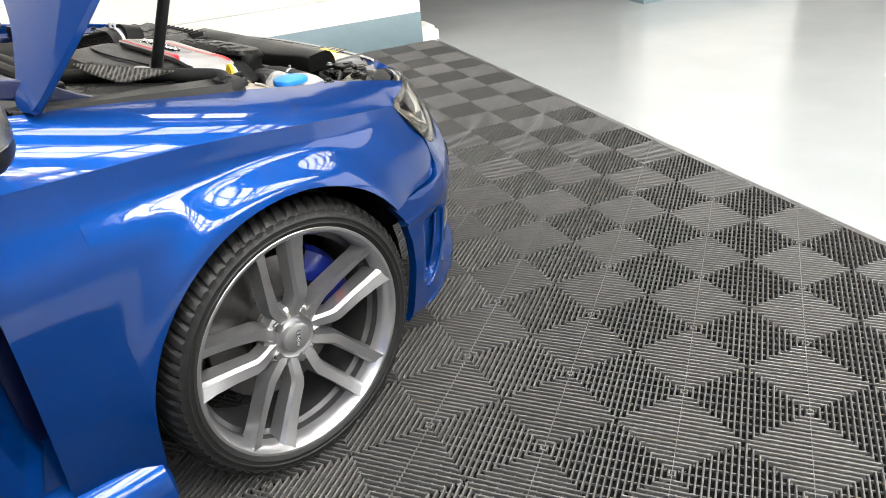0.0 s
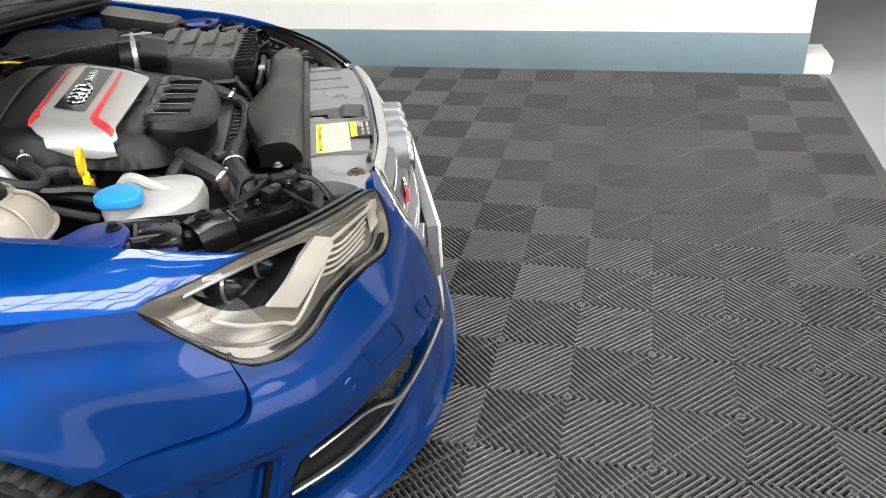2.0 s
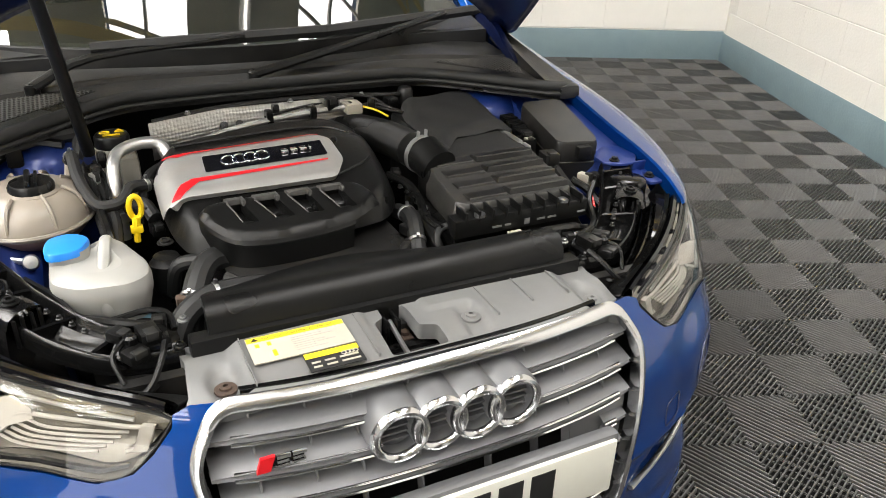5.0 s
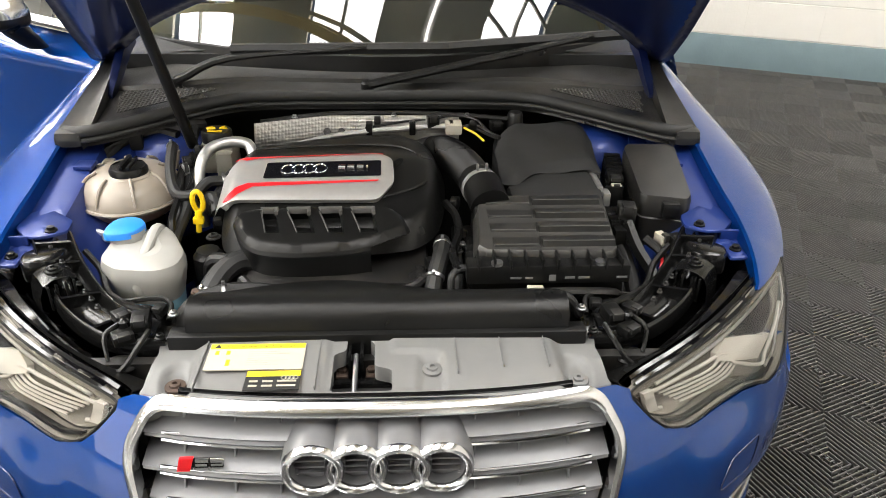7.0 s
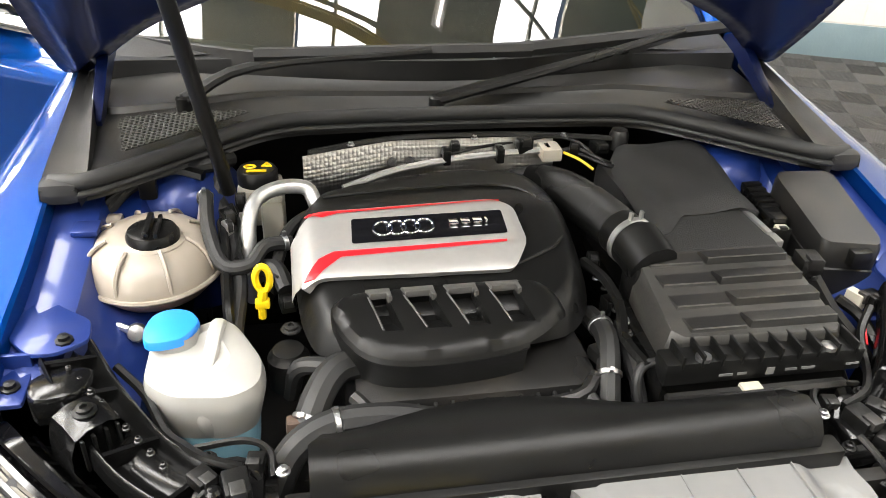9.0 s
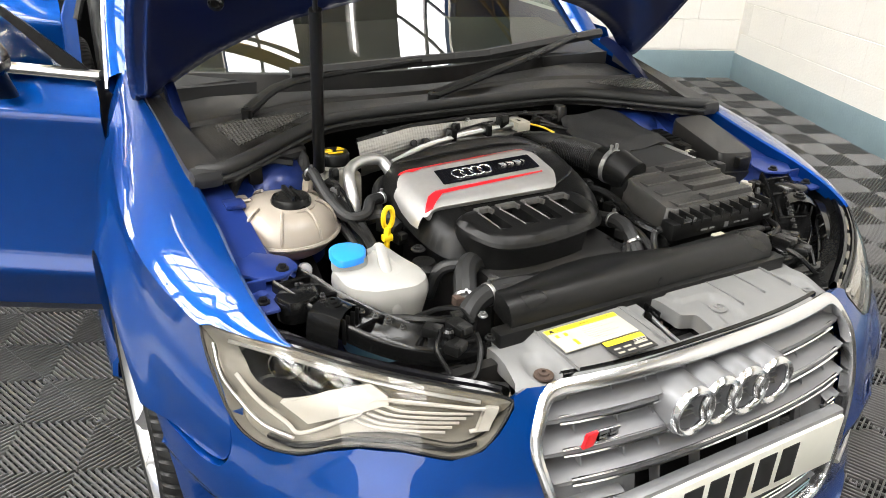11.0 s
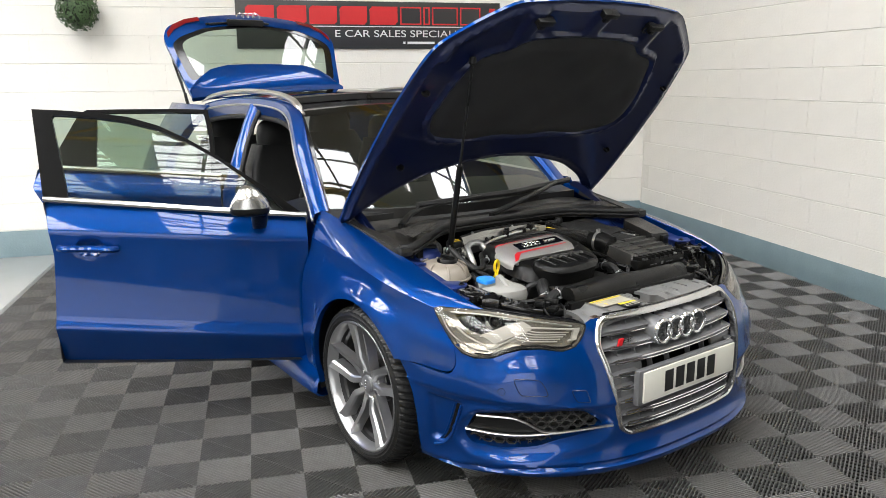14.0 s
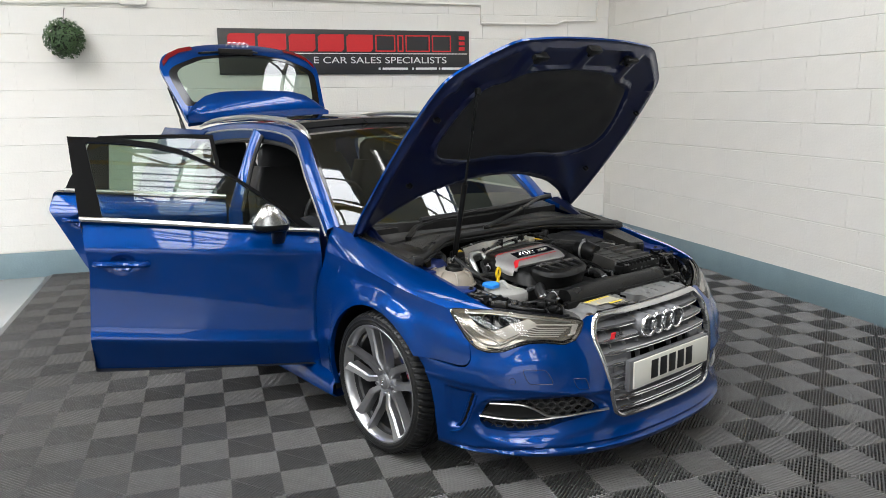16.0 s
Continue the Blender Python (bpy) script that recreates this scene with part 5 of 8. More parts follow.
# wing mirror: satin shell on a black foot
mg = Geo()
SPLIT_Z = 0.974
top_rows, low_rows = [], []
for t, w, lo, hi in ((-0.082, 0.022, 0.958, 0.982), (-0.078, 0.040, 0.949, 0.992), (-0.064, 0.058, 0.942, 1.014), (-0.040, 0.068, 0.938, 1.050), (-0.016, 0.072, 0.936, 1.066), (0.010, 0.072, 0.936, 1.062), (0.036, 0.070, 0.937, 1.044), (0.058, 0.064, 0.940, 1.020), (0.072, 0.054, 0.945, 0.998), (0.078, 0.036, 0.954, 0.984)):
    for store, end in ((top_rows, hi), (low_rows, lo)):
        ring = []
        for k in range(13):
            a = math.pi * k / 12
            ca, sa = math.cos(a), math.sin(a)
            q = abs(ca) ** 0.6 * (1 if ca > 0 else -1)
            ring.append(DF(0.235 - t, SPLIT_Z + sa ** 0.7 * (end - SPLIT_Z), 0.085 + q * w * (1.0 if q > 0 else 0.55)))
        store.append(ring)
mg = Geo()
mg.grid(top_rows)
mg.f.append(tuple(range(12, -1, -1)))
mg.f.append(tuple(range(len(mg.v) - 13, len(mg.v))))
mirror = part("wing_mirror", mg, MIRSH, dr, "satin silver mirror shell", smooth=50.0)
mg = Geo()
mg.grid(low_rows, flip=True)
mg.f.append(tuple(range(13)))
mg.f.append(tuple(range(len(mg.v) - 1, len(mg.v) - 14, -1)))
part("lower_shell", mg, BLACK, mirror, smooth=50.0)
gg = Geo()
rows = []
for z, w, l, h in ((0.948, 0.045, 0.036, 0.075), (0.925, 0.040, 0.034, 0.055), (0.895, 0.035, 0.032, 0.025), (0.872, 0.028, 0.028, 0.0)):
    rows.append([DF(0.20 + l * math.cos(a), z, h + 0.02 + w * math.sin(a)) for a in [2 * math.pi * k / 16 for k in range(16)]])
gg.grid(rows, wrap=True)
gg.f.append(tuple(range(len(gg.v) - 16, len(gg.v))))
part("mirror_foot", gg, BLACK, mirror)

DR = door_frame(-0.80, 1.60, 68)
br_ = [(0.0, 0.975), (0.92, 1.06)]
cr_ = [(0.0, 0.86), (0.92, 0.93)]
lr_ = [(0.0, 0.40), (0.92, 0.50)]
body = rounded([(0.0, 0.30), (0.56, 0.34), (0.66, 0.45), (0.78, 0.64), (0.93, 0.955), (0.90, 1.05), (0.0, 0.965)], 0.012, 2)
frame_o = [(0.018, 0.972), (0.020, 1.176), (0.045, 1.331), (0.21, 1.338), (0.51, 1.341), (0.66, 1.340), (0.70, 1.318), (0.82, 1.115), (0.85, 1.052)]
win = [(0.045, 0.99), (0.046, 1.176), (0.066, 1.312), (0.21, 1.320), (0.51, 1.324), (0.60, 1.322), (0.612, 1.312), (0.625, 1.036), (0.58, 1.030)]
dr2, outerr = door("rear_door", DR, body, win, frame_o, br_, cr_, lr_, "blue rear door standing open", (0.765, 0.888))
gg = Geo()
gg.tube([outerr(u, z) + Vector((-0.3, -0.93, 0)) * h for u, z, h in ((0.86, 0.90, 0.012), (0.83, 0.895, 0.036), (0.75, 0.885, 0.04), (0.68, 0.875, 0.012))], 0.0135, 10, 5, flat=0.8)
part("door_handle", gg, PAINT, dr2)

# ---- pillars, roof, glass, tailgate
RAIL = [(-0.764, 0.52, 0.915), (-0.735, 0.66, 1.05), (-0.70, 0.80, 1.165), (-0.655, 0.93, 1.262), (-0.608, 1.07, 1.335), (-0.580, 1.25, 1.372), (-0.568, 1.55, 1.388), (-0.566, 1.9, 1.382), (-0.575, 2.25, 1.355), (-0.59, 2.55, 1.31), (-0.60, 2.8, 1.25)]
railp = curve(RAIL, 4)
for sg in (-1, 1):
    gg = Geo()
    rows = []
    for i, p in enumerate(railp):
        t = (railp[min(i + 1, len(railp) - 1)] - railp[max(i - 1, 0)]).normalized()
        across = Vector((1, 0, 0))
        nrm = t.cross(across).normalized()
        if nrm.z < 0:
            nrm = -nrm
        lead = 1 - min(1, i / 18)
        rows.append([Vector((sg * -q.x, q.y, q.z)) for q in (p + Vector((0.0, 0, -0.055 - 0.03 * (1 - lead))), p + Vector((-0.022, 0, -0.03)), p + Vector((-0.012, 0, -0.004)) + nrm * 0.004, p + nrm * 0.012 + Vector((0.012, 0, 0)), p + nrm * 0.008 + Vector((0.045 + 0.01 * lead, 0, 0)), p + Vector((0.055 + 0.012 * lead, 0, -0.01)), p + Vector((0.05, 0, -0.05)))])
    gg.grid(rows, flip=sg < 0)
    part("roof_pillar", gg, PAINT, car)
    gg = Geo()
    gg.tube([Vector((-sg * (p.x + 0.012), p.y + 0.012, p.z - 0.068 - 0.03 * min(1, i / 18))) for i, p in enumerate(railp) if p.y < 2.35], 0.016, 8, 0)
    part("door_seal", gg, RUBBER, car, "black rubber door seal")
    gg = Geo()
    gg.tube([Vector((-sg * (p.x - 0.021), p.y, p.z - 0.032)) for p in railp if p.y < 2.5], 0.006, 6, 0)
    part("window_trim", gg, SATIN, car, "satin silver trim along the side windows")
    gg = Geo()
    rr = [(sg * 0.575, 0.99, 1.322), (sg * 0.573, 1.06, 1.362), (sg * 0.566, 1.15, 1.392), (sg * 0.558, 1.35, 1.418), (sg * 0.555, 1.7, 1.428), (sg * 0.558, 2.0, 1.42), (sg * 0.565, 2.25, 1.398), (sg * 0.572, 2.45, 1.362)]
    gg.tube(rr, [0.008, 0.018, 0.019, 0.019, 0.019, 0.019, 0.019, 0.019, 0.019, 0.019, 0.016, 0.008], 8, 4, flat=0.75)
    part("roof_rail", gg, SATIN, car, "satin silver roof rail")
    # B and C pillars and the shut faces of the body side
    gg = Geo()
    rows = [[Vector((sg * (xx - d), y + o * wide, z)) for o, d in ((-1.5, 0.045), (-1.0, 0.022), (-0.6, 0.006), (0, 0), (0.6, 0.006), (1.0, 0.022), (1.5, 0.045))] for xx, y, z, wide in ((0.80, 1.56, 0.30, 0.055), (0.815, 1.56, 0.6, 0.055), (0.80, 1.56, 0.90, 0.05), (0.715, 1.575, 1.12, 0.030), (0.655, 1.590, 1.25, 0.028), (0.60, 1.60, 1.36, 0.034))]
    gg.grid(rows, flip=sg > 0)
    part("centre_pillar", gg, PAINT, car)
    for o in (-1, 1):
        gg = Geo()
        gg.tube([(sg * 0.755, 1.56 + o * 0.082, 0.90), (sg * 0.672, 1.575 + o * 0.052, 1.12), (sg * 0.613, 1.590 + o * 0.050, 1.25), (sg * 0.572, 1.60 + o * 0.062, 1.325)], 0.013, 8, 3)
        part("pillar_seal", gg, RUBBER, car, "black rubber pillar seal")
    gg = Geo()
    rows = [[Vector((sg * x, y, z)) for x, y in ((xx - 0.05, y0), (xx, y0 + 0.03), (xx - 0.01, y1), (xx - 0.06, 3.2))] for xx, y0, y1, z in ((0.82, 2.2, 2.6, 0.30), (0.875, 2.28, 2.7, 0.68), (0.86, 2.42, 2.75, 0.85), (0.80, 2.52, 2.85, 1.0), (0.70, 2.44, 2.8, 1.18), (0.60, 2.25, 2.65, 1.34))]
    gg.grid(rows, flip=sg > 0)
    part("rear_quarter", gg, PAINT, car)
    gg = Geo()
    rows = [[Vector((sg * x, y, z)) for y in (0.50, 0.56, 0.62)] for x, z in ((0.80, 0.26), (0.80, 0.5), (0.795, 0.75), (0.765, 0.92))]
    gg.grid([[Vector((sg * (abs(p.x) - 0.012), p.y, p.z)) for p in r] for r in rows])
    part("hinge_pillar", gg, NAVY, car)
# closed doors on the far side
gg = Geo()
rows = []
for y in (0.52, 0.8, 1.2, 1.57, 2.0, 2.35):
    rows.append([Vector((x, y, z)) for x, z in ((0.80, 0.26), (0.875, 0.40), (0.86, 0.6), (0.86, 0.80), (0.84, 0.86), (0.79, 0.95 + 0.03 * (y - 0.5)))])
gg.grid(rows)
part("far_side_doors", gg, PAINT, car)
gg = Geo()
rows = [[Vector((0.785, 0.62, 0.965)), Vector((0.60, 1.09, 1.325))], [Vector((0.79, 1.2, 0.985)), Vector((0.585, 1.3, 1.36))], [Vector((0.79, 2.3, 1.01)), Vector((0.59, 2.3, 1.34))]]
gg.grid(rows)
part("far_side_glass", gg, GLASS, car, "tinted side glass").visible_shadow = False


def ws(s, t):
    """Windscreen: s across from -1 to 1, t from the scuttle to the roof."""
    wb, wt = 0.725, 0.575
    x = s * (wb + (wt - wb) * t)
    y = (0.30 + 0.26 * s * s) * (1 - t) + (0.985 + 0.085 * s * s) * t
    z = (0.925) * (1 - t) + (1.362 - 0.03 * s * s) * t + 0.03 * math.sin(math.pi * t)
    return Vector((x, y, z))


gg = Geo()
gg.grid([[ws(-1 + 2 * i / 24, j / 10) for i in range(25)] for j in range(11)])
part("windscreen", gg, SCREEN, car, "tinted windscreen").visible_shadow = False
for s in (-1, 1):
    gg = Geo()
    gg.grid([[ws(s * (0.955 + 0.045 * k), j / 10) + Vector((0, -0.001, 0.001)) for k in range(2)] for j in range(11)])
    part("windscreen_border", gg, GLOSSB, car)


def rf(s, t):
    x = s * (0.575 - 0.01 * math.sin(math.pi * t))
    y = 0.985 + 0.085 * s * s + 1.75 * t
    z = 1.362 - 0.03 * s * s + 0.05 * math.sin(math.pi * min(1, t * 1.15)) + (1.335 - 1.362) * t
    return Vector((x, y, z))


gg = Geo()
gg.grid([[rf(-1 + i / 8, j / 14) for i in range(17)] for j in range(15)])
part("roof", gg, GLOSSB, car, "black glass roof")
gg = Geo()
rows = []
for s in [-0.86 + 1.72 * i / 16 for i in range(17)]:
    p = rf(s, 0.13)
    rows.append([p + Vector((0, 0.0, 0.004)), p + Vector((0, 0.008, 0.034)), p + Vector((0, 0.05, 0.040)), p + Vector((0, 0.08, 0.034)), p + Vector((0, 0.085, 0.004))])
gg.grid(rows)
part("wind_deflector", gg, BLACK, car, "raised black roof wind deflector")
gg = Geo()
rows = [[rf(s, t) + Vector((0, 0, 0.012 + 0.035 * min(1, (t - 0.38) / 0.2))) for s in [-0.84 + 1.68 * i / 12 for i in range(13)]] for t in (0.38, 0.5, 0.62, 0.78)]
gg.grid(rows)
part("sunroof_panel", gg, ROOFGLASS, car, "dark sunroof glass slid open")
gg = Geo()
rows = [[rf(s, t) + Vector((0, 0, -0.035)) for s in (-0.97, -0.5, 0, 0.5, 0.97)] for t in (0.02, 0.3, 0.6, 0.98)]
gg.grid(rows, flip=True)
part("headliner", gg, mat("black_headliner", (0.03, 0.03, 0.03), 0.9, vary=0.05), car)


def tg(x, v, h=0.0):
    """Open tailgate: v from the roof hinge upwards."""
    a = radians(58)
    return Vector((x, 2.72 + v * math.cos(a) - h * math.sin(a), 1.385 + v * math.sin(a) + h * math.cos(a)))


TGO = [(0.0, -0.02), (0.50, -0.035), (0.556, -0.02), (0.585, 0.14), (0.612, 0.29), (0.634, 0.41), (0.626, 0.48), (0.575, 0.545), (0.43, 0.602), (0.22, 0.645), (0.0, 0.66)]
tg_poly = curve2(TGO + [(-x, v) for x, v in TGO[::-1] if x > 0], 3, True)
TGW = [(0.0, 0.12), (0.45, 0.12), (0.535, 0.10), (0.56, 0.20), (0.588, 0.34), (0.590, 0.40), (0.54, 0.445), (0.36, 0.512), (0.0, 0.545)]
tgw_poly = rounded(TGW + [(-x, v) for x, v in TGW[::-1] if x > 0], 0.03, 2)


def tgs(x, v):
    return tg(x, v, 0.07 * (1 - (x / 0.72) ** 2) - 0.05 * max(0, (v - 0.5) / 0.15) ** 2)


gate = part("tailgate", patch(tg_poly, [tgw_poly], (0.03, 0.022), tgs, 0.03, (0, 0.8, -0.5)), PAINT, car, "blue tailgate raised open")
part("pane", patch(tgw_poly, [], (0.08, 0.06), lambda x, v: tgs(x, v) + Vector((0, 0.006, -0.004)), 0), GLASS, gate, "tinted rear window").visible_shadow = False
part("window_border", patch(rounded(TGW + [(-x, v) for x, v in TGW[::-1] if x > 0], 0.03, 2), [[(x * 0.90, 0.345 + (v - 0.345) * 0.86) for x, v in tgw_poly]], (0.03, 0.02), lambda x, v: tgs(x, v) + Vector((0, 0.003, -0.002)), 0), GLOSSB, gate)
SPT = [(0.0, 0.20), (0.28, 0.197), (0.40, 0.172), (0.50, 0.105), (0.566, 0.03)]
gg = Geo()
rows = [[tg(x, v, h + 0.065 * (1 - (x / 0.72) ** 2)) for v, h in ((lerp(SPT, abs(x)), 0.0), (lerp(SPT, abs(x)) - 0.006, 0.032), (lerp(SPT, abs(x)) * 0.55, 0.052), (0.015, 0.045), (-0.035, 0.018), (-0.04, -0.01))] for x in [-0.566 + 1.132 * i / 28 for i in range(29)]]
gg.grid(rows)
part("spoiler", gg, PAINT, gate)
for sg in (-1, 1):
    gg = Geo()
    rows = [[tgs(sg * x, v + dv) + Vector((0, -0.006, 0.004)) for dv in (-0.022, 0.0, 0.022)] for x, v in ((0.37, 0.598), (0.47, 0.575), (0.56, 0.525), (0.612, 0.462))]
    gg.grid(rows)
    part("tail_light", gg, mat("red_lens", (0.13, 0.006, 0.008), 0.12, vary=0.1), gate, "red tail light lens")
    gg = Geo()
    gg.tube([(sg * 0.575, 2.60, 1.20), tg(sg * 0.60, 0.30, -0.03)], 0.008, 8, 0)
    part("gas_strut", gg, BLACK, gate)
gg = Geo()
gg.tube([tgs(-0.34, 0.545) + Vector((0, -0.01, 0)), tgs(-0.02, 0.558) + Vector((0, -0.022, 0.006)), tgs(0.12, 0.552) + Vector((0, -0.02, 0))], 0.008, 8, 4)
gg.box(-0.17, 0.10, 0, 0.03, -0.02, 0.025, 0.008, Matrix.Translation(tgs(-0.02, 0.552) + Vector((0, -0.03, 0))))
part("rear_wiper", gg, BLACK, gate, "black rear wiper")
gg = Geo()
for k in range(4):
    gg.tube([tgs(-0.06 + 0.04 * k, 0.632) + Vector((0.025 * math.cos(t), -0.006, 0.025 * math.sin(t))) for t in [2 * math.pi * q / 14 for q in range(15)]], 0.004, 5, 0)
part("badge_rings", gg, CHROME, gate)

# ---- cabin
gg = Geo()
gg.box(-0.78, 0.78, 0.50, 3.3, 0.22, 0.30).box(-0.70, 0.70, 0.40, 0.52, 0.22, 0.90).box(-0.74, 0.74, 3.25, 3.3, 0.22, 0.85)
gg.box(-0.80, 0.80, 3.3, 3.42, 0.25, 0.75, 0.05)
part("floor_pan", gg, LEATHER, car)
gg = Geo()
rows = []
for y, z0, z1 in ((0.42, 0.70, 0.915), (0.55, 0.66, 0.945), (0.80, 0.62, 0.965), (0.95, 0.60, 0.93), (1.0, 0.58, 0.80)):
    rows.append([(-0.71, y, z0), (-0.71, y, z1 - 0.02), (-0.3, y, z1), (0.3, y, z1), (0.71, y, z1 - 0.02), (0.71, y, z0)])
gg.grid(rows)
part("dashboard", gg, LEATHER, car, "black dashboard")
gg = Geo()
gg.tube([(-0.37 + 0.185 * math.cos(a), 1.10 - 0.06 * math.sin(a), 0.90 + 0.175 * math.sin(a)) for a in [2 * math.pi * k / 28 for k in range(29)]], 0.016, 8, 0, caps=False)
gg.box(-0.45, -0.29, 1.06, 1.11, 0.85, 0.94, 0.02)
part("steering_wheel", gg, LEATHER, car)


def seat(x, y, top=1.27):
    g2 = Geo()
    g2.box(x - 0.26, x + 0.26, y, y + 0.50, 0.30, 0.52, 0.05)
    sb = part("seat", g2, LEATHER, car, "black quilted leather seat")
    # closed one-piece shell: each level is a ring round the backrest
    g2 = Geo()
    rows = []
    n = 28
    for v in [q / 16 for q in range(17)]:
        z = 0.50 + (top - 0.14 - 0.50) * v
        yc = y + 0.53 + 0.17 * v
        w = 0.265 - 0.035 * v ** 2 - 0.05 * max(0, v - 0.8) / 0.2
        d = 0.095 - 0.035 * v
        ring = []
        for k in range(n):
            a = 2 * math.pi * k / n
            c, s_ = math.cos(a), math.sin(a)
            px = w * (abs(c) ** 0.55) * (1 if c > 0 else -1)
            py = d * (abs(s_) ** 0.55) * (1 if s_ > 0 else -1)
            bol = 0.04 * max(0, abs(px) / w - 0.55) / 0.45 if s_ < 0 else 0
            quilt = 0.005 * abs(math.sin(px * 45 + v * 14)) * abs(math.sin(px * 45 - v * 14))
            ring.append((x + px * (1 + quilt), yc + py - bol - quilt, z))
        rows.append(ring)
    g2.grid(rows, wrap=True)
    g2.f.append(tuple(range(len(g2.v) - n, len(g2.v))))
    part("backrest", g2, LEATHER, sb)
    g2 = Geo()
    rows = []
    for dz, w, d in ((-0.20, 0.145, 0.04), (-0.16, 0.160, 0.05), (-0.09, 0.162, 0.058), (-0.035, 0.150, 0.052), (-0.008, 0.12, 0.038), (0.0, 0.07, 0.015)):
        rows.append([(x + w * (abs(math.cos(a)) ** 0.6) * (1 if math.cos(a) > 0 else -1), y + 0.685 + d * math.sin(a), top + dz) for a in [2 * math.pi * k / 20 for k in range(20)]])
    g2.grid(rows, wrap=True)
    g2.f.append(tuple(range(len(g2.v) - 20, len(g2.v))))
    part("headrest", g2, LEATHER, sb)


seat(-0.37, 1.02)
seat(0.37, 1.02)
seat(-0.37, 1.85)
seat(0.37, 1.85)
gg = Geo()
gg.tube([(-0.02, 1.03, 1.30), (-0.02, 0.99, 1.28)], 0.012, 8, 0)
gg.box(-0.11, 0.09, 0.96, 0.99, 1.23, 1.30, 0.02)
part("rear_view_mirror", gg, BLACK, car)

# ---- engine bay: tub, inner wings, bulkhead
gg = Geo()
gg.box(-0.60, 0.60, -0.60, 0.20, 0.30, 0.36)
gg.box(-0.55, 0.55, -0.64, -0.62, 0.25, 0.66)
part("undertray", gg, BLACKD, car)
gg = Geo()
rows = []
for x in [-0.70 + 0.1 * k for k in range(15)]:
    yb = 0.235 - 0.16 * (abs(x) / 0.70) ** 4
    rows.append([(x, yb, 0.34), (x, yb, 0.70), (x, yb - 0.01, 0.80), (x, yb - 0.012, 0.838)])
gg.grid(rows)
part("bulkhead", gg, BLACK, car)
for sg in (-1, 1):
    gg = Geo()
    rows = []
    for k in range(15):
        y = -0.40 + 0.60 * k / 14
        xi, zi = slerp(INX, y), slerp(INZ, y)
        rise = 0.03 * math.exp(-((y - 0.08) / 0.10) ** 2)
        rows.append([Vector((sg * x, y, z)) for x, z in ((xi - 0.004, zi - 0.028), (xi - 0.018, zi - 0.032), (xi - 0.03, zi - 0.018 - 0.01), (xi - 0.075, zi - 0.036), (xi - 0.085, zi - 0.06), (xi - 0.10 - 0.03 * (y > -0.1), zi - 0.075 + rise), (xi - 0.16, zi - 0.12 + rise), (xi - 0.18, 0.5), (xi - 0.20, 0.35))])
    gg.grid(rows, flip=sg > 0)
    inner = part("inner_wing", gg, INNER, car, "blue inner wing panel")
    # suspension turret
    gg = Geo()
    gg.lathe([(0.001, 0.035), (0.05, 0.035), (0.075, 0.025), (0.095, 0.0), (0.11, -0.06), (0.12, -0.2)], 24, Matrix.Translation((sg * 0.52, 0.085, 0.775)))
    part("turret", gg, INNER, inner)
    # shelf end, lower tab and bolts
    gg = Geo()
    gg.prism(rounded([(0.700, -0.20), (0.672, -0.215), (0.662, -0.255), (0.606, -0.300), (0.600, -0.345), (0.638, -0.370), (0.672, -0.368), (0.705, -0.33), (0.712, -0.25)], 0.012, 3), 0.751, 0.757, "z", 0.002)
    tab = part("shelf_end", gg if sg > 0 else gg.mirrored(), INNER, inner)
    gg = Geo()
    gg.prism(rounded([(0.664, -0.437), (0.700, -0.437), (0.712, -0.36), (0.668, -0.362)], 0.006, 2), 0.728, 0.734, "z", 0.002)
    tab2 = part("lower_tab", gg if sg > 0 else gg.mirrored(), INNER, inner)
    gg = Geo()
    gg.box(0.668, 0.708, -0.368, -0.361, 0.728, 0.756, 0.002)
    part("fold", gg if sg > 0 else gg.mirrored(), INNER, tab2)
    for y, x, z, th in ((-0.345, 0.631, 0.757, tab), (0.02, 0.645, 0.80, tab), (-0.405, 0.685, 0.734, tab2)):
        gg = Geo()
        gg.lathe([(0.012, 0), (0.012, 0.003), (0.0075, 0.004), (0.0075, 0.009), (0.0005, 0.010)], 8, Matrix.Translation((sg * x, y, z)))
        part("bolt", gg, BLACK if y < -0.2 else STEEL, th)
    for y, w in ((-0.10, 0.02), (-0.30, 0.015), (0.08, 0.016)):
        gg = Geo()
        xi, zi = slerp(INX, y), slerp(INZ, y)
        gg.box(sg * (xi - 0.062) - w, sg * (xi - 0.062) + w, y - 0.02, y + 0.02, zi - 0.036, zi - 0.026, 0.004)
        part("clip", gg, INNER, inner)

# ---- grey front cross panel
LATCH_STEP = [(-0.084, -0.604), (0.018, -0.608), (0.027, -0.653), (0.103, -0.656), (0.109, -0.682), (0.108, -0.747), (-0.086, -0.747)]
LATCH_POCKET = [(0.066, -0.664), (0.102, -0.661), (0.106, -0.745), (0.061, -0.745)]


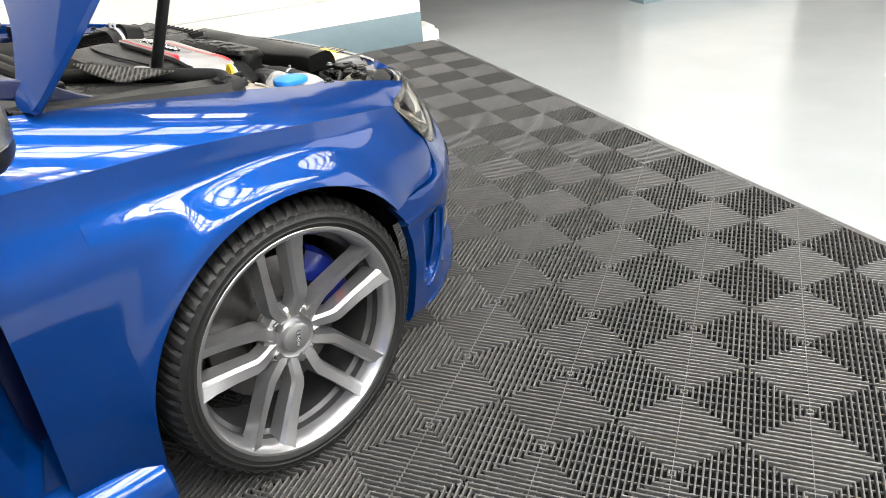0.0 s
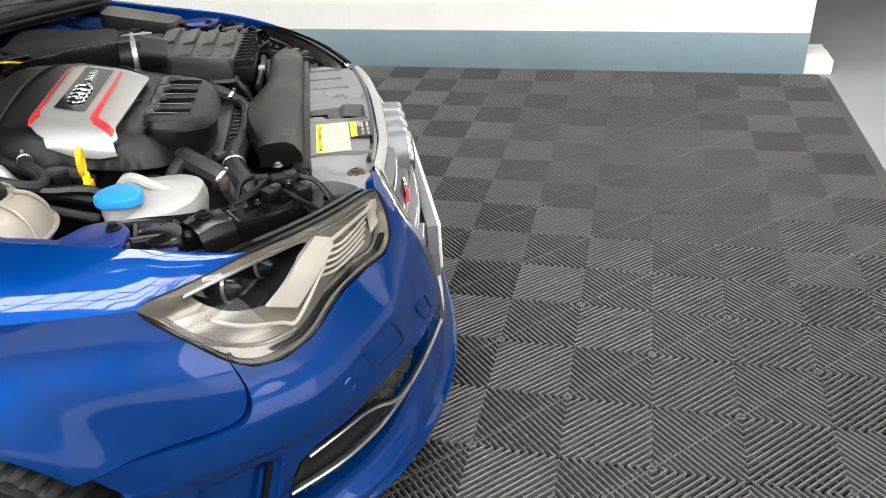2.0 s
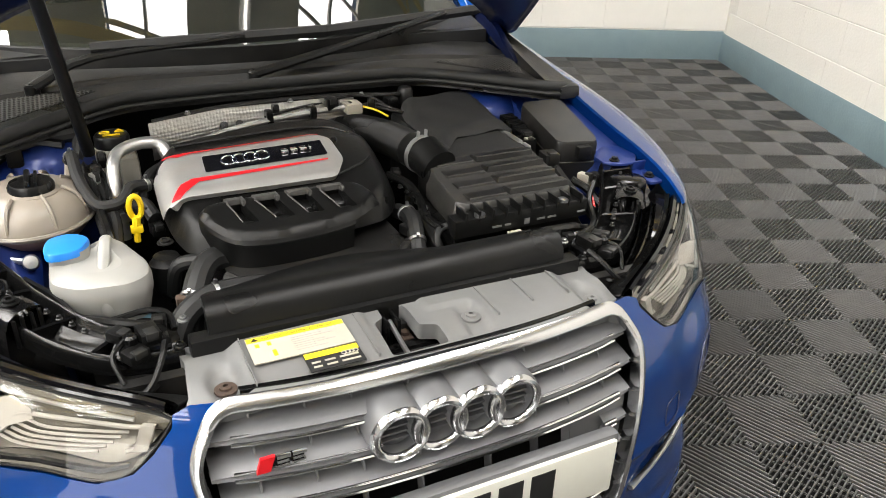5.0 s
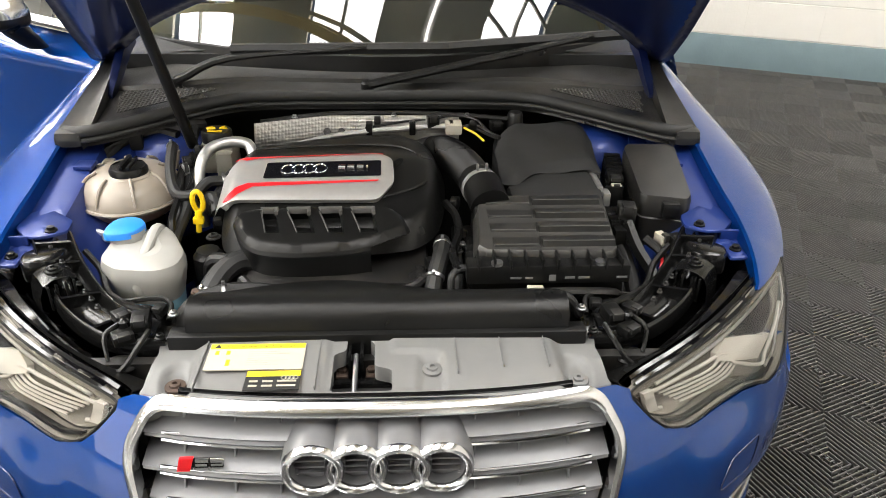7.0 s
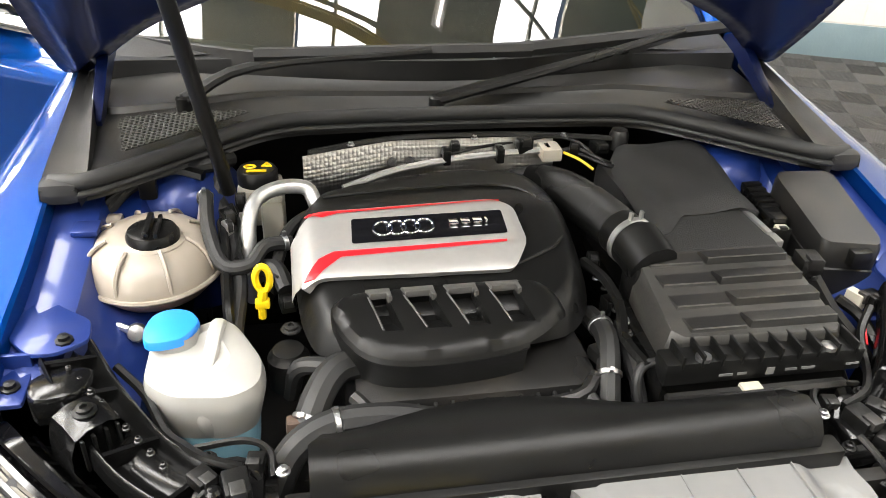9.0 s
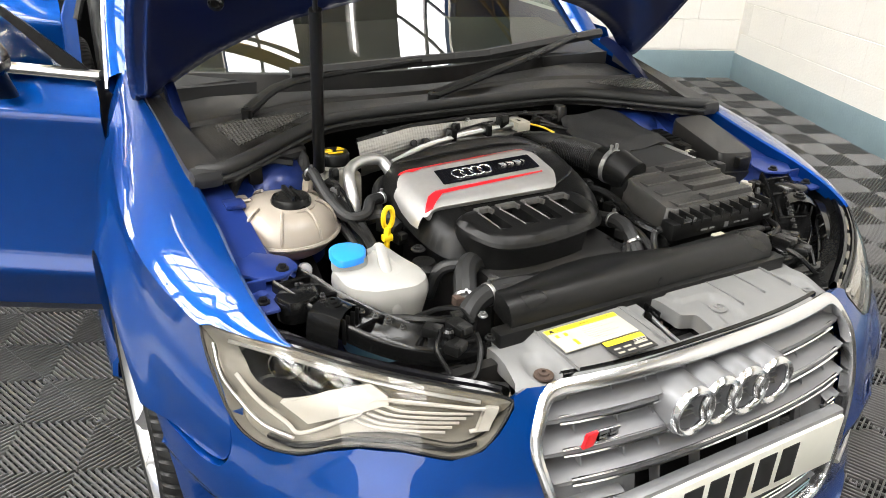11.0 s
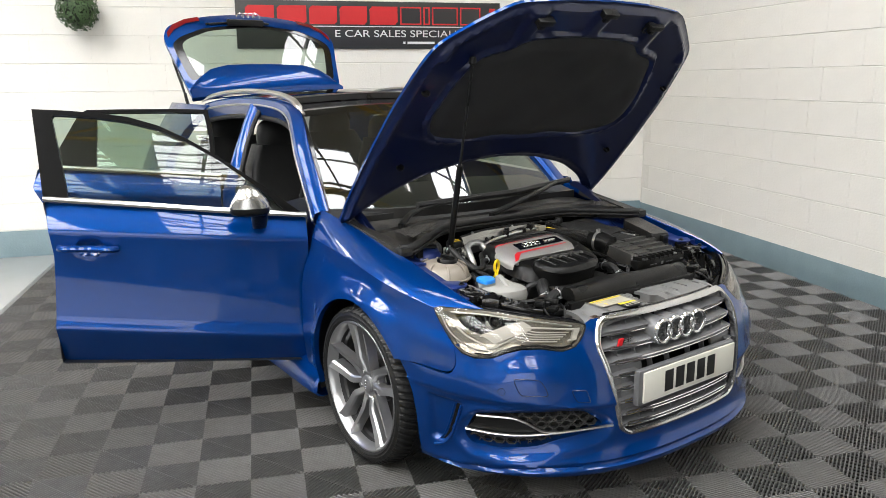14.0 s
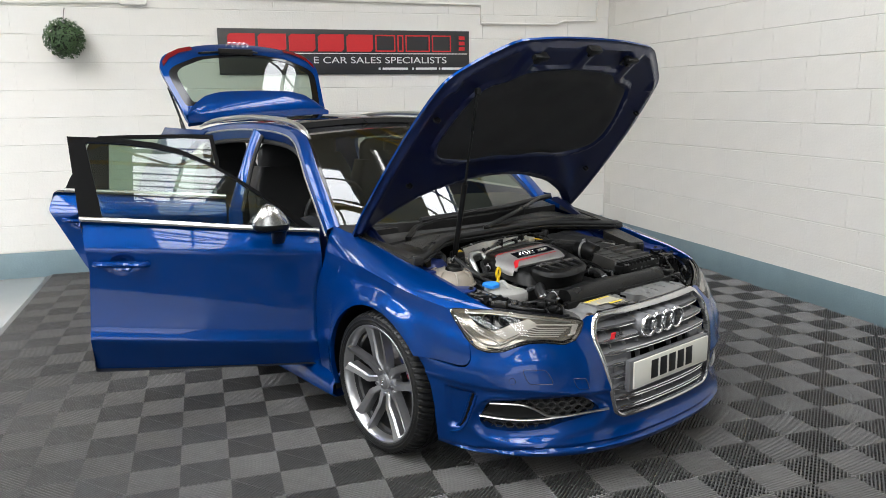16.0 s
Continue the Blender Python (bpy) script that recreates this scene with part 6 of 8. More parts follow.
def slam(x, y):
    z = 0.690 - 0.008 * ((min(y, -0.66) + 0.66) / 0.08) ** 2 + 0.002 * math.cos(x * 9)
    if abs(x) > 0.285:
        z -= 0.014 * min(1, (abs(x) - 0.285) / 0.02)
    step = lambda poly, deep: deep * min(1.0, nearest((x, y), poly)[1] / 0.004) if inside((x, y), poly) else 0.0
    z -= step(LATCH_STEP, 0.005) + step(LATCH_POCKET, 0.007)
    z -= 0.012 * min(1.0, max(0.0, (1 - math.hypot((abs(x) - 0.320) / 0.027, (y + 0.695) / 0.045)) * 2.6))
    if abs(x) > 0.345:
        z -= 0.025 * ((abs(x) - 0.345) / 0.05) * min(1, max(0, (-0.66 - y) / 0.05))
    return Vector((x, y, z))


so = [(-0.372, -0.590), (-0.20, -0.580), (0.20, -0.580), (0.372, -0.590), (0.365, -0.63), (0.372, -0.70), (0.392, -0.735), (0.380, -0.752), (0.335, -0.745), (0.28, -0.756), (0.0, -0.760), (-0.28, -0.756), (-0.335, -0.745), (-0.380, -0.752), (-0.392, -0.735), (-0.372, -0.70), (-0.365, -0.63)]
hole = [(-0.053, -0.613), (-0.021, -0.614), (-0.007, -0.632), (-0.007, -0.688), (0.022, -0.698), (0.022, -0.742), (-0.074, -0.742), (-0.073, -0.658), (-0.054, -0.648)]
slam_ob = part("cross_panel", patch(so, [rounded(hole, 0.006, 2)], (0.007, 0.006), slam, 0.03, (0, 0, -1)), GREY, car, "grey plastic front cross panel", smooth=55)
for a, b, c, d in ((-0.282, -0.098, -0.604, -0.6025), (-0.283, -0.2815, -0.745, -0.603), (-0.098, -0.0965, -0.745, -0.603), (0.125, 0.1265, -0.715, -0.605), (0.20, 0.2015, -0.70, -0.605), (0.125, 0.275, -0.607, -0.605), (0.274, 0.2755, -0.70, -0.605)):
    gg = Geo()
    gg.box(a, b, c, d, 0.686, 0.6925)
    part("ridge", gg, GREY, slam_ob)
gg = Geo()
gg.box(-0.088, 0.036, -0.750, -0.600, 0.60, 0.618)
for a, b, c, d in ((-0.088, -0.078, -0.75, -0.60), (0.026, 0.036, -0.75, -0.60), (-0.078, 0.026, -0.612, -0.60), (-0.078, 0.026, -0.755, -0.747)):
    gg.box(a, b, c, d, 0.61, 0.668, 0.002)
gg.box(-0.052, -0.046, -0.660, -0.612, 0.62, 0.682, 0.002).box(-0.032, -0.026, -0.660, -0.612, 0.62, 0.682, 0.002)
gg.box(-0.076, 0.024, -0.690, -0.672, 0.618, 0.650, 0.004).box(-0.046, -0.032, -0.742, -0.728, 0.618, 0.664, 0.003)
latch = part("bonnet_latch", gg, GLOSSP, slam_ob, "black bonnet latch in the opening")
gg = Geo()
gg.tube([(-0.039, -0.640, 0.672), (-0.039, -0.690, 0.662), (-0.039, -0.735, 0.656)], 0.0045, 8)
part("release_rod", gg, STEEL, latch, "bare metal release rod")
for x in (-0.063, -0.014):
    gg = Geo()
    gg.box(x - 0.010, x + 0.010, -0.664, -0.634, 0.630, 0.645, 0.002)
    gg.lathe([(0.008, 0.0), (0.008, 0.006), (0.0005, 0.0065)], 6, Matrix.Translation((x, -0.648, 0.645)))
    part("bolt", gg, RUST, latch, "rusty bolt and plate")
for x, y, m_, z in ((-0.320, -0.705, RUST, 0.663), (0.322, -0.707, GREY, 0.663), (0.086, -0.692, GREY, 0.678)):
    gg = Geo()
    k = 0.8
    gg.lathe([(0.021 * k, 0.0), (0.0205 * k, 0.0035), (0.012 * k, 0.0045), (0.011 * k, 0.008), (0.004, 0.009), (0.0035, 0.005), (0.0005, 0.005)], 20, Matrix.Translation((x, y, z)))
    part("bolt", gg, m_, slam_ob, "rusty bolt and washer" if m_ is RUST else "grey painted bolt")
gg = Geo()
gg.grid([[Vector((x, front_y(x, 0.681) + dy, 0.681 + dz)) for x in [-0.306 + 0.612 * k / 20 for k in range(21)]] for dy, dz in ((0.010, -0.006), (0.011, 0.0010), (0.018, 0.0018), (0.021, -0.006))], flip=True)
part("edge_seal", gg, GLOSSP, slam_ob, "black strip between the panel and the grille")
# stickers
lab = Geo()
lab.box(-0.275, -0.120, -0.702, -0.634, 0.6915, 0.6935)
lab = part("warning_label", lab, LABEL_W, slam_ob, "white and yellow warning sticker")
gg = Geo()
gg.box(-0.274, -0.121, -0.647, -0.635, 0.6925, 0.6942)
part("yellow_strip", gg, LABEL_Y, lab)
text("ACHTUNG WARNING ATTENTION", 0.0085, INK, lab, pose(-0.252, -0.6445, 0.6944), 0.0001, sx=0.86)
gg = Geo()
gg.prism([(-0.268, -0.645), (-0.262, -0.636), (-0.256, -0.645)], 0.694, 0.6945, "z")
part("triangle_mark", gg, INK, lab)
gg = Geo()
for k in range(7):
    gg.box(-0.21, -0.16 + 0.018 * math.sin(k * 2.1), -0.656 - 0.0058 * k, -0.654 - 0.0058 * k, 0.6934, 0.6938)
part("print_bar", gg, mat("grey_ink", (0.35, 0.33, 0.3), 0.6, vary=0.0), lab)
gg = Geo()
gg.box(-0.246, -0.240, -0.662, -0.653, 0.6934, 0.694).box(-0.243, -0.237, -0.692, -0.676, 0.6934, 0.694).box(-0.264, -0.258, -0.662, -0.653, 0.6934, 0.694)
part("pictogram", gg, YELLOW, lab)
lab = Geo()
lab.box(-0.205, -0.120, -0.750, -0.704, 0.6905, 0.692)
lab = part("service_label", lab, LABEL_K, slam_ob, "black sticker with a yellow strip")
gg = Geo()
gg.box(-0.204, -0.121, -0.718, -0.705, 0.6915, 0.6926)
part("yellow_strip", gg, LABEL_Y, lab)
gg = Geo()
for k, (a, b) in enumerate(((-0.198, -0.185), (-0.178, -0.162), (-0.155, -0.126))):
    for yy in (-0.732, -0.743):
        gg.box(a, b, yy, yy + 0.004, 0.6918, 0.6928)
for k in range(4):
    gg.tube([(-0.146 + 0.006 * k + 0.004 * math.cos(t), -0.7225 + 0.004 * math.sin(t), 0.6927) for t in [2 * math.pi * q / 10 for q in range(11)]], 0.0008, 4, 0)
part("print_bar", gg, LABEL_W, lab)

# ---- radiator cover and crossmember
gg = Geo()
rows = []
for k in range(25):
    x = -0.322 + 0.644 * k / 24
    bul = 0.036 * max(0, math.cos((x + 0.09) / 0.20 * math.pi / 2)) ** 1.3 if -0.29 < x < 0.11 else 0
    yb = -0.530 + bul
    e = 1 - 0.05 * (abs(x) / 0.322) ** 8
    rows.append([(x * e, yb + 0.002, 0.69), (x * e, yb, 0.727), (x * e, yb - 0.006, 0.733), (x, -0.560, 0.742), (x, -0.582, 0.742), (x, -0.597, 0.735), (x, -0.608, 0.718), (x, -0.611, 0.69)])
gg.grid(rows)
gg.f.append(tuple(range(8)))
gg.f.append(tuple(range(24 * 8 + 7, 24 * 8 - 1, -1)))
part("radiator_cover", gg, BLACK, car, "black plastic radiator cover", smooth=50.0)
gg = Geo()
gg.box(-0.352, 0.352, -0.622, -0.590, 0.65, 0.700, 0.005)
part("radiator_frame", gg, BLACK, car)

# ---- engine cover
gg = Geo()
outl = curve2([(-0.318, -0.325), (-0.33, -0.24), (-0.332, -0.12), (-0.315, -0.065), (-0.27, -0.022), (-0.125, 0.014), (-0.01, 0.018), (0.085, -0.008), (0.12, -0.06), (0.132, -0.15), (0.125, -0.25), (0.105, -0.32), (0.07, -0.365), (0.03, -0.38), (-0.05, -0.385), (-0.20, -0.385), (-0.29, -0.37)], 4, True)


def cover_z(x, y):
    return 0.826 + 0.23 * (y + 0.14) * (1.0 if y < -0.14 else 0.1) + 0.03 * (x + 0.15) - 0.022 * max(0, (x - 0.03) / 0.10) ** 2 - 0.012 * max(0, (-x - 0.28) / 0.05) ** 2


def cover(x, y):
    q, d = nearest((x, y), outl)
    r = min(1, d / 0.035)
    return Vector((x, y, cover_z(x, y) - 0.045 * (1 - r) ** 2 - 0.01))


top = patch(outl, [], (0.016, 0.014), cover, 0.09, (0, 0, -1))
ec = part("engine_cover", top, BLACK, car, "black engine cover with a silver centre panel")
sil = rounded([(-0.322, -0.295), (-0.326, -0.165), (-0.30, -0.145), (-0.01, -0.143), (0.02, -0.165), (0.024, -0.245), (-0.008, -0.30), (-0.295, -0.285)], 0.014, 3)


def silz(x, y, h=0.0):
    q, d = nearest((x, y), sil)
    return Vector((x, y, cover_z(x, y) + 0.003 + h + 0.004 * min(1, d / 0.01) - (0.10 * max(0, -0.305 - x)) - 1.2 * max(0, -0.30 - x) ** 1.5))


part("silver_panel", patch(sil, [], (0.012, 0.01), silz, 0.012, (0, 0, -1)), SILVER, ec, "satin silver centre panel")
# drop of the silver panel over the left end
gg = Geo()
rows = []
for y, dz in ((-0.284, 0.0), (-0.25, 0.0), (-0.21, 0.0), (-0.172, 0.0)):
    z = cover_z(-0.32, y)
    rows.append([(-0.322, y, z - 0.004), (-0.330, y - 0.002, z - 0.012), (-0.335, y - 0.004, z - 0.022), (-0.336, y - 0.006, z - 0.024 - 0.018 * max(0, 1 - abs(y + 0.23) / 0.06))])
gg.grid(rows)
part("silver_end", gg, SILVER, ec)
for y0, y1, tail in ((-0.238, -0.232, 1), (-0.137, -0.132, -1)):
    gg = Geo()
    if tail > 0:
        q = [(-0.302, -0.286), (-0.262, -0.252), (-0.01, -0.248), (-0.008, -0.243), (-0.272, -0.240), (-0.295, -0.252), (-0.318, -0.283)]
    else:
        q = [(-0.314, -0.150), (-0.285, -0.164), (-0.26, -0.157), (0.0, -0.153), (0.0, -0.149), (-0.27, -0.149), (-0.305, -0.1475)]
    part("red_line", patch(q, [], (0.01, 0.003), lambda x, y: silz(x, y, 0.0012), 0.0), RED, ec, "red pinstripe")
q = rounded([(-0.244, -0.227), (-0.241, -0.174), (-0.004, -0.178), (-0.004, -0.230)], 0.004, 2)
em = part("emblem_plate", patch(q, [], (0.01, 0.008), lambda x, y: silz(x, y, 0.0014), 0.0), GLOSSB, ec, "black emblem plate with bright rings")
for k in range(4):
    gg = Geo()
    cx, cy = -0.195 + 0.0215 * k, -0.201
    gg.tube([silz(cx + 0.0145 * math.cos(t), cy + 0.0145 * math.sin(t), 0.003) for t in [2 * math.pi * j / 20 for j in range(21)]], 0.0022, 6, 0, caps=False)
    part("ring", gg, CHROME, em)
gg = Geo()
for k in range(4):
    x0 = -0.092 + 0.019 * k
    a, b = silz(x0, -0.207, 0.0022), silz(x0 + 0.014 * (0.3 if k == 3 else 1), -0.193, 0.0022)
    gg.box(a.x, b.x, a.y, b.y, a.z - 0.001, b.z + 0.0015, 0.0005)
part("bright_bar", gg, CHROME, em, "bright bars in place of letters")
# front hood with four scoops
hood_o = curve2([(-0.282, -0.356), (-0.270, -0.330), (-0.235, -0.321), (-0.13, -0.317), (-0.02, -0.315), (0.031, -0.325), (0.054, -0.358), (0.036, -0.388), (-0.02, -0.430), (-0.12, -0.446), (-0.205, -0.443), (-0.252, -0.418)], 3, True)


def hood_z(x, y):
    q, d = nearest((x, y), hood_o)
    return 0.795 + 0.20 * (y + 0.32) - 0.012 * max(0, 1 - d / 0.012) ** 2 - 0.02 * max(0, (x - 0.0) / 0.055) ** 2


TOPX = ((-0.231, -0.205), (-0.181, -0.143), (-0.120, -0.082), (-0.058, -0.019))
BOTX = ((-0.216, -0.189), (-0.157, -0.123), (-0.099, -0.069), (-0.039, -0.006))
scoops = [[(a, -0.333), (b, -0.333), (d, -0.404), (c, -0.404)] for (a, b), (c, d) in zip(TOPX, BOTX)]
hood = part("front_hood", patch(hood_o, scoops, (0.010, 0.008), lambda x, y: Vector((x, y, hood_z(x, y))), 0.02, (0, 0, -1)), BLACK, ec, "black front hood with four scoops")
gg = Geo()
front = [p_ for p_ in hood_o[24:] + hood_o[:3]]
gg.grid([[(x, y, hood_z(x, y) + 0.001) for x, y in front], [(x + (x + 0.11) * 0.01, y - 0.003, hood_z(x, y) - 0.006) for x, y in front], [(x, y + 0.004, 0.745) for x, y in front], [(x * 0.97, y + 0.016, 0.69) for x, y in front]])
part("hood_front", gg, BLACK, hood)
for k, q in enumerate(scoops):
    (a, ya), (b, yb_), (d, yd), (c, yc) = q
    zt, zb = hood_z(a, -0.345), hood_z(c, -0.40)
    gg = Geo()
    gg.grid([[(a, ya, zt), (a, ya, zt - 0.026), (b, yb_, zt - 0.026), (b, yb_, zt)], [((a + c) / 2, -0.37, hood_z(a, -0.37)), ((a + c) / 2 + 0.002, -0.37, zt - 0.025), ((b + d) / 2 - 0.002, -0.37, zt - 0.025), ((b + d) / 2, -0.37, hood_z(b, -0.37))], [(c, yc, zb), (c, yc, zb - 0.004), (d, yd, zb - 0.004), (d, yd, zb)]])
    gg.f.append((0, 1, 2, 3))
    part("scoop", gg, BLACK, hood, smooth=0)
    gg = Geo()
    h = 0.006
    bar = [(a - 0.003, -0.329), (b + 0.005, -0.328), (b + 0.007, -0.350), (b + 0.001, -0.352), (b - 0.001, -0.3405), (a + 0.003, -0.342)]
    gg.prism(bar, hood_z(a, -0.34) - 0.004, hood_z(a, -0.34) + h, "z", 0.0015)
    part("rib", gg, EDGE, hood)
    gg = Geo()
    gg.tube([(a, -0.343, hood_z(a, -0.343) + 0.002), ((a + c) / 2, -0.37, hood_z(a, -0.37) + 0.001), (c, -0.402, hood_z(c, -0.40))], 0.0016, 5, 0)
    part("scoop_edge", gg, EDGE, hood)
# pressed lines on the right shoulder
gg = Geo()
gg.tube([(-0.28, -0.085, cover_z(-0.28, -0.085) - 0.005), (-0.10, -0.072, cover_z(-0.1, -0.07) - 0.006), (0.03, -0.085, cover_z(0.03, -0.085) - 0.008), (0.09, -0.13, cover_z(0.09, -0.13) - 0.012)], 0.003, 6)
gg.tube([(-0.02, -0.285, cover_z(-0.02, -0.285) - 0.009), (0.06, -0.25, cover_z(0.06, -0.25) - 0.008), (0.09, -0.22, cover_z(0.09, -0.22) - 0.008)], 0.003, 6)
part("pressed_line", gg, BLACK, ec)
# manifold and block below
gg = Geo()
gg.box(-0.26, 0.09, -0.455, -0.06, 0.45, 0.70, 0.02)
gg.tube([(-0.26, -0.44, 0.70), (-0.22, -0.475, 0.695), (-0.08, -0.485, 0.695), (0.04, -0.475, 0.695), (0.08, -0.44, 0.70)], 0.010, 8)
block = part("engine_block", gg, BLACKD, car)
for k in range(14):
    x = -0.25 + 0.024 * k
    gg = Geo()
    gg.box(x, x + 0.006, -0.475, -0.44, 0.60, 0.69, 0.002)
    part("fin", gg, BLACKD, block)

# ---- air filter box, battery, fuse box
def plane_z(x, y):
    return 0.788 + (y + 0.27) * 0.12


gg = Geo()
ab = [(0.178, -0.44), (0.190, -0.28), (0.20, -0.268), (0.44, -0.262), (0.45, -0.272), (0.44, -0.452), (0.428, -0.465), (0.192, -0.455)]
n = len(ab)
cxy = (0.315, -0.35)
rings = []
for sc, dz in ((1.05, -0.06), (1.045, -0.03), (1.0, -0.012), (0.985, -0.003), (0.965, 0.0)):
    rings.append([(cxy[0] + (x - cxy[0]) * sc, cxy[1] + (y - cxy[1]) * sc, plane_z(x, y) + dz) for x, y in ab])
gg.grid([r + [r[0]] for r in rings])
k = len(gg.v)
gg.v += rings[-1]
gg.f.append(tuple(range(k, k + n)))
abx = part("air_filter_box", gg, DUSTYB, car, "dusty black ribbed air filter box")
for i in range(4):
    for x0, x1, h in ((0.205 + 0.001 * i, 0.296, 0.004), (0.298, 0.438, 0.011)):
        gg = Geo()
        y0 = -0.276 - 0.047 * i
        vs = []
        for (x, y, hh) in ((x0, y0, h * 0.4), (x1, y0, h * 0.4), (x1 - 0.004, y0 - 0.026, h), (x0 + 0.002, y0 - 0.026, h)):
            vs.append((x, y, plane_z(x, y) + hh))
        lo = [(x - 0.002 * (1 if j in (0, 3) else -1), y + 0.003 * (1 if j < 2 else -1), plane_z(x, y) - 0.002) for j, (x, y, z) in enumerate(vs)]
        gg.add(vs + lo, [(3, 2, 1, 0), (0, 1, 5, 4), (1, 2, 6, 5), (2, 3, 7, 6), (3, 0, 4, 7)])
        rb_ = part("rib", gg, BLACKD, abx, smooth=0)
        gg = Geo()
        gg.tube([vs[3], vs[2]], 0.0011, 5, 0)
        part("rib_edge", gg, EDGE, rb_)
gg = Geo()
gg.box(0.155, 0.455, -0.492, -0.455, 0.715, 0.752, 0.003)
for i in range(10):
    x = 0.175 + 0.029 * i
    gg.box(x, x + 0.004, -0.494, -0.452, 0.745, 0.766, 0.001)
gg.box(0.16, 0.45, -0.48, -0.26, 0.50, 0.72, 0.01)
part("lower_box", gg, BLACK, abx)
for x in (0.21, 0.40):
    gg = Geo()
    gg.lathe([(0.011, 0), (0.011, 0.006), (0.0005, 0.007)], 10, Matrix.Translation((x, -0.484, 0.752)))
    part("screw", gg, STEEL, abx)
for x, w, h in ((0.306, 0.012, 0.012), (0.235, 0.02, 0.004), (0.262, 0.014, 0.004), (0.335, 0.018, 0.004), (0.36, 0.02, 0.004), (0.43, 0.02, 0.004)):
    gg = Geo()
    gg.box(x, x + w, -0.4935, -0.4925, 0.728 - h / 2, 0.728 + h / 2)
    part("print_mark", gg, GREY, abx)
gg = Geo()
pts = [(0.085, 0.055, 0.745), (0.112, 0.035, 0.762), (0.145, -0.01, 0.778), (0.176, -0.11, 0.789), (0.203, -0.228, 0.788), (0.213, -0.285, 0.778)]
cp = curve(pts, 48)
rad = [0.0375 + (0.0013 * (1 if i % 2 else -1) if 55 < i < 178 else 0.0015) for i in range(len(cp))]
gg.tube(cp, rad, 22, 0)
part("intake_hose", gg, BLACK, car, "finely ribbed black intake hose")
gg = Geo()
c, t = Vector((0.203, -0.228, 0.789)), Vector((0.025, -0.11, -0.006)).normalized()
m = Matrix.Translation(c) @ t.to_track_quat("Z", "Y").to_matrix().to_4x4()
gg.lathe([(0.0395, -0.006), (0.0415, -0.005), (0.0415, 0.005), (0.0395, 0.006)], 28, m)
gg.box(-0.012, -0.008, 0.040, 0.054, -0.004, 0.004, 0.001, m).box(0.008, 0.012, 0.040, 0.054, -0.004, 0.004, 0.001, m)
part("hose_clip", gg, ALUM, car, "spring hose clip")
gg = Geo()
gg.tube([(0.205, -0.240, 0.797), (0.216, -0.295, 0.780)], 0.040, 20, 0)
gg.box(0.180, 0.265, -0.31, -0.255, 0.70, 0.785, 0.015)
part("filter_neck", gg, BLACK, car)

bz = lambda x, y: 0.805 + 0.05 * (y - 0.05)
gg = Geo()
FAB = mat("black_fabric", (0.010, 0.010, 0.010), 0.7, vary=0.25, scale=60, bump=0.4, bscale=500)
back_o = rounded([(0.250, -0.20), (0.252, -0.04), (0.272, 0.05), (0.312, 0.115), (0.475, 0.12), (0.492, 0.08), (0.472, -0.165), (0.45, -0.140), (0.33, -0.152), (0.285, -0.205)], 0.014, 3)


def jacket(x, y):
    q, d = nearest((x, y), back_o)
    return Vector((x, y, bz(x, y) + 0.008 - 0.016 * max(0, 1 - d / 0.03) ** 2 + 0.003 * math.sin(x * 40 + y * 27)))


batt = part("battery_cover", patch(back_o, [], (0.016, 0.016), jacket, 0.05, (0, 0, -1)), FAB, car, "soft black battery jacket")
gg.box(0.262, 0.462, -0.258, 0.10, 0.60, 0.783, 0.02)
part("battery_case", gg, FAB, batt)
gg = Geo()
gg.box(0.300, 0.318, -0.268, -0.258, 0.73, 0.785, 0.003)
part("strap", gg, FAB, batt)
gg = Geo()
fz = lambda x, y: 0.803 + 0.22 * (y + 0.18)
fo = rounded([(0.532, -0.255), (0.534, -0.09), (0.545, -0.075), (0.64, -0.078), (0.652, -0.09), (0.640, -0.265), (0.628, -0.28), (0.542, -0.265)], 0.012, 3)
n = len(fo)
cx, cy = 0.588, -0.155
rings = [[(cx + (x - cx) * sc, cy + (y - cy) * sc, fz(x, y) + dz) for x, y in fo] for sc, dz in ((1.02, -0.16), (1.02, -0.05), (0.99, -0.048), (1.0, -0.012), (0.96, 0.0))]
gg.grid([r + [r[0]] for r in rings])
k = len(gg.v)
gg.v += rings[-1]
gg.f.append(tuple(range(k, k + n)))
fb_ = part("fuse_box", gg, BLACKD, car, "black fuse box with a smooth lid")
gg = Geo()
gg.box(0.575, 0.61, -0.288, -0.268, 0.745, 0.775, 0.004)
part("lid_clip", gg, BLACK, fb_)
for i in range(6):
    gg = Geo()
    gg.box(0.475 + 0.006 * i, 0.515 + 0.006 * i, -0.20 + 0.03 * i, -0.19 + 0.03 * i, 0.72, 0.775, 0.003)
    part("connector", gg, BLACK, fb_)
gg = Geo()
gg.box(0.465, 0.50, -0.30, -0.23, 0.68, 0.745, 0.006).box(0.47, 0.495, -0.325, -0.30, 0.70, 0.735, 0.004)
part("connector_bank", gg, BLACK, fb_)
gg = Geo()
gg.box(0.462, 0.478, -0.235, -0.205, 0.745, 0.775, 0.003).box(0.452, 0.464, -0.22, -0.10, 0.70, 0.785, 0.004)
part("terminal", gg, ALUM, fb_, "bare metal terminal")
gg = Geo()
gg.tube([(0.565, -0.345, 0.70), (0.556, -0.375, 0.695), (0.545, -0.404, 0.68)], 0.0035, 6)
part("red_cable", gg, RED, fb_)
gg = Geo()
gg.tube([(0.48, -0.29, 0.70), (0.495, -0.34, 0.68), (0.50, -0.40, 0.64), (0.50, -0.46, 0.60)], 0.017, 10)
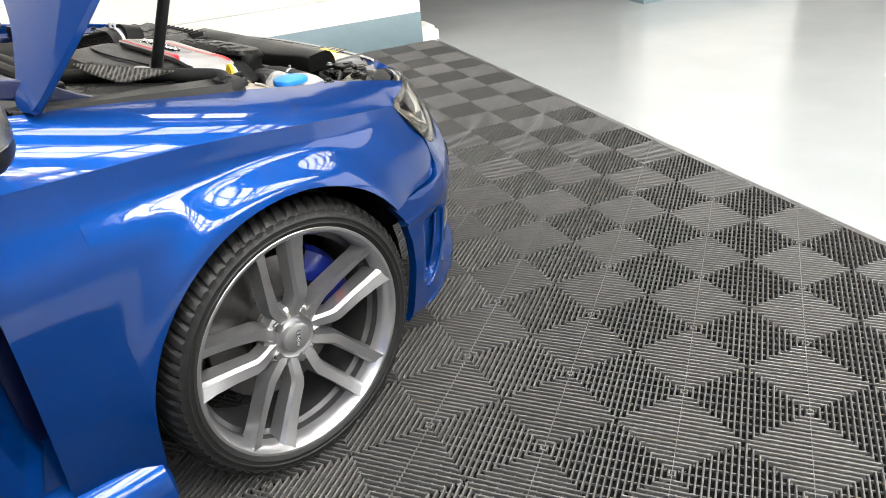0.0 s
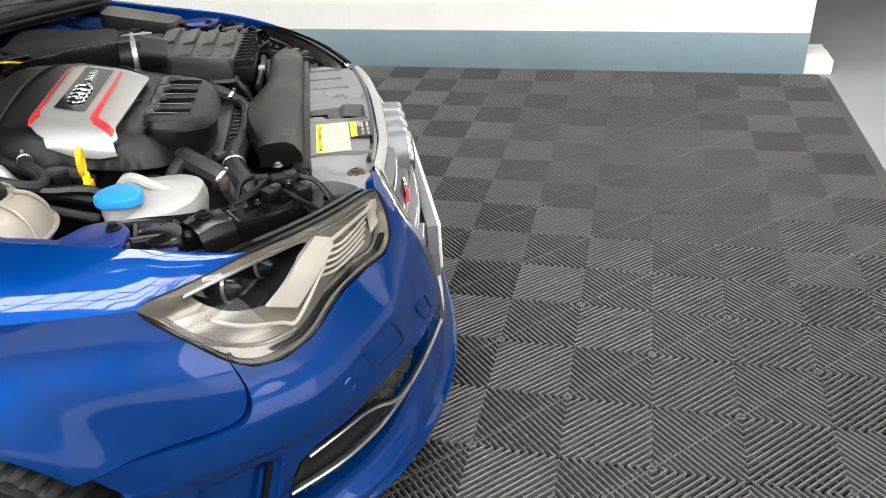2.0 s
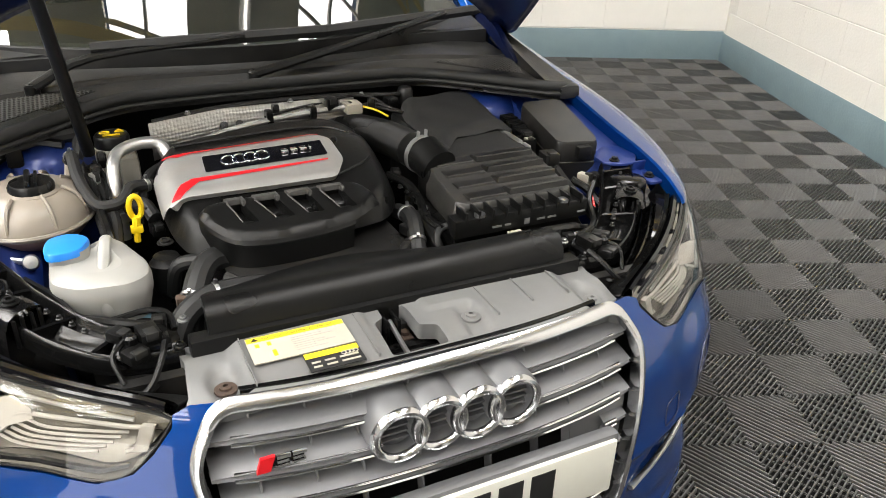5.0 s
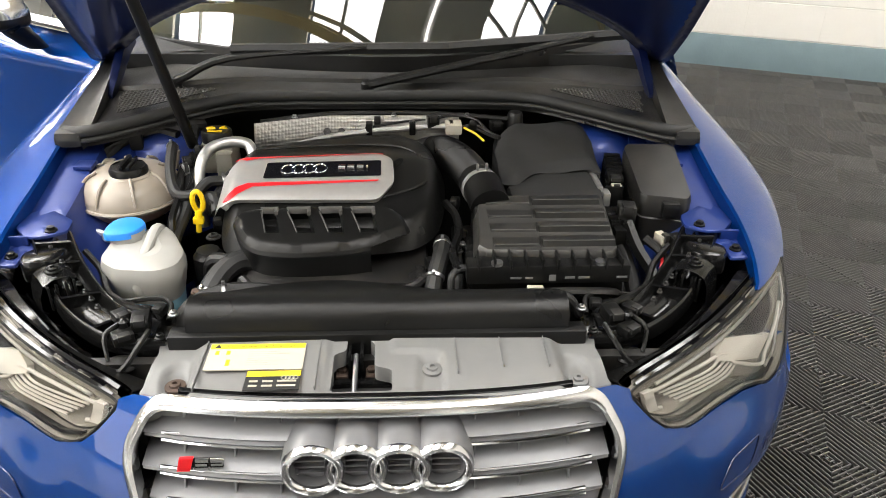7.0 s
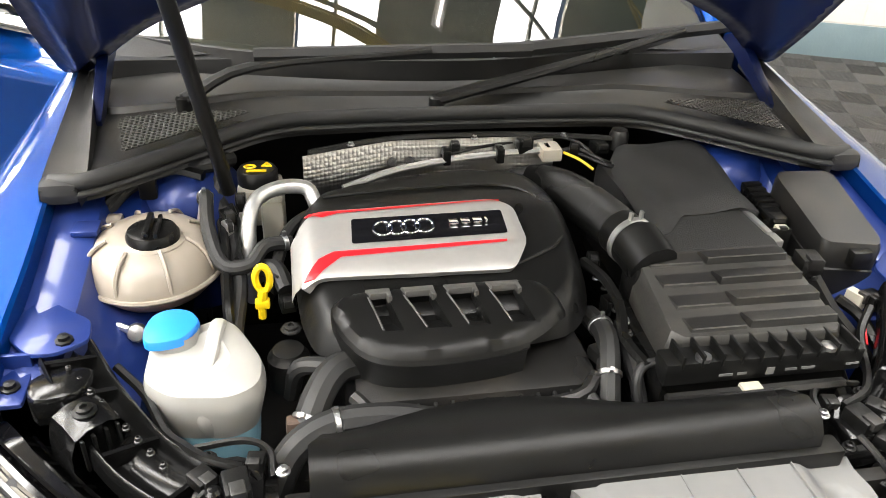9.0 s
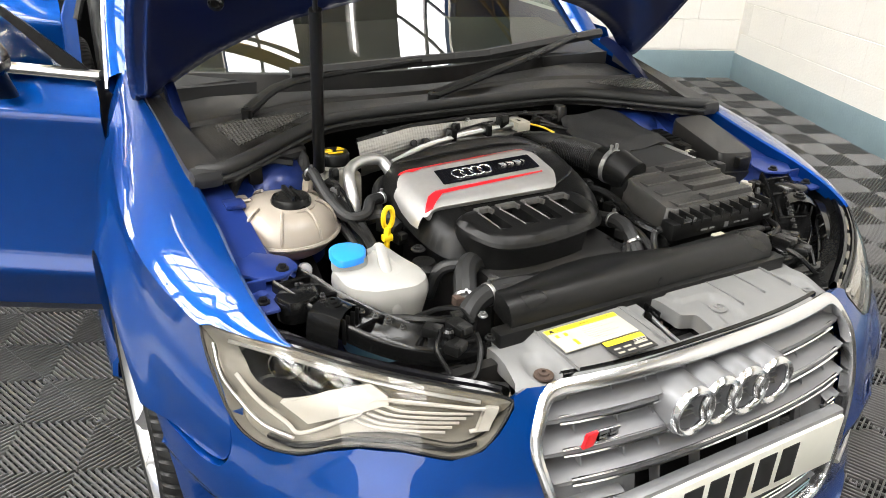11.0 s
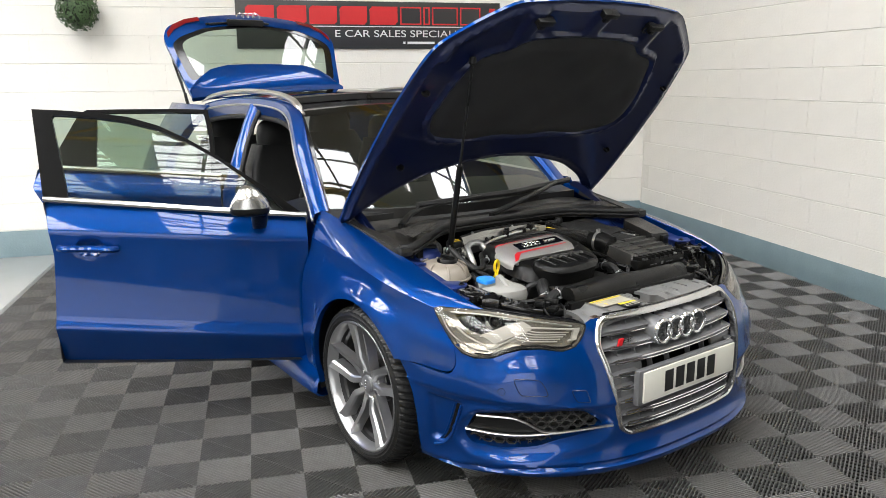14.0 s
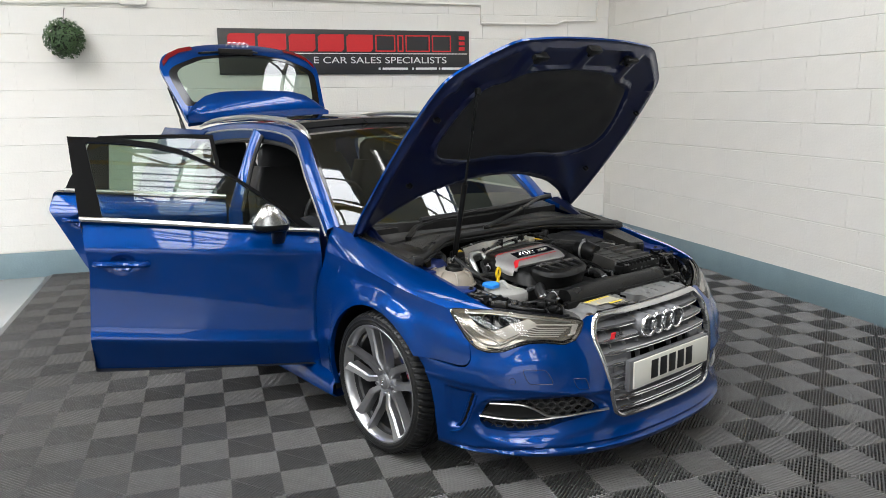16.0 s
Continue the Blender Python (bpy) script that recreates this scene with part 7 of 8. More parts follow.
part("corrugated_hose", gg, BLACK, car)

# ---- fluid bottles
gg = Geo()
rows = []
cz = 0.735
for t in range(15):
    a = -math.pi / 2 + math.pi * t / 14
    z = cz + (0.058 if a > 0 else 0.058) * math.sin(a)
    r = max(0.02, math.cos(a)) ** (0.62 if a > 0 else 0.75)
    seam = 0.004 if t in (6, 7) else 0
    rows.append([(-0.552 + (0.102 * r + seam) * math.cos(b), -0.118 + (0.110 * r + seam) * math.sin(b), z) for b in [2 * math.pi * k / 32 for k in range(32)]])
up_, lo_ = Geo(), Geo()
lo_.grid(rows[:7], wrap=True)
up_.grid(rows[6:], wrap=True)
tank = part("coolant_tank", up_, CREAM, car, "cream translucent coolant tank with a black cap")
part("lower_half", lo_, PINK, tank, "pink tinted lower half")
gg = Geo()
gg.tube([(-0.552 + 0.108 * math.cos(b), -0.118 + 0.116 * math.sin(b), 0.731) for b in [2 * math.pi * k / 40 for k in range(41)]], 0.0042, 6, 0, caps=False)
part("weld_seam", gg, CREAM, tank)
for k in range(8):
    b = 2 * math.pi * (k + 0.5) / 8
    gg = Geo()
    gg.tube([(-0.552 + 0.102 * r * math.cos(b), -0.118 + 0.110 * r * math.sin(b), z) for r, z in ((1.005, 0.737), (0.96, 0.760), (0.82, 0.780), (0.62, 0.790))], 0.0035, 6, 3)
    part("moulded_rib", gg, CREAM, tank)
gg = Geo()
gg.lathe([(0.040, -0.012), (0.040, 0.0), (0.036, 0.007), (0.030, 0.009), (0.0005, 0.009)], 26, Matrix.Translation((-0.543, -0.138, 0.797)))
gg.box(-0.552, -0.542, -0.172, -0.104, 0.803, 0.817, 0.004).box(-0.536, -0.530, -0.170, -0.106, 0.803, 0.813, 0.002)
part("cap", gg, BLACK, tank)
gg = Geo()
gg.lathe([(0.050, -0.02), (0.048, 0.0), (0.042, 0.003)], 26, Matrix.Translation((-0.543, -0.138, 0.787)))
part("neck", gg, CREAM, tank)
gg = Geo()
gg.tube([(-0.478, -0.045, 0.760), (-0.47, -0.04, 0.80)], 0.012, 10, 0)
part("hose_spigot", gg, CREAM, tank)
gg = Geo()
gg.box(-0.635, -0.605, -0.06, -0.03, 0.75, 0.78, 0.008)
part("lug", gg, CREAM, tank)
gg = Geo()
gg.tube([(-0.475, -0.042, 0.800), (-0.468, -0.06, 0.815), (-0.462, -0.12, 0.785), (-0.44, -0.175, 0.755), (-0.40, -0.18, 0.755), (-0.375, -0.15, 0.77), (-0.335, -0.135, 0.765)], 0.0115, 10, 6)
part("overflow_hose", gg, RUBBER, tank)
gg = Geo()
gg.box(-0.585, -0.555, 0.005, 0.02, 0.78, 0.845, 0.004)
part("clip", gg, BLACK, tank)

gg = Geo()
bt = rounded([(-0.534, -0.318), (-0.534, -0.400), (-0.492, -0.436), (-0.412, -0.446), (-0.374, -0.424), (-0.370, -0.372), (-0.404, -0.318), (-0.446, -0.288), (-0.505, -0.292)], 0.020, 4)
cx, cy = -0.46, -0.368
rings = []
for sc, z in ((0.80, 0.56), (0.86, 0.60), (0.90, 0.645), (0.96, 0.667), (1.03, 0.694), (1.03, 0.708), (0.98, 0.722), (0.84, 0.730), (0.5, 0.733)):
    rings.append([(cx - 0.002 + (x - cx) * sc * 0.95, cy + (y - cy) * sc, z + (0.034 * math.exp(-((x + 0.432) / 0.034) ** 2 - ((y + 0.335) / 0.045) ** 2) if z > 0.69 else 0)) for x, y in bt])
lowg = Geo()
lowg.grid([r + [r[0]] for r in rings[:3]])
gg.grid([r + [r[0]] for r in rings[2:]])
k = len(gg.v)
gg.v += rings[-1]
gg.f.append(tuple(range(k, k + len(bt))))
wash = part("washer_bottle", gg, WASHW, car, "milky white washer bottle with a blue cap")
gg = Geo()
part("fluid_level", lowg, FLUID, wash, "bottle wall tinted by blue fluid")
gg.tube([(-0.436, -0.305, 0.734), (-0.438, -0.33, 0.753), (-0.446, -0.37, 0.735), (-0.455, -0.42, 0.712), (-0.455, -0.436, 0.685), (-0.450, -0.428, 0.65)], 0.0108, 10, 4, flat=0.8)
part("moulded_rib", gg, WASHW, wash)
gg = Geo()
gg.lathe([(0.034, -0.03), (0.034, 0.0)], 20, Matrix.Translation((-0.497, -0.325, 0.750)))
part("filler_neck", gg, WASHW, wash)
gg = Geo()
cap_o = curve2([(-0.535, -0.335), (-0.528, -0.30), (-0.505, -0.285), (-0.478, -0.292), (-0.463, -0.315), (-0.468, -0.335), (-0.485, -0.358), (-0.525, -0.362)], 3, True)
gg.prism(cap_o, 0.743, 0.757, "z", 0.005)
part("cap", gg, CYAN, wash, "blue screen-wash cap")
gg = Geo()
gg.box(-0.385, -0.345, -0.04, 0.055, 0.70, 0.79, 0.012).box(-0.425, -0.345, -0.02, 0.06, 0.73, 0.80, 0.014)
res = part("brake_reservoir", gg, MILKY, car, "white brake fluid reservoir with a black cap")
gg = Geo()
gg.lathe([(0.035, 0.0), (0.035, 0.02), (0.031, 0.026), (0.0005, 0.027)], 24, Matrix.Translation((-0.388, 0.022, 0.80)))
cap = part("cap", gg, BLACK, res)
gg = Geo()
gg.tube([(-0.40 + 0.009 * math.cos(t), 0.024 + 0.006 * math.sin(t), 0.8275) for t in [2 * math.pi * q / 12 for q in range(13)]], 0.0022, 5, 0)
gg.tube([(-0.372 + 0.009 * math.cos(t), 0.028 + 0.009 * math.sin(t), 0.8275) for t in [math.pi / 2 + 2 * math.pi * q / 3 for q in range(4)]], 0.0022, 5, 0)
gg.box(-0.405, -0.372, 0.004, 0.010, 0.8265, 0.8285)
part("pictogram", gg, YELLOW, cap)
gg = Geo()
gg.tube([(-0.40, -0.14, 0.66), (-0.402, -0.13, 0.745), (-0.40, -0.10, 0.79), (-0.385, -0.065, 0.812), (-0.345, -0.045, 0.82), (-0.305, -0.045, 0.815), (-0.29, -0.065, 0.79), (-0.275, -0.06, 0.775), (-0.20, 0.0, 0.785)], 0.0125, 12, 6)
part("air_con_pipe", gg, ALUM, car, "bare aluminium air conditioning pipe")
gg = Geo()
gg.lathe([(0.021, 0), (0.021, 0.02), (0.017, 0.022)], 14, Matrix.Translation((-0.401, -0.135, 0.70)))
part("pipe_union", gg, ALUM, car)
gg = Geo()
gg.tube([(-0.383, -0.245, 0.70), (-0.381, -0.243, 0.735)], 0.006, 8, 0)
gg.box(-0.392, -0.370, -0.250, -0.236, 0.718, 0.732, 0.003)
ring = [(-0.378 + 0.0105 * math.cos(t), -0.240 - 0.002 * math.sin(t), 0.767 + 0.023 * math.sin(t)) for t in [2 * math.pi * q / 20 for q in range(21)]]
gg.tube(ring, 0.0055, 8, 0, caps=False)
gg.tube([(-0.381, -0.242, 0.73), (-0.379, -0.241, 0.748)], 0.0075, 8, 0)
part("dipstick", gg, YELLOW, car, "yellow oil dipstick loop")

# ---- heat shield, pipes and looms along the bulkhead
gg = Geo()
rows = []
for k in range(17):
    x = -0.31 + 0.49 * k / 16
    yy = 0.06 + 0.055 * min(1, (x + 0.30) / 0.16)
    rows.append([(x, yy - 0.008 + 0.003 * math.sin(k * 1.3), 0.745), (x, yy - 0.004, 0.775), (x, yy + 0.004, 0.800), (x, yy + 0.015, 0.822)])
gg.grid(rows)
hs = part("heat_shield", gg, FOIL, car, "embossed silver heat shield")
gg = Geo()
for x in (-0.143, -0.108):
    gg.lathe([(0.009, 0), (0.009, 0.004), (0.0005, 0.005)], 12, Matrix.Translation((x, 0.109, 0.787)) @ Matrix.Rotation(radians(60), 4, "X"))
part("grommet", gg, RUBBER, hs)
gg = Geo()
gg.tube([(-0.24, 0.03, 0.775), (-0.14, 0.07, 0.788), (-0.02, 0.095, 0.795), (0.10, 0.10, 0.802), (0.185, 0.10, 0.805)], 0.007, 8)
part("fuel_pipe", gg, ALUM, car)
for x in (-0.04, 0.065, 0.16):
    gg = Geo()
    gg.box(x - 0.008, x + 0.008, 0.085, 0.115, 0.785, 0.815, 0.004)
    part("pipe_clip", gg, BLACK, car)
gg = Geo()
gg.box(0.145, 0.185, 0.075, 0.12, 0.79, 0.815, 0.004)
part("plug", gg, LABEL_W, car, "white electrical plug")
for i, (x, y, z) in enumerate(((0.20, 0.10, 0.80), (0.20, 0.09, 0.79))):
    gg = Geo()
    gg.tube([(0.18, 0.10 - 0.01 * i, 0.80), (0.22, 0.09, 0.81 - 0.01 * i), (0.26, 0.05 - 0.02 * i, 0.80), (0.29, 0.05, 0.79)], 0.004, 6)
    part("cable", gg, BLACK, car)
gg = Geo()
gg.lathe([(0.02, 0), (0.02, 0.03), (0.016, 0.04), (0.0005, 0.041)], 14, Matrix.Translation((0.32, 0.13, 0.79)))
part("vent_cap", gg, BLACKD, car)


def hose(pts, r, m_=RUBBER, name="hose"):
    g2 = Geo()
    g2.tube(pts, r, 10, 5)
    part(name, g2, m_, car)


hose([(-0.34, -0.49, 0.62), (-0.32, -0.455, 0.68), (-0.295, -0.41, 0.705), (-0.265, -0.385, 0.71), (-0.22, -0.38, 0.70)], 0.022)
hose([(-0.37, -0.53, 0.63), (-0.34, -0.50, 0.675), (-0.29, -0.478, 0.69), (-0.22, -0.475, 0.69), (-0.16, -0.48, 0.68)], 0.021)
hose([(-0.345, -0.355, 0.64), (-0.33, -0.37, 0.70), (-0.29, -0.385, 0.71), (-0.26, -0.39, 0.70)], 0.013)
hose([(0.085, -0.50, 0.64), (0.10, -0.44, 0.70), (0.115, -0.38, 0.72), (0.12, -0.30, 0.70)], 0.017)
hose([(0.12, -0.53, 0.62), (0.14, -0.47, 0.67), (0.145, -0.40, 0.70), (0.145, -0.33, 0.70)], 0.011)
hose([(0.10, -0.53, 0.700), (0.16, -0.532, 0.712), (0.26, -0.525, 0.712), (0.33, -0.525, 0.708), (0.36, -0.53, 0.67)], 0.010)
hose([(0.135, -0.49, 0.66), (0.128, -0.47, 0.71), (0.145, -0.455, 0.726), (0.175, -0.46, 0.73)], 0.007)
hose([(-0.64, -0.02, 0.77), (-0.60, 0.03, 0.80), (-0.53, 0.055, 0.815), (-0.47, 0.06, 0.82), (-0.44, 0.10, 0.81)], 0.016)
hose([(-0.46, 0.10, 0.82), (-0.45, 0.05, 0.805), (-0.46, 0.03, 0.77), (-0.44, 0.0, 0.72)], 0.014)
hose([(-0.43, -0.05, 0.785), (-0.43, -0.10, 0.76), (-0.415, -0.20, 0.73), (-0.42, -0.30, 0.70), (-0.40, -0.38, 0.66)], 0.012)
hose([(-0.45, -0.06, 0.74), (-0.44, -0.16, 0.72), (-0.43, -0.26, 0.68)], 0.009)
hose([(-0.39, -0.16, 0.735), (-0.36, -0.18, 0.745), (-0.345, -0.22, 0.73)], 0.014)
hose([(-0.28, -0.03, 0.765), (-0.31, -0.06, 0.77), (-0.34, -0.10, 0.765), (-0.36, -0.16, 0.74)], 0.010)
hose([(0.06, -0.47, 0.69), (0.07, -0.50, 0.67), (0.05, -0.52, 0.62)], 0.012)
gg = Geo()
gg.box(-0.350, -0.328, -0.472, -0.452, 0.668, 0.692, 0.005)
part("hose_union", gg, RUST, car, "rusty hose union")
gg = Geo()
gg.box(0.015, 0.045, -0.482, -0.478, 0.668, 0.685, 0.001)
part("small_label", gg, LABEL_W, car)

# ---- front carrier arms behind the headlights
for sg in (-1, 1):
    gg = Geo()
    arm = curve([(0.36, -0.565, 0.680), (0.415, -0.565, 0.682), (0.462, -0.552, 0.688), (0.52, -0.510, 0.702), (0.575, -0.442, 0.722), (0.605, -0.395, 0.738), (0.628, -0.355, 0.748)], 5)
    rows = []
    for i, p in enumerate(arm):
        t = (arm[min(i + 1, len(arm) - 1)] - arm[max(0, i - 1)]).normalized()
        a = Vector((t.y, -t.x, 0)).normalized()
        w = 0.044 - 0.008 * (i / len(arm))
        rows.append([p + a * d * w + Vector((0, 0, h)) for d, h in ((-1.02, -0.028), (-1.0, -0.006), (-0.94, 0.003), (-0.85, 0.006), (-0.76, 0.002), (-0.68, -0.010), (-0.52, -0.017), (-0.34, -0.012), (-0.22, -0.003), (-0.10, -0.010), (0.12, -0.020), (0.52, -0.022), (0.66, -0.013), (0.76, -0.001), (0.86, 0.005), (0.95, 0.002), (1.0, -0.007), (1.02, -0.028))])
    gg.grid(rows)
    webs_ = []
    for i in range(4, len(arm) - 2, 6):
        t = (arm[i + 1] - arm[i - 1]).normalized()
        a = Vector((t.y, -t.x, 0)).normalized()
        g2 = Geo()
        g2.grid([[arm[i] + a * 0.031 * s + t * (q + 0.010 * s) + Vector((0, 0, h)) for s in (-1, 1)] for q, h in ((-0.003, -0.02), (-0.003, 0.002), (0.003, 0.002), (0.003, -0.02))])
        webs_.append(g2)
    car_arm = part("carrier_arm", gg if sg > 0 else gg.mirrored(), GLOSSP, car, "glossy black front carrier arm", smooth=75.0)
    for g2 in webs_:
        part("web", g2 if sg > 0 else g2.mirrored(), GLOSSP, car_arm)
    gg = Geo()
    gg.box(0.375, 0.45, -0.60, -0.545, 0.67, 0.695, 0.006).box(0.395, 0.42, -0.575, -0.555, 0.69, 0.712, 0.004)
    gg.lathe([(0.010, 0), (0.010, 0.018), (0.006, 0.022), (0.0005, 0.023)], 10, Matrix.Translation((0.43, -0.585, 0.692)))
    gg.tube([(0.38, -0.56, 0.69), (0.40, -0.535, 0.70), (0.43, -0.535, 0.70)], 0.006, 6)
    part("lamp_catch", gg if sg > 0 else gg.mirrored(), GLOSSP, car_arm)
    gg = Geo()
    gg.tube([(0.43 + 0.024 * math.cos(t), -0.63 + 0.02 * math.sin(t), 0.652) for t in [2 * math.pi * q / 16 for q in range(17)]], 0.005, 6, 0)
    part("cable_loop", gg if sg > 0 else gg.mirrored(), BLACK, car_arm)
    gg = Geo()
    gg.prism(curve2([(0.60, -0.43), (0.65, -0.44), (0.665, -0.40), (0.63, -0.375), (0.59, -0.385)], 3, True), 0.70, 0.742, "z", 0.008)
    part("lamp_bracket", gg if sg > 0 else gg.mirrored(), GLOSSP, car_arm)
    # black top rail of the lamp and splash panel behind it
    gg = Geo()
    rows = []
    for k in range(18):
        s = -57 + 34 * k / 17
        z = lerp([(-57, 0.718), (-48, 0.717), (-39.5, 0.704), (-32, 0.690), (-25.5, 0.676), (-22.5, 0.664)], s)
        rows.append([skin(s, z, o) + Vector((0, 0, h)) for o, h in ((-0.003, -0.008), (-0.004, 0.001), (-0.009, 0.003), (-0.012, -0.005), (-0.016, -0.006), (-0.018, 0.003), (-0.024, 0.005), (-0.028, -0.002), (-0.032, -0.014))])
    gg.grid(rows)
    part("lamp_top_rail", gg if sg < 0 else gg.mirrored(), GLOSSB, car_arm, "glossy black lamp top rail")
    gg = Geo()
    rows = []
    for k in range(18):
        s = -57 + 34 * k / 17
        z = lerp([(-57, 0.718), (-48, 0.717), (-39.5, 0.704), (-32, 0.690), (-25.5, 0.676), (-22.5, 0.664)], s)
        rows.append([skin(s, z, o) + Vector((0, 0, h + 0.002 * math.sin(k * 1.9))) for o, h in ((-0.031, -0.012), (-0.050, -0.040), (-0.085, -0.075), (-0.10, -0.12), (-0.10, -0.20))])
    gg.grid(rows)
    back = part("lamp_back", gg if sg < 0 else gg.mirrored(), GLOSSP, car_arm)
    # moulded ribs and a clipped edge strip along the top of the lamp
    for o, h, r_ in ((-0.040, -0.022, 0.0035), (-0.062, -0.048, 0.004), (-0.080, -0.066, 0.003)):
        gg = Geo()
        gg.tube([skin(-56 + 33 * k / 12, lerp([(-57, 0.718), (-48, 0.717), (-39.5, 0.704), (-32, 0.690), (-25.5, 0.676), (-22.5, 0.664)], -56 + 33 * k / 12), o) + Vector((0, 0, h + 0.003)) for k in range(13)], r_, 6, 2)
        part("rib", gg if sg < 0 else gg.mirrored(), GLOSSP, back)
    for k in range(7):
        s = -54 + 4.4 * k
        z = lerp([(-57, 0.718), (-48, 0.717), (-39.5, 0.704), (-32, 0.690), (-25.5, 0.676), (-22.5, 0.664)], s)
        a, b = skin(s, z, -0.034), skin(s, z, -0.092)
        gg = Geo()
        gg.tube([a + Vector((0, 0, -0.012)), a.lerp(b, 0.5) + Vector((0, 0, -0.045)), b + Vector((0, 0, -0.078))], 0.0028, 5, 3)
        part("cross_rib", gg if sg < 0 else gg.mirrored(), GLOSSP, back)

# ---- scuttle, seal, wipers
SEAL = [(-0.70, -0.045, 0.842), (-0.645, -0.055, 0.846), (-0.56, 0.0, 0.850), (-0.46, 0.073, 0.855), (-0.355, 0.143, 0.857), (-0.22, 0.158, 0.858), (0.0, 0.161, 0.858), (0.22, 0.158, 0.858), (0.355, 0.143, 0.857), (0.46, 0.073, 0.855), (0.56, 0.0, 0.850), (0.645, -0.055, 0.846), (0.70, -0.045, 0.842)]
gg = Geo()
gg.tube([(x, y, z + 0.004) for x, y, z in SEAL], 0.0145, 12, 6)
gg.tube([(x, y - 0.012, z - 0.012) for x, y, z in SEAL], 0.006, 8, 6)
part("bonnet_seal", gg, RUBBER, car, "black rubber bonnet seal")
sealp = curve(SEAL, 6)
gg = Geo()
rows = []
for i, p in enumerate(sealp):
    s = max(-1, min(1, p.x / 0.70))
    w = ws(s * 0.985, 0.02)
    a = p + Vector((0, 0.017, -0.008))
    flat = lambda f_, h: Vector((a.x + (w.x - a.x) * f_, a.y + (w.y - a.y) * f_, a.z + h))
    rows.append([p + Vector((0, 0.0, -0.03)), a, flat(0.05, 0.004), flat(0.30, 0.012), flat(0.44, 0.020), flat(0.455, 0.030), flat(0.475, 0.031), flat(0.49, 0.016), flat(0.75, 0.026), flat(0.84, 0.032), flat(0.855, 0.012), flat(0.96, 0.010), w + Vector((0, -0.010, -0.016)), w + Vector((0, 0, -0.004))])
gg.grid(rows)
scut = part("scuttle_panel", gg, BLACKD, car, "dusty black scuttle panel", smooth=24)
for sg in (-1, 1):
    # honeycomb vent between the seal and the ridge
    vent_o = [(0.395, 0.128), (0.600, 0.010), (0.622, 0.130), (0.50, 0.140)]
    vz = lambda x, y: 0.8595 + 0.0963 * (y - 0.016) - 0.037 * (x - 0.61) + 0.009
    # black sheet under the mesh, drawn as the shade in its holes
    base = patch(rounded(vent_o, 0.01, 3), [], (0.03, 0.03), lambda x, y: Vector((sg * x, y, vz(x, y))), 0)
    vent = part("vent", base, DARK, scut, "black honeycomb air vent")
    cells = Geo()
    for i in range(27):
        for j in range(15):
            x, y = 0.392 + 0.0086 * i, 0.006 + 0.0099 * j + (0.005 if i % 2 else 0)
            if not inside((x, y), vent_o):
                continue
            oo = [(x + 0.0058 * math.cos(radians(60 * k)), y + 0.0058 * math.sin(radians(60 * k))) for k in range(6)]
            ii = [(x + 0.0040 * math.cos(radians(60 * k)), y + 0.0040 * math.sin(radians(60 * k))) for k in range(6)]
            lift = lambda q, h: [(sg * u, v, vz(u, v) + h) for u, v in q + q[:1]]
            cells.grid([lift(oo, 0.003), lift(ii, 0.003), lift(ii, 0.0005)])
    part("mesh", cells, EDGE, vent, smooth=0)
    gg = Geo()
    rows = []
    for y, x0, x1, z in ((-0.075, 0.655, 0.715, 0.845), (-0.03, 0.645, 0.72, 0.85), (0.05, 0.655, 0.722, 0.862), (0.2, 0.675, 0.725, 0.885), (0.36, 0.69, 0.73, 0.91)):
        rows.append([(sg * a, y, z + h) for a, h in ((x0, -0.03), (x0 + 0.004, 0.0), ((x0 + x1) / 2, -0.006), (x1 - 0.004, 0.0), (x1, -0.03))])
    gg.grid(rows, flip=sg < 0)
    part("gutter_trim", gg, BLACKD, scut)
    gg = Geo()
    gg.box(sg * 0.685 - 0.032, sg * 0.685 + 0.032, -0.078, -0.028, 0.816, 0.856, 0.018)
    part("seal_end", gg, RUBBER, scut, "black rubber seal end")


def wiper(pivot, elbow, tip, b0, b1):
    g2 = Geo()
    g2.tube([pivot, elbow, tip], [0.018, 0.018, 0.017, 0.016, 0.015, 0.014, 0.013, 0.012, 0.010], 8, 4, flat=0.6)
    g2.lathe([(0.016, -0.02), (0.016, 0.004), (0.012, 0.008), (0.0005, 0.008)], 14, Matrix.Translation(pivot))
    w_ = part("wiper", g2, BLACK, car, "black windscreen wiper")
    g2 = Geo()
    g2.tube([b0, [(b0[i] + b1[i]) / 2 for i in range(3)], b1], 0.013, 6, 4, flat=1.2)
    part("blade", g2, RUBBER, w_)


wiper((-0.522, 0.215, 0.882), (-0.39, 0.275, 0.925), (-0.046, 0.264, 0.955), (-0.391, 0.287, 0.942), (0.16, 0.262, 0.955))
wiper((-0.045, 0.19, 0.880), (0.295, 0.29, 0.925), (0.56, 0.40, 0.955), (0.12, 0.29, 0.945), (0.701, 0.447, 0.95))

# ---- small clutter of the engine bay
def cable(pts, r=0.0035, m_=None, label=""):
    g2 = Geo()
    g2.tube(pts, r, 6, 4)
    part("cable", g2, m_ or BLACK, car, label)


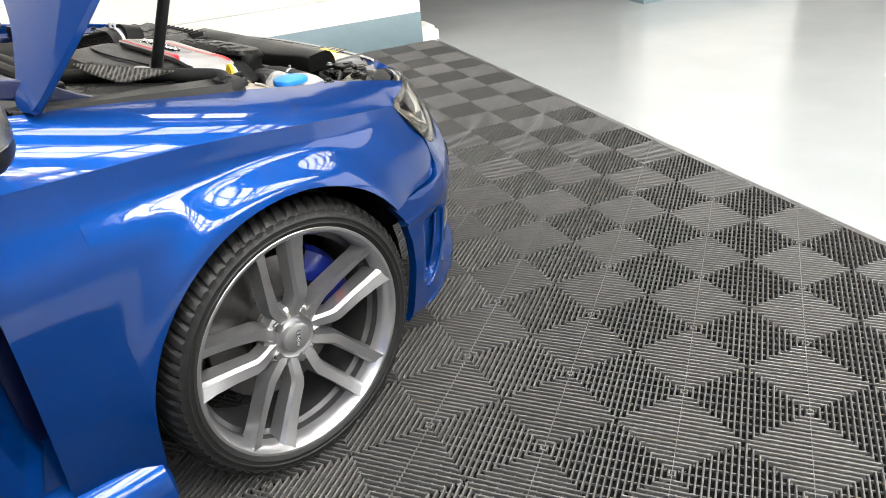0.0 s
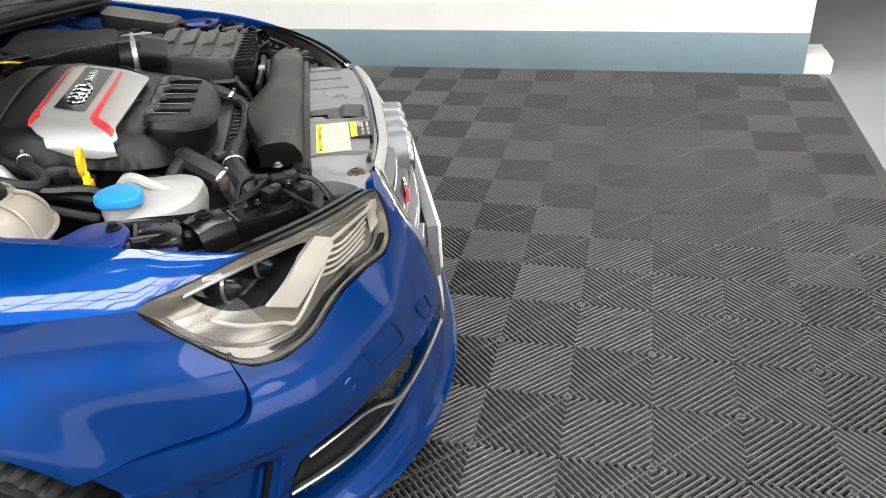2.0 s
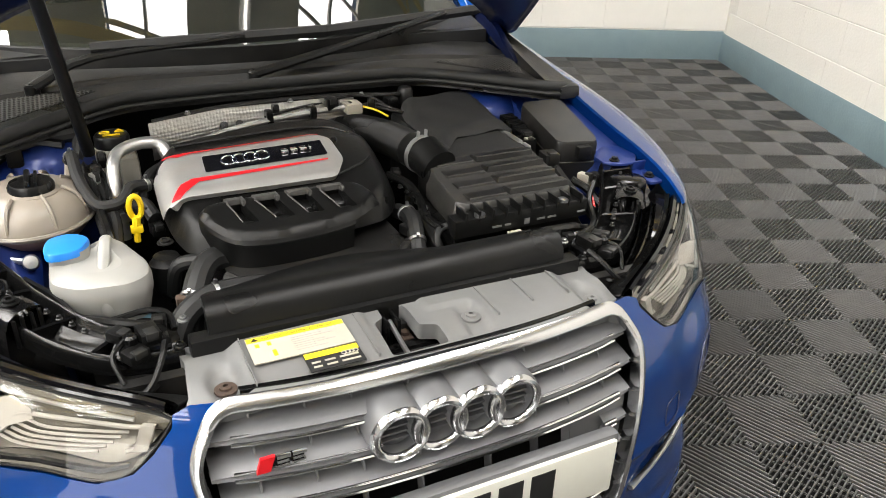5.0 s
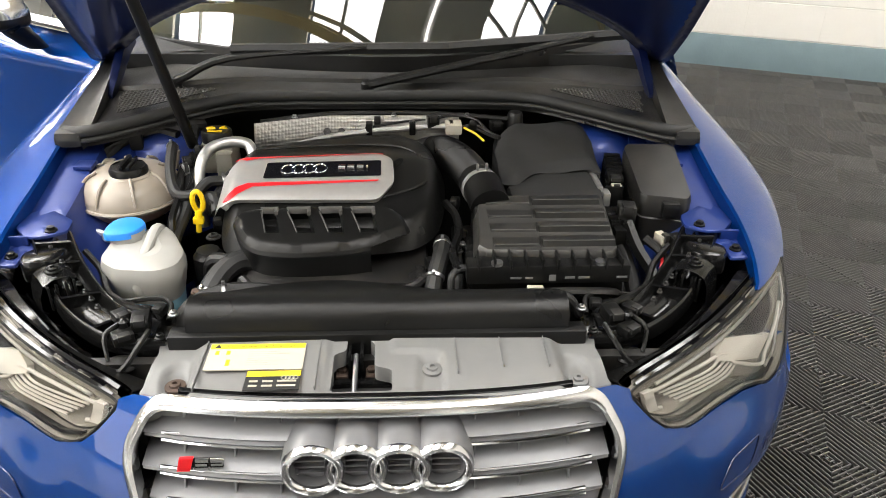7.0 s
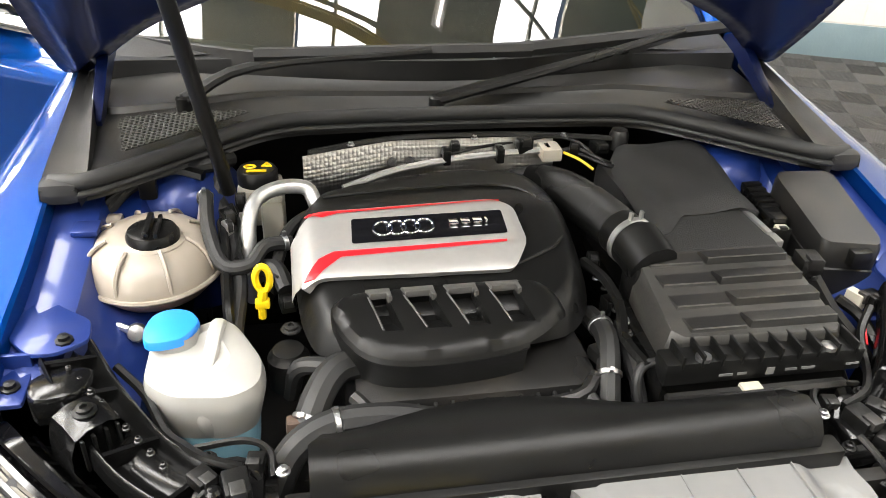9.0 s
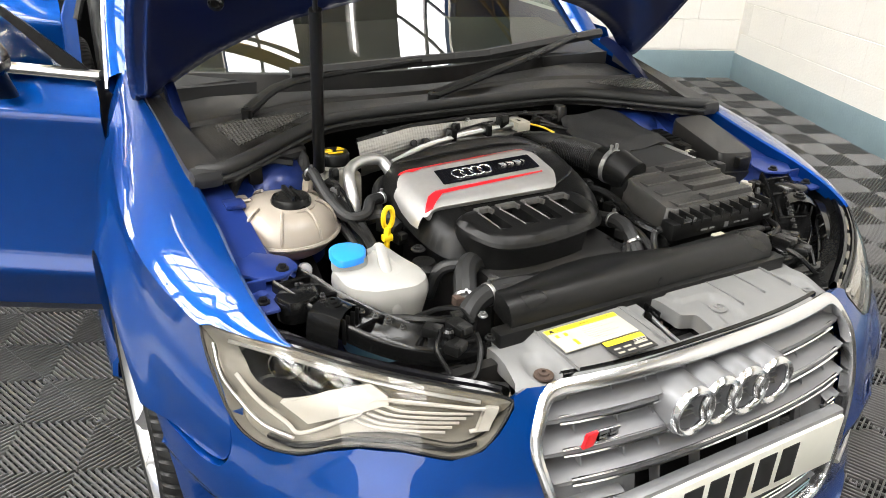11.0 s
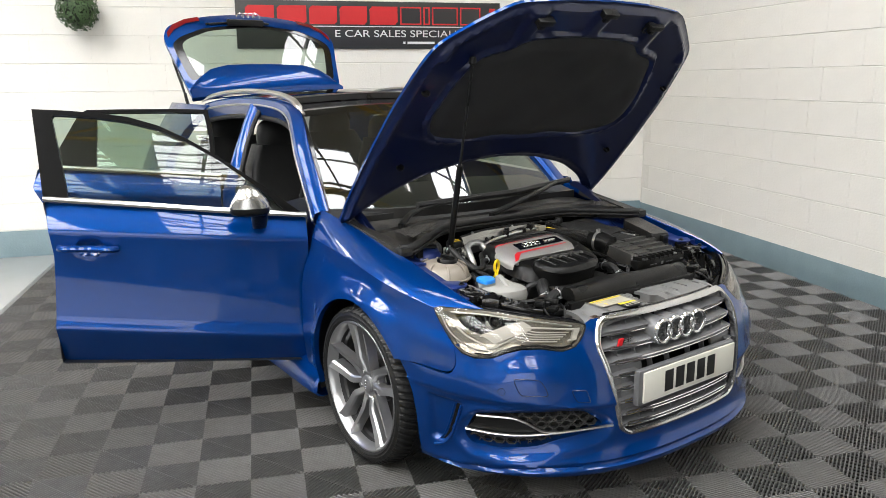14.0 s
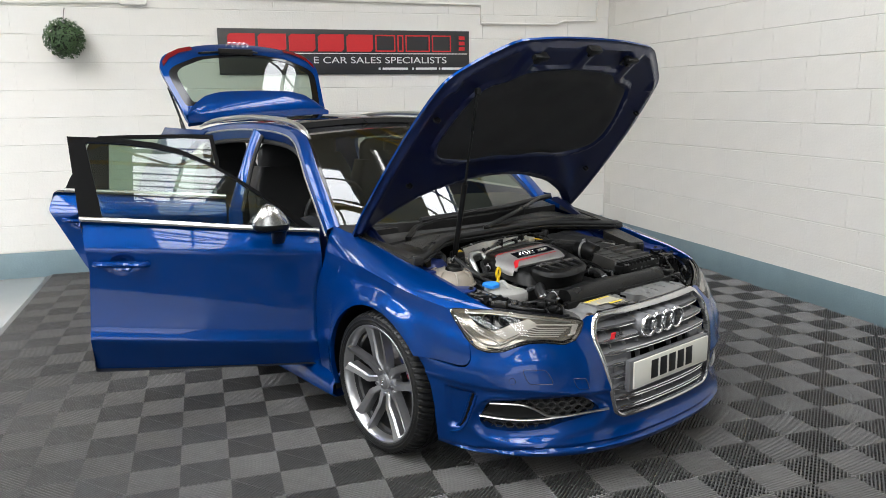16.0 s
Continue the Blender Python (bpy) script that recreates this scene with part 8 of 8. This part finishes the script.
def plug(x, y, z, w, l, h, yaw=0.0, m_=None, name="connector"):
    m = pose(x, y, z, 0, 0, yaw)
    g2 = Geo()
    g2.box(-w / 2, w / 2, -l / 2, l / 2, 0, h, 0.003, m)
    ob = part(name, g2, m_ or BLACK, car)
    g2 = Geo()
    g2.box(-w * 0.3, w * 0.3, -l * 0.62, -l * 0.1, h * 0.55, h * 1.15, 0.0015, m)
    part("latch", g2, BLACKD, ob)


def screw(x, y, z, r=0.007, m_=None, parent=None):
    g2 = Geo()
    g2.lathe([(r * 1.5, 0), (r * 1.5, 0.002), (r, 0.003), (r, 0.007), (r * 0.5, 0.008), (r * 0.45, 0.004), (0.0004, 0.004)], 10, Matrix.Translation((x, y, z)))
    part("screw", g2, m_ or STEEL, parent or car)


def band_clip(at, way, r):
    """A bright spring clip round a hose."""
    g2 = Geo()
    m = Matrix.Translation(at) @ Vector(way).normalized().to_track_quat("Z", "Y").to_matrix().to_4x4()
    g2.lathe([(r, -0.004), (r + 0.0015, -0.003), (r + 0.0015, 0.003), (r, 0.004)], 18, m)
    g2.box(-0.003, 0.003, r, r + 0.009, -0.003, 0.003, 0.001, m)
    part("hose_clip", g2, STEEL, car)


band_clip((-0.320, -0.455, 0.680), (0.045, 0.08, 0.06), 0.0225)
band_clip((-0.285, -0.478, 0.690), (0.07, 0.01, 0.0), 0.0215)
band_clip((-0.470, -0.052, 0.812), (0.0, -0.05, -0.02), 0.012)
band_clip((-0.345, -0.138, 0.767), (0.05, 0.02, 0.0), 0.012)
band_clip((0.100, -0.44, 0.700), (0.02, 0.08, 0.05), 0.0175)
band_clip((0.118, -0.35, 0.716), (0.01, 0.08, 0.0), 0.0175)
# looms round the lamps and along the inner wings
for sg in (-1, 1):
    fx = lambda pts: [(sg * x, y, z) for x, y, z in pts]
    cable(fx([(0.40, -0.545, 0.70), (0.44, -0.53, 0.705), (0.47, -0.50, 0.70), (0.50, -0.46, 0.69), (0.53, -0.40, 0.70), (0.57, -0.36, 0.72)]), 0.0065)
    cable(fx([(0.385, -0.60, 0.70), (0.395, -0.63, 0.69), (0.42, -0.655, 0.66), (0.46, -0.65, 0.64), (0.50, -0.61, 0.63)]), 0.005)
    cable(fx([(0.44, -0.575, 0.70), (0.46, -0.60, 0.69), (0.45, -0.63, 0.66)]), 0.004)
    cable(fx([(0.365, -0.555, 0.69), (0.37, -0.52, 0.70), (0.40, -0.50, 0.70), (0.46, -0.495, 0.69)]), 0.005)
    plug(sg * 0.405, -0.575, 0.692, 0.03, 0.04, 0.022, 12)
    plug(sg * 0.445, -0.555, 0.690, 0.026, 0.03, 0.018, 40)
    plug(sg * 0.385, -0.535, 0.690, 0.022, 0.022, 0.016, -10)
    plug(sg * 0.428, -0.605, 0.682, 0.034, 0.028, 0.018, 30)
    screw(sg * 0.352, -0.565, 0.708, 0.006)
    screw(sg * 0.365, -0.610, 0.692, 0.006, BLACK)
    screw(sg * 0.44, -0.525, 0.700, 0.007, BLACK)
    # bolted lamp bracket standing on the arm
    m = pose(sg * 0.585, -0.465, 0.0, 0, 0, sg * -38)
    g2 = Geo()
    rows = []
    for u, z in ((-0.040, 0.675), (-0.036, 0.715), (-0.028, 0.733), (-0.012, 0.740), (0.012, 0.740), (0.028, 0.733), (0.036, 0.715), (0.040, 0.675)):
        rows.append([m @ Vector((u, v, z - (0.004 if abs(v) > 0.02 else 0))) for v in (-0.03, -0.024, 0.0, 0.024, 0.03)])
    g2.grid(rows)
    br = part("lamp_bracket", g2, GLOSSP, car, "black arched lamp bracket with a bolt")
    screw(sg * 0.585, -0.465, 0.739, 0.010, BLACK, br)
    for u in (-0.022, -0.008, 0.008, 0.022):
        g2 = Geo()
        g2.box(u - 0.002, u + 0.002, -0.036, -0.029, 0.68, 0.728, 0.001, m)
        part("rib", g2, BLACK, br)
    for k in range(9):
        t = k / 8
        screw(sg * (0.49 + 0.13 * t), -0.535 + 0.15 * t, 0.700 + 0.035 * t + 0.004, 0.0035, BLACKD)
# along the bulkhead
cable([(-0.30, 0.10, 0.815), (-0.15, 0.135, 0.822), (0.0, 0.14, 0.824), (0.15, 0.135, 0.822), (0.30, 0.12, 0.815)], 0.007)
cable([(0.10, 0.115, 0.81), (0.16, 0.12, 0.825), (0.22, 0.10, 0.82), (0.25, 0.06, 0.80)], 0.0035)
cable([(0.19, 0.085, 0.805), (0.215, 0.06, 0.80), (0.235, 0.035, 0.79)], 0.0028, YELLOW, "thin yellow wire")
cable([(-0.05, 0.10, 0.80), (0.05, 0.12, 0.81), (0.12, 0.13, 0.81)], 0.003)
plug(0.115, 0.105, 0.80, 0.03, 0.022, 0.028, 10)
plug(0.215, 0.095, 0.80, 0.02, 0.02, 0.02, -20)
plug(-0.02, 0.115, 0.80, 0.016, 0.02, 0.022)
plug(0.27, 0.105, 0.795, 0.03, 0.03, 0.02, 8)
for x in (-0.22, 0.02, 0.20):
    screw(x, 0.125 - 0.1 * max(0, -0.1 - x), 0.822, 0.005)
# by the coolant tank and the dipstick
plug(-0.435, -0.075, 0.765, 0.022, 0.03, 0.03, 20)
plug(-0.415, -0.045, 0.78, 0.018, 0.018, 0.03, 0)
plug(-0.435, -0.10, 0.755, 0.014, 0.018, 0.035, 35, ALUM, "pipe_stub")
cable([(-0.445, -0.08, 0.78), (-0.44, -0.13, 0.77), (-0.435, -0.19, 0.745), (-0.43, -0.26, 0.735), (-0.425, -0.29, 0.70)], 0.008)
cable([(-0.43, -0.06, 0.80), (-0.415, -0.10, 0.775), (-0.42, -0.16, 0.755)], 0.004)
cable([(-0.66, -0.10, 0.77), (-0.64, -0.02, 0.785), (-0.60, 0.02, 0.80), (-0.54, 0.05, 0.815), (-0.48, 0.03, 0.81)], 0.010)
plug(-0.36, -0.19, 0.715, 0.03, 0.03, 0.03, 30)
plug(-0.345, -0.225, 0.70, 0.024, 0.03, 0.022, 10)
screw(-0.34, -0.30, 0.715, 0.010, BLACKD)
g2 = Geo()
g2.lathe([(0.030, -0.05), (0.030, 0.0), (0.024, 0.006), (0.022, 0.012), (0.010, 0.014), (0.0005, 0.014)], 20, Matrix.Translation((-0.345, -0.335, 0.695)))
part("oil_filler", g2, BLACK, car)
# bolt on a stud below the coolant tank
g2 = Geo()
g2.tube([(-0.60, -0.235, 0.70), (-0.565, -0.258, 0.70)], 0.006, 8, 0)
g2.lathe([(0.014, -0.006), (0.015, 0.0), (0.012, 0.008), (0.0005, 0.009)], 12, Matrix.Translation((-0.562, -0.260, 0.70)) @ Matrix.Rotation(radians(60), 4, "X"))
part("stud", g2, STEEL, car)
# right side of the engine, to the filter box
cable([(0.145, -0.46, 0.725), (0.135, -0.40, 0.73), (0.150, -0.34, 0.74), (0.148, -0.28, 0.75), (0.13, -0.22, 0.75)], 0.0085)
cable([(0.16, -0.50, 0.70), (0.30, -0.505, 0.705), (0.42, -0.50, 0.70), (0.45, -0.47, 0.67)], 0.008, BLACKD)
g2 = Geo()
g2.box(0.265, 0.295, -0.513, -0.497, 0.70, 0.716, 0.002)
part("white_sleeve", g2, LABEL_W, car, "small white label sleeve")
plug(0.155, -0.30, 0.70, 0.026, 0.03, 0.03, 15)
plug(0.150, -0.215, 0.735, 0.02, 0.03, 0.022, -15)
plug(0.10, -0.405, 0.70, 0.03, 0.03, 0.02, 20)
for k in range(7):
    screw(0.15 + 0.004 * (k % 3), -0.20 - 0.03 * k, 0.72, 0.0045, STEEL if k % 2 else BLACKD)
# plugs beside the fuse box
plug(0.502, -0.275, 0.735, 0.036, 0.04, 0.035, -8, BLACKD)
plug(0.500, -0.19, 0.765, 0.022, 0.016, 0.012, -6, LABEL_W, "cream_plug")
plug(0.505, -0.15, 0.77, 0.034, 0.05, 0.014, -6)
for k in range(5):
    g2 = Geo()
    g2.box(0.492 + 0.004 * k, 0.528 + 0.004 * k, -0.135 + 0.022 * k, -0.122 + 0.022 * k, 0.772, 0.786, 0.002)
    part("fuse_cap", g2, BLACK, car)
cable([(0.50, -0.30, 0.74), (0.51, -0.35, 0.71), (0.53, -0.40, 0.68), (0.54, -0.45, 0.65)], 0.013)
cable([(0.53, -0.33, 0.72), (0.56, -0.36, 0.70), (0.57, -0.41, 0.67)], 0.009)
plug(0.565, -0.33, 0.70, 0.018, 0.03, 0.03, 20, LABEL_W, "cream_plug")
plug(0.592, -0.335, 0.70, 0.026, 0.03, 0.028, 10)
# lower fins and bolts in front of the engine
for k in range(12):
    screw(-0.24 + 0.027 * k, -0.478, 0.688, 0.004, STEEL if k % 4 == 0 else BLACKD)
# tailgate struts
for sg in (-1, 1):
    top_, low_ = Vector((sg * 0.574, 2.90, 1.607)), Vector((sg * 0.548, 2.75, 1.20))
    g2 = Geo()
    g2.tube([top_, top_.lerp(low_, 0.5)], 0.005, 8, 0)
    strut = part("tailgate_strut", g2, STEEL, car, "tailgate gas strut")
    g2 = Geo()
    g2.tube([top_.lerp(low_, 0.5), low_], 0.011, 10, 0)
    part("cylinder", g2, BLACK, strut)

# ---------------------------------------------------------------- mat of ribbed tiles
SQ = 0.2


def tile_mesh():
    """One tile of two by two squares, ribs at 45 degrees that meet in rings of diamonds."""
    ribs, cross, base = Geo(), Geo(), Geo()
    # base sheet that carries the painted gap shade
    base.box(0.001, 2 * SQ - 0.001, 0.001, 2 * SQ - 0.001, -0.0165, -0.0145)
    pitch = SQ / 10
    for ci in range(2):
        for cj in range(2):
            flip = (ci + cj) % 2
            x0, y0 = ci * SQ, cj * SQ

            def bar(c, section, out, other, mirror):
                # a bar along x + y = c (or its mirror image) with the given section, cut off at the square's edges
                rows = []
                for off, z in section:
                    cc = min(2 * SQ - 0.0002, max(0.0002, c + off * math.sqrt(2)))
                    a0, a1 = max(0.0, cc - SQ), min(SQ, cc)
                    ends = [(a0, cc - a0), (a1, cc - a1)]
                    if other:
                        ends = [(SQ - s, t) for s, t in ends]
                    rows.append([(x0 + s, y0 + t, z) for s, t in ends])
                n = len(rows)
                vs = [r[0] for r in rows] + [r[1] for r in rows]
                fs = [(k, k + 1, n + k + 1, n + k) for k in range(n - 1)] + [tuple(range(n))[::-1], tuple(range(n, 2 * n))]
                out.add(vs, fs if not mirror else [q[::-1] for q in fs])
            h = 0.0025
            crown = [(-1.08 * h, -0.0145), (-h, -0.0036), (-0.78 * h, -0.0012), (-0.32 * h, 0.0), (0.32 * h, 0.0), (0.78 * h, -0.0012), (h, -0.0036), (1.08 * h, -0.0145)]
            for k in range(20):
                bar((k + 0.5) * pitch, crown, ribs, flip, flip)
            for k in range(10):
                bar((2 * k + 1) * pitch, [(-0.0018, -0.0145), (-0.0016, -0.0085), (0.0016, -0.0085), (0.0018, -0.0145)], cross, not flip, not flip)
            if flip:
                bar(SQ, [(-0.0008, -0.008), (-0.0009, -0.0014), (0.0009, -0.0014), (0.0008, -0.008)], cross, False, False)
    return ribs, cross, base


mat_floor = tagged(thing("mat_floor", None, None, "charcoal ribbed interlocking plastic floor tiles", "floor mat"), kind="structure")
ribs, cross, base = tile_mesh()
tg = Geo()
for piece in (ribs, cross, base):
    k = len(tg.v)
    tg.v += piece.v
    tg.f += [tuple(i + k for i in q) for q in piece.f]
tile_me = bpy.data.meshes.new("tile")
tile_me.from_pydata(tg.v, [], tg.f)
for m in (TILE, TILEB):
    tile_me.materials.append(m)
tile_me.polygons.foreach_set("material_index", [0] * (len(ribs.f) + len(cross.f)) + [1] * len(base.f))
tile_me.update()
for i in range(-7, 7):
    for j in range(-6, 10):
        ob = new("tile", tile_me)
        ob.parent = mat_floor
        ob.location = (i * 2 * SQ, j * 2 * SQ + SQ, 0)
g = Geo()
ramp = [(-0.05, -0.0165), (0.0, -0.001), (0.0, -0.0165)]
for p0, p1, nrm in (((-2.8, -2.2), (2.8, -2.2), (0, -1)), ((-2.8, -2.2), (-2.8, 4.2), (-1, 0))):
    vs = []
    for px, py in (p0, p1):
        for d, z in ramp:
            vs.append((px - nrm[0] * d, py - nrm[1] * d, z))
    g.add(vs, [(0, 3, 4, 1), (1, 4, 5, 2), (0, 1, 2), (3, 5, 4)])
part("edge_strip", g, TILE, mat_floor, "sloping edge strip")


# painted blocks of the two walls
def block_mesh(w, h, d):
    gg = Geo()
    c = 0.003
    gg.prism([(-d, -h / 2 + c), (-d + c, -h / 2), (d - c, -h / 2), (d, -h / 2 + c), (d, h / 2 - c), (d - c, h / 2), (-d + c, h / 2), (-d, h / 2 - c)], -w / 2, w / 2, "x")
    return mesh_of("block", gg.v, gg.f, WALLP, 40)


blk = block_mesh(0.4755, COURSE - 0.005, 0.013)
rnd = random.Random(11)
z0 = 0.36 - COURSE
for k in range(12):
    z = z0 + COURSE * (k + 0.5)
    y = -2.13 + (0.12 if k % 2 else 0.237)
    while y < WY:
        ob = new("block", blk)
        ob.parent = wall_side
        ob.matrix_local = pose(WX + 0.012 + rnd.uniform(-0.0004, 0.0004), y, z, rnd.uniform(-0.05, 0.05), 0, 90)
        y += 0.478
for k in range(11):
    z = 0.22 + COURSE * (k + 0.5)
    x = WX - (0.12 if k % 2 else 0.237)
    while x > -3.8:
        ob = new("block", blk)
        ob.parent = wall_end
        ob.matrix_local = pose(x, WY + 0.012 + rnd.uniform(-0.0004, 0.0004), z, rnd.uniform(-0.05, 0.05), 0, 0)
        x -= 0.478
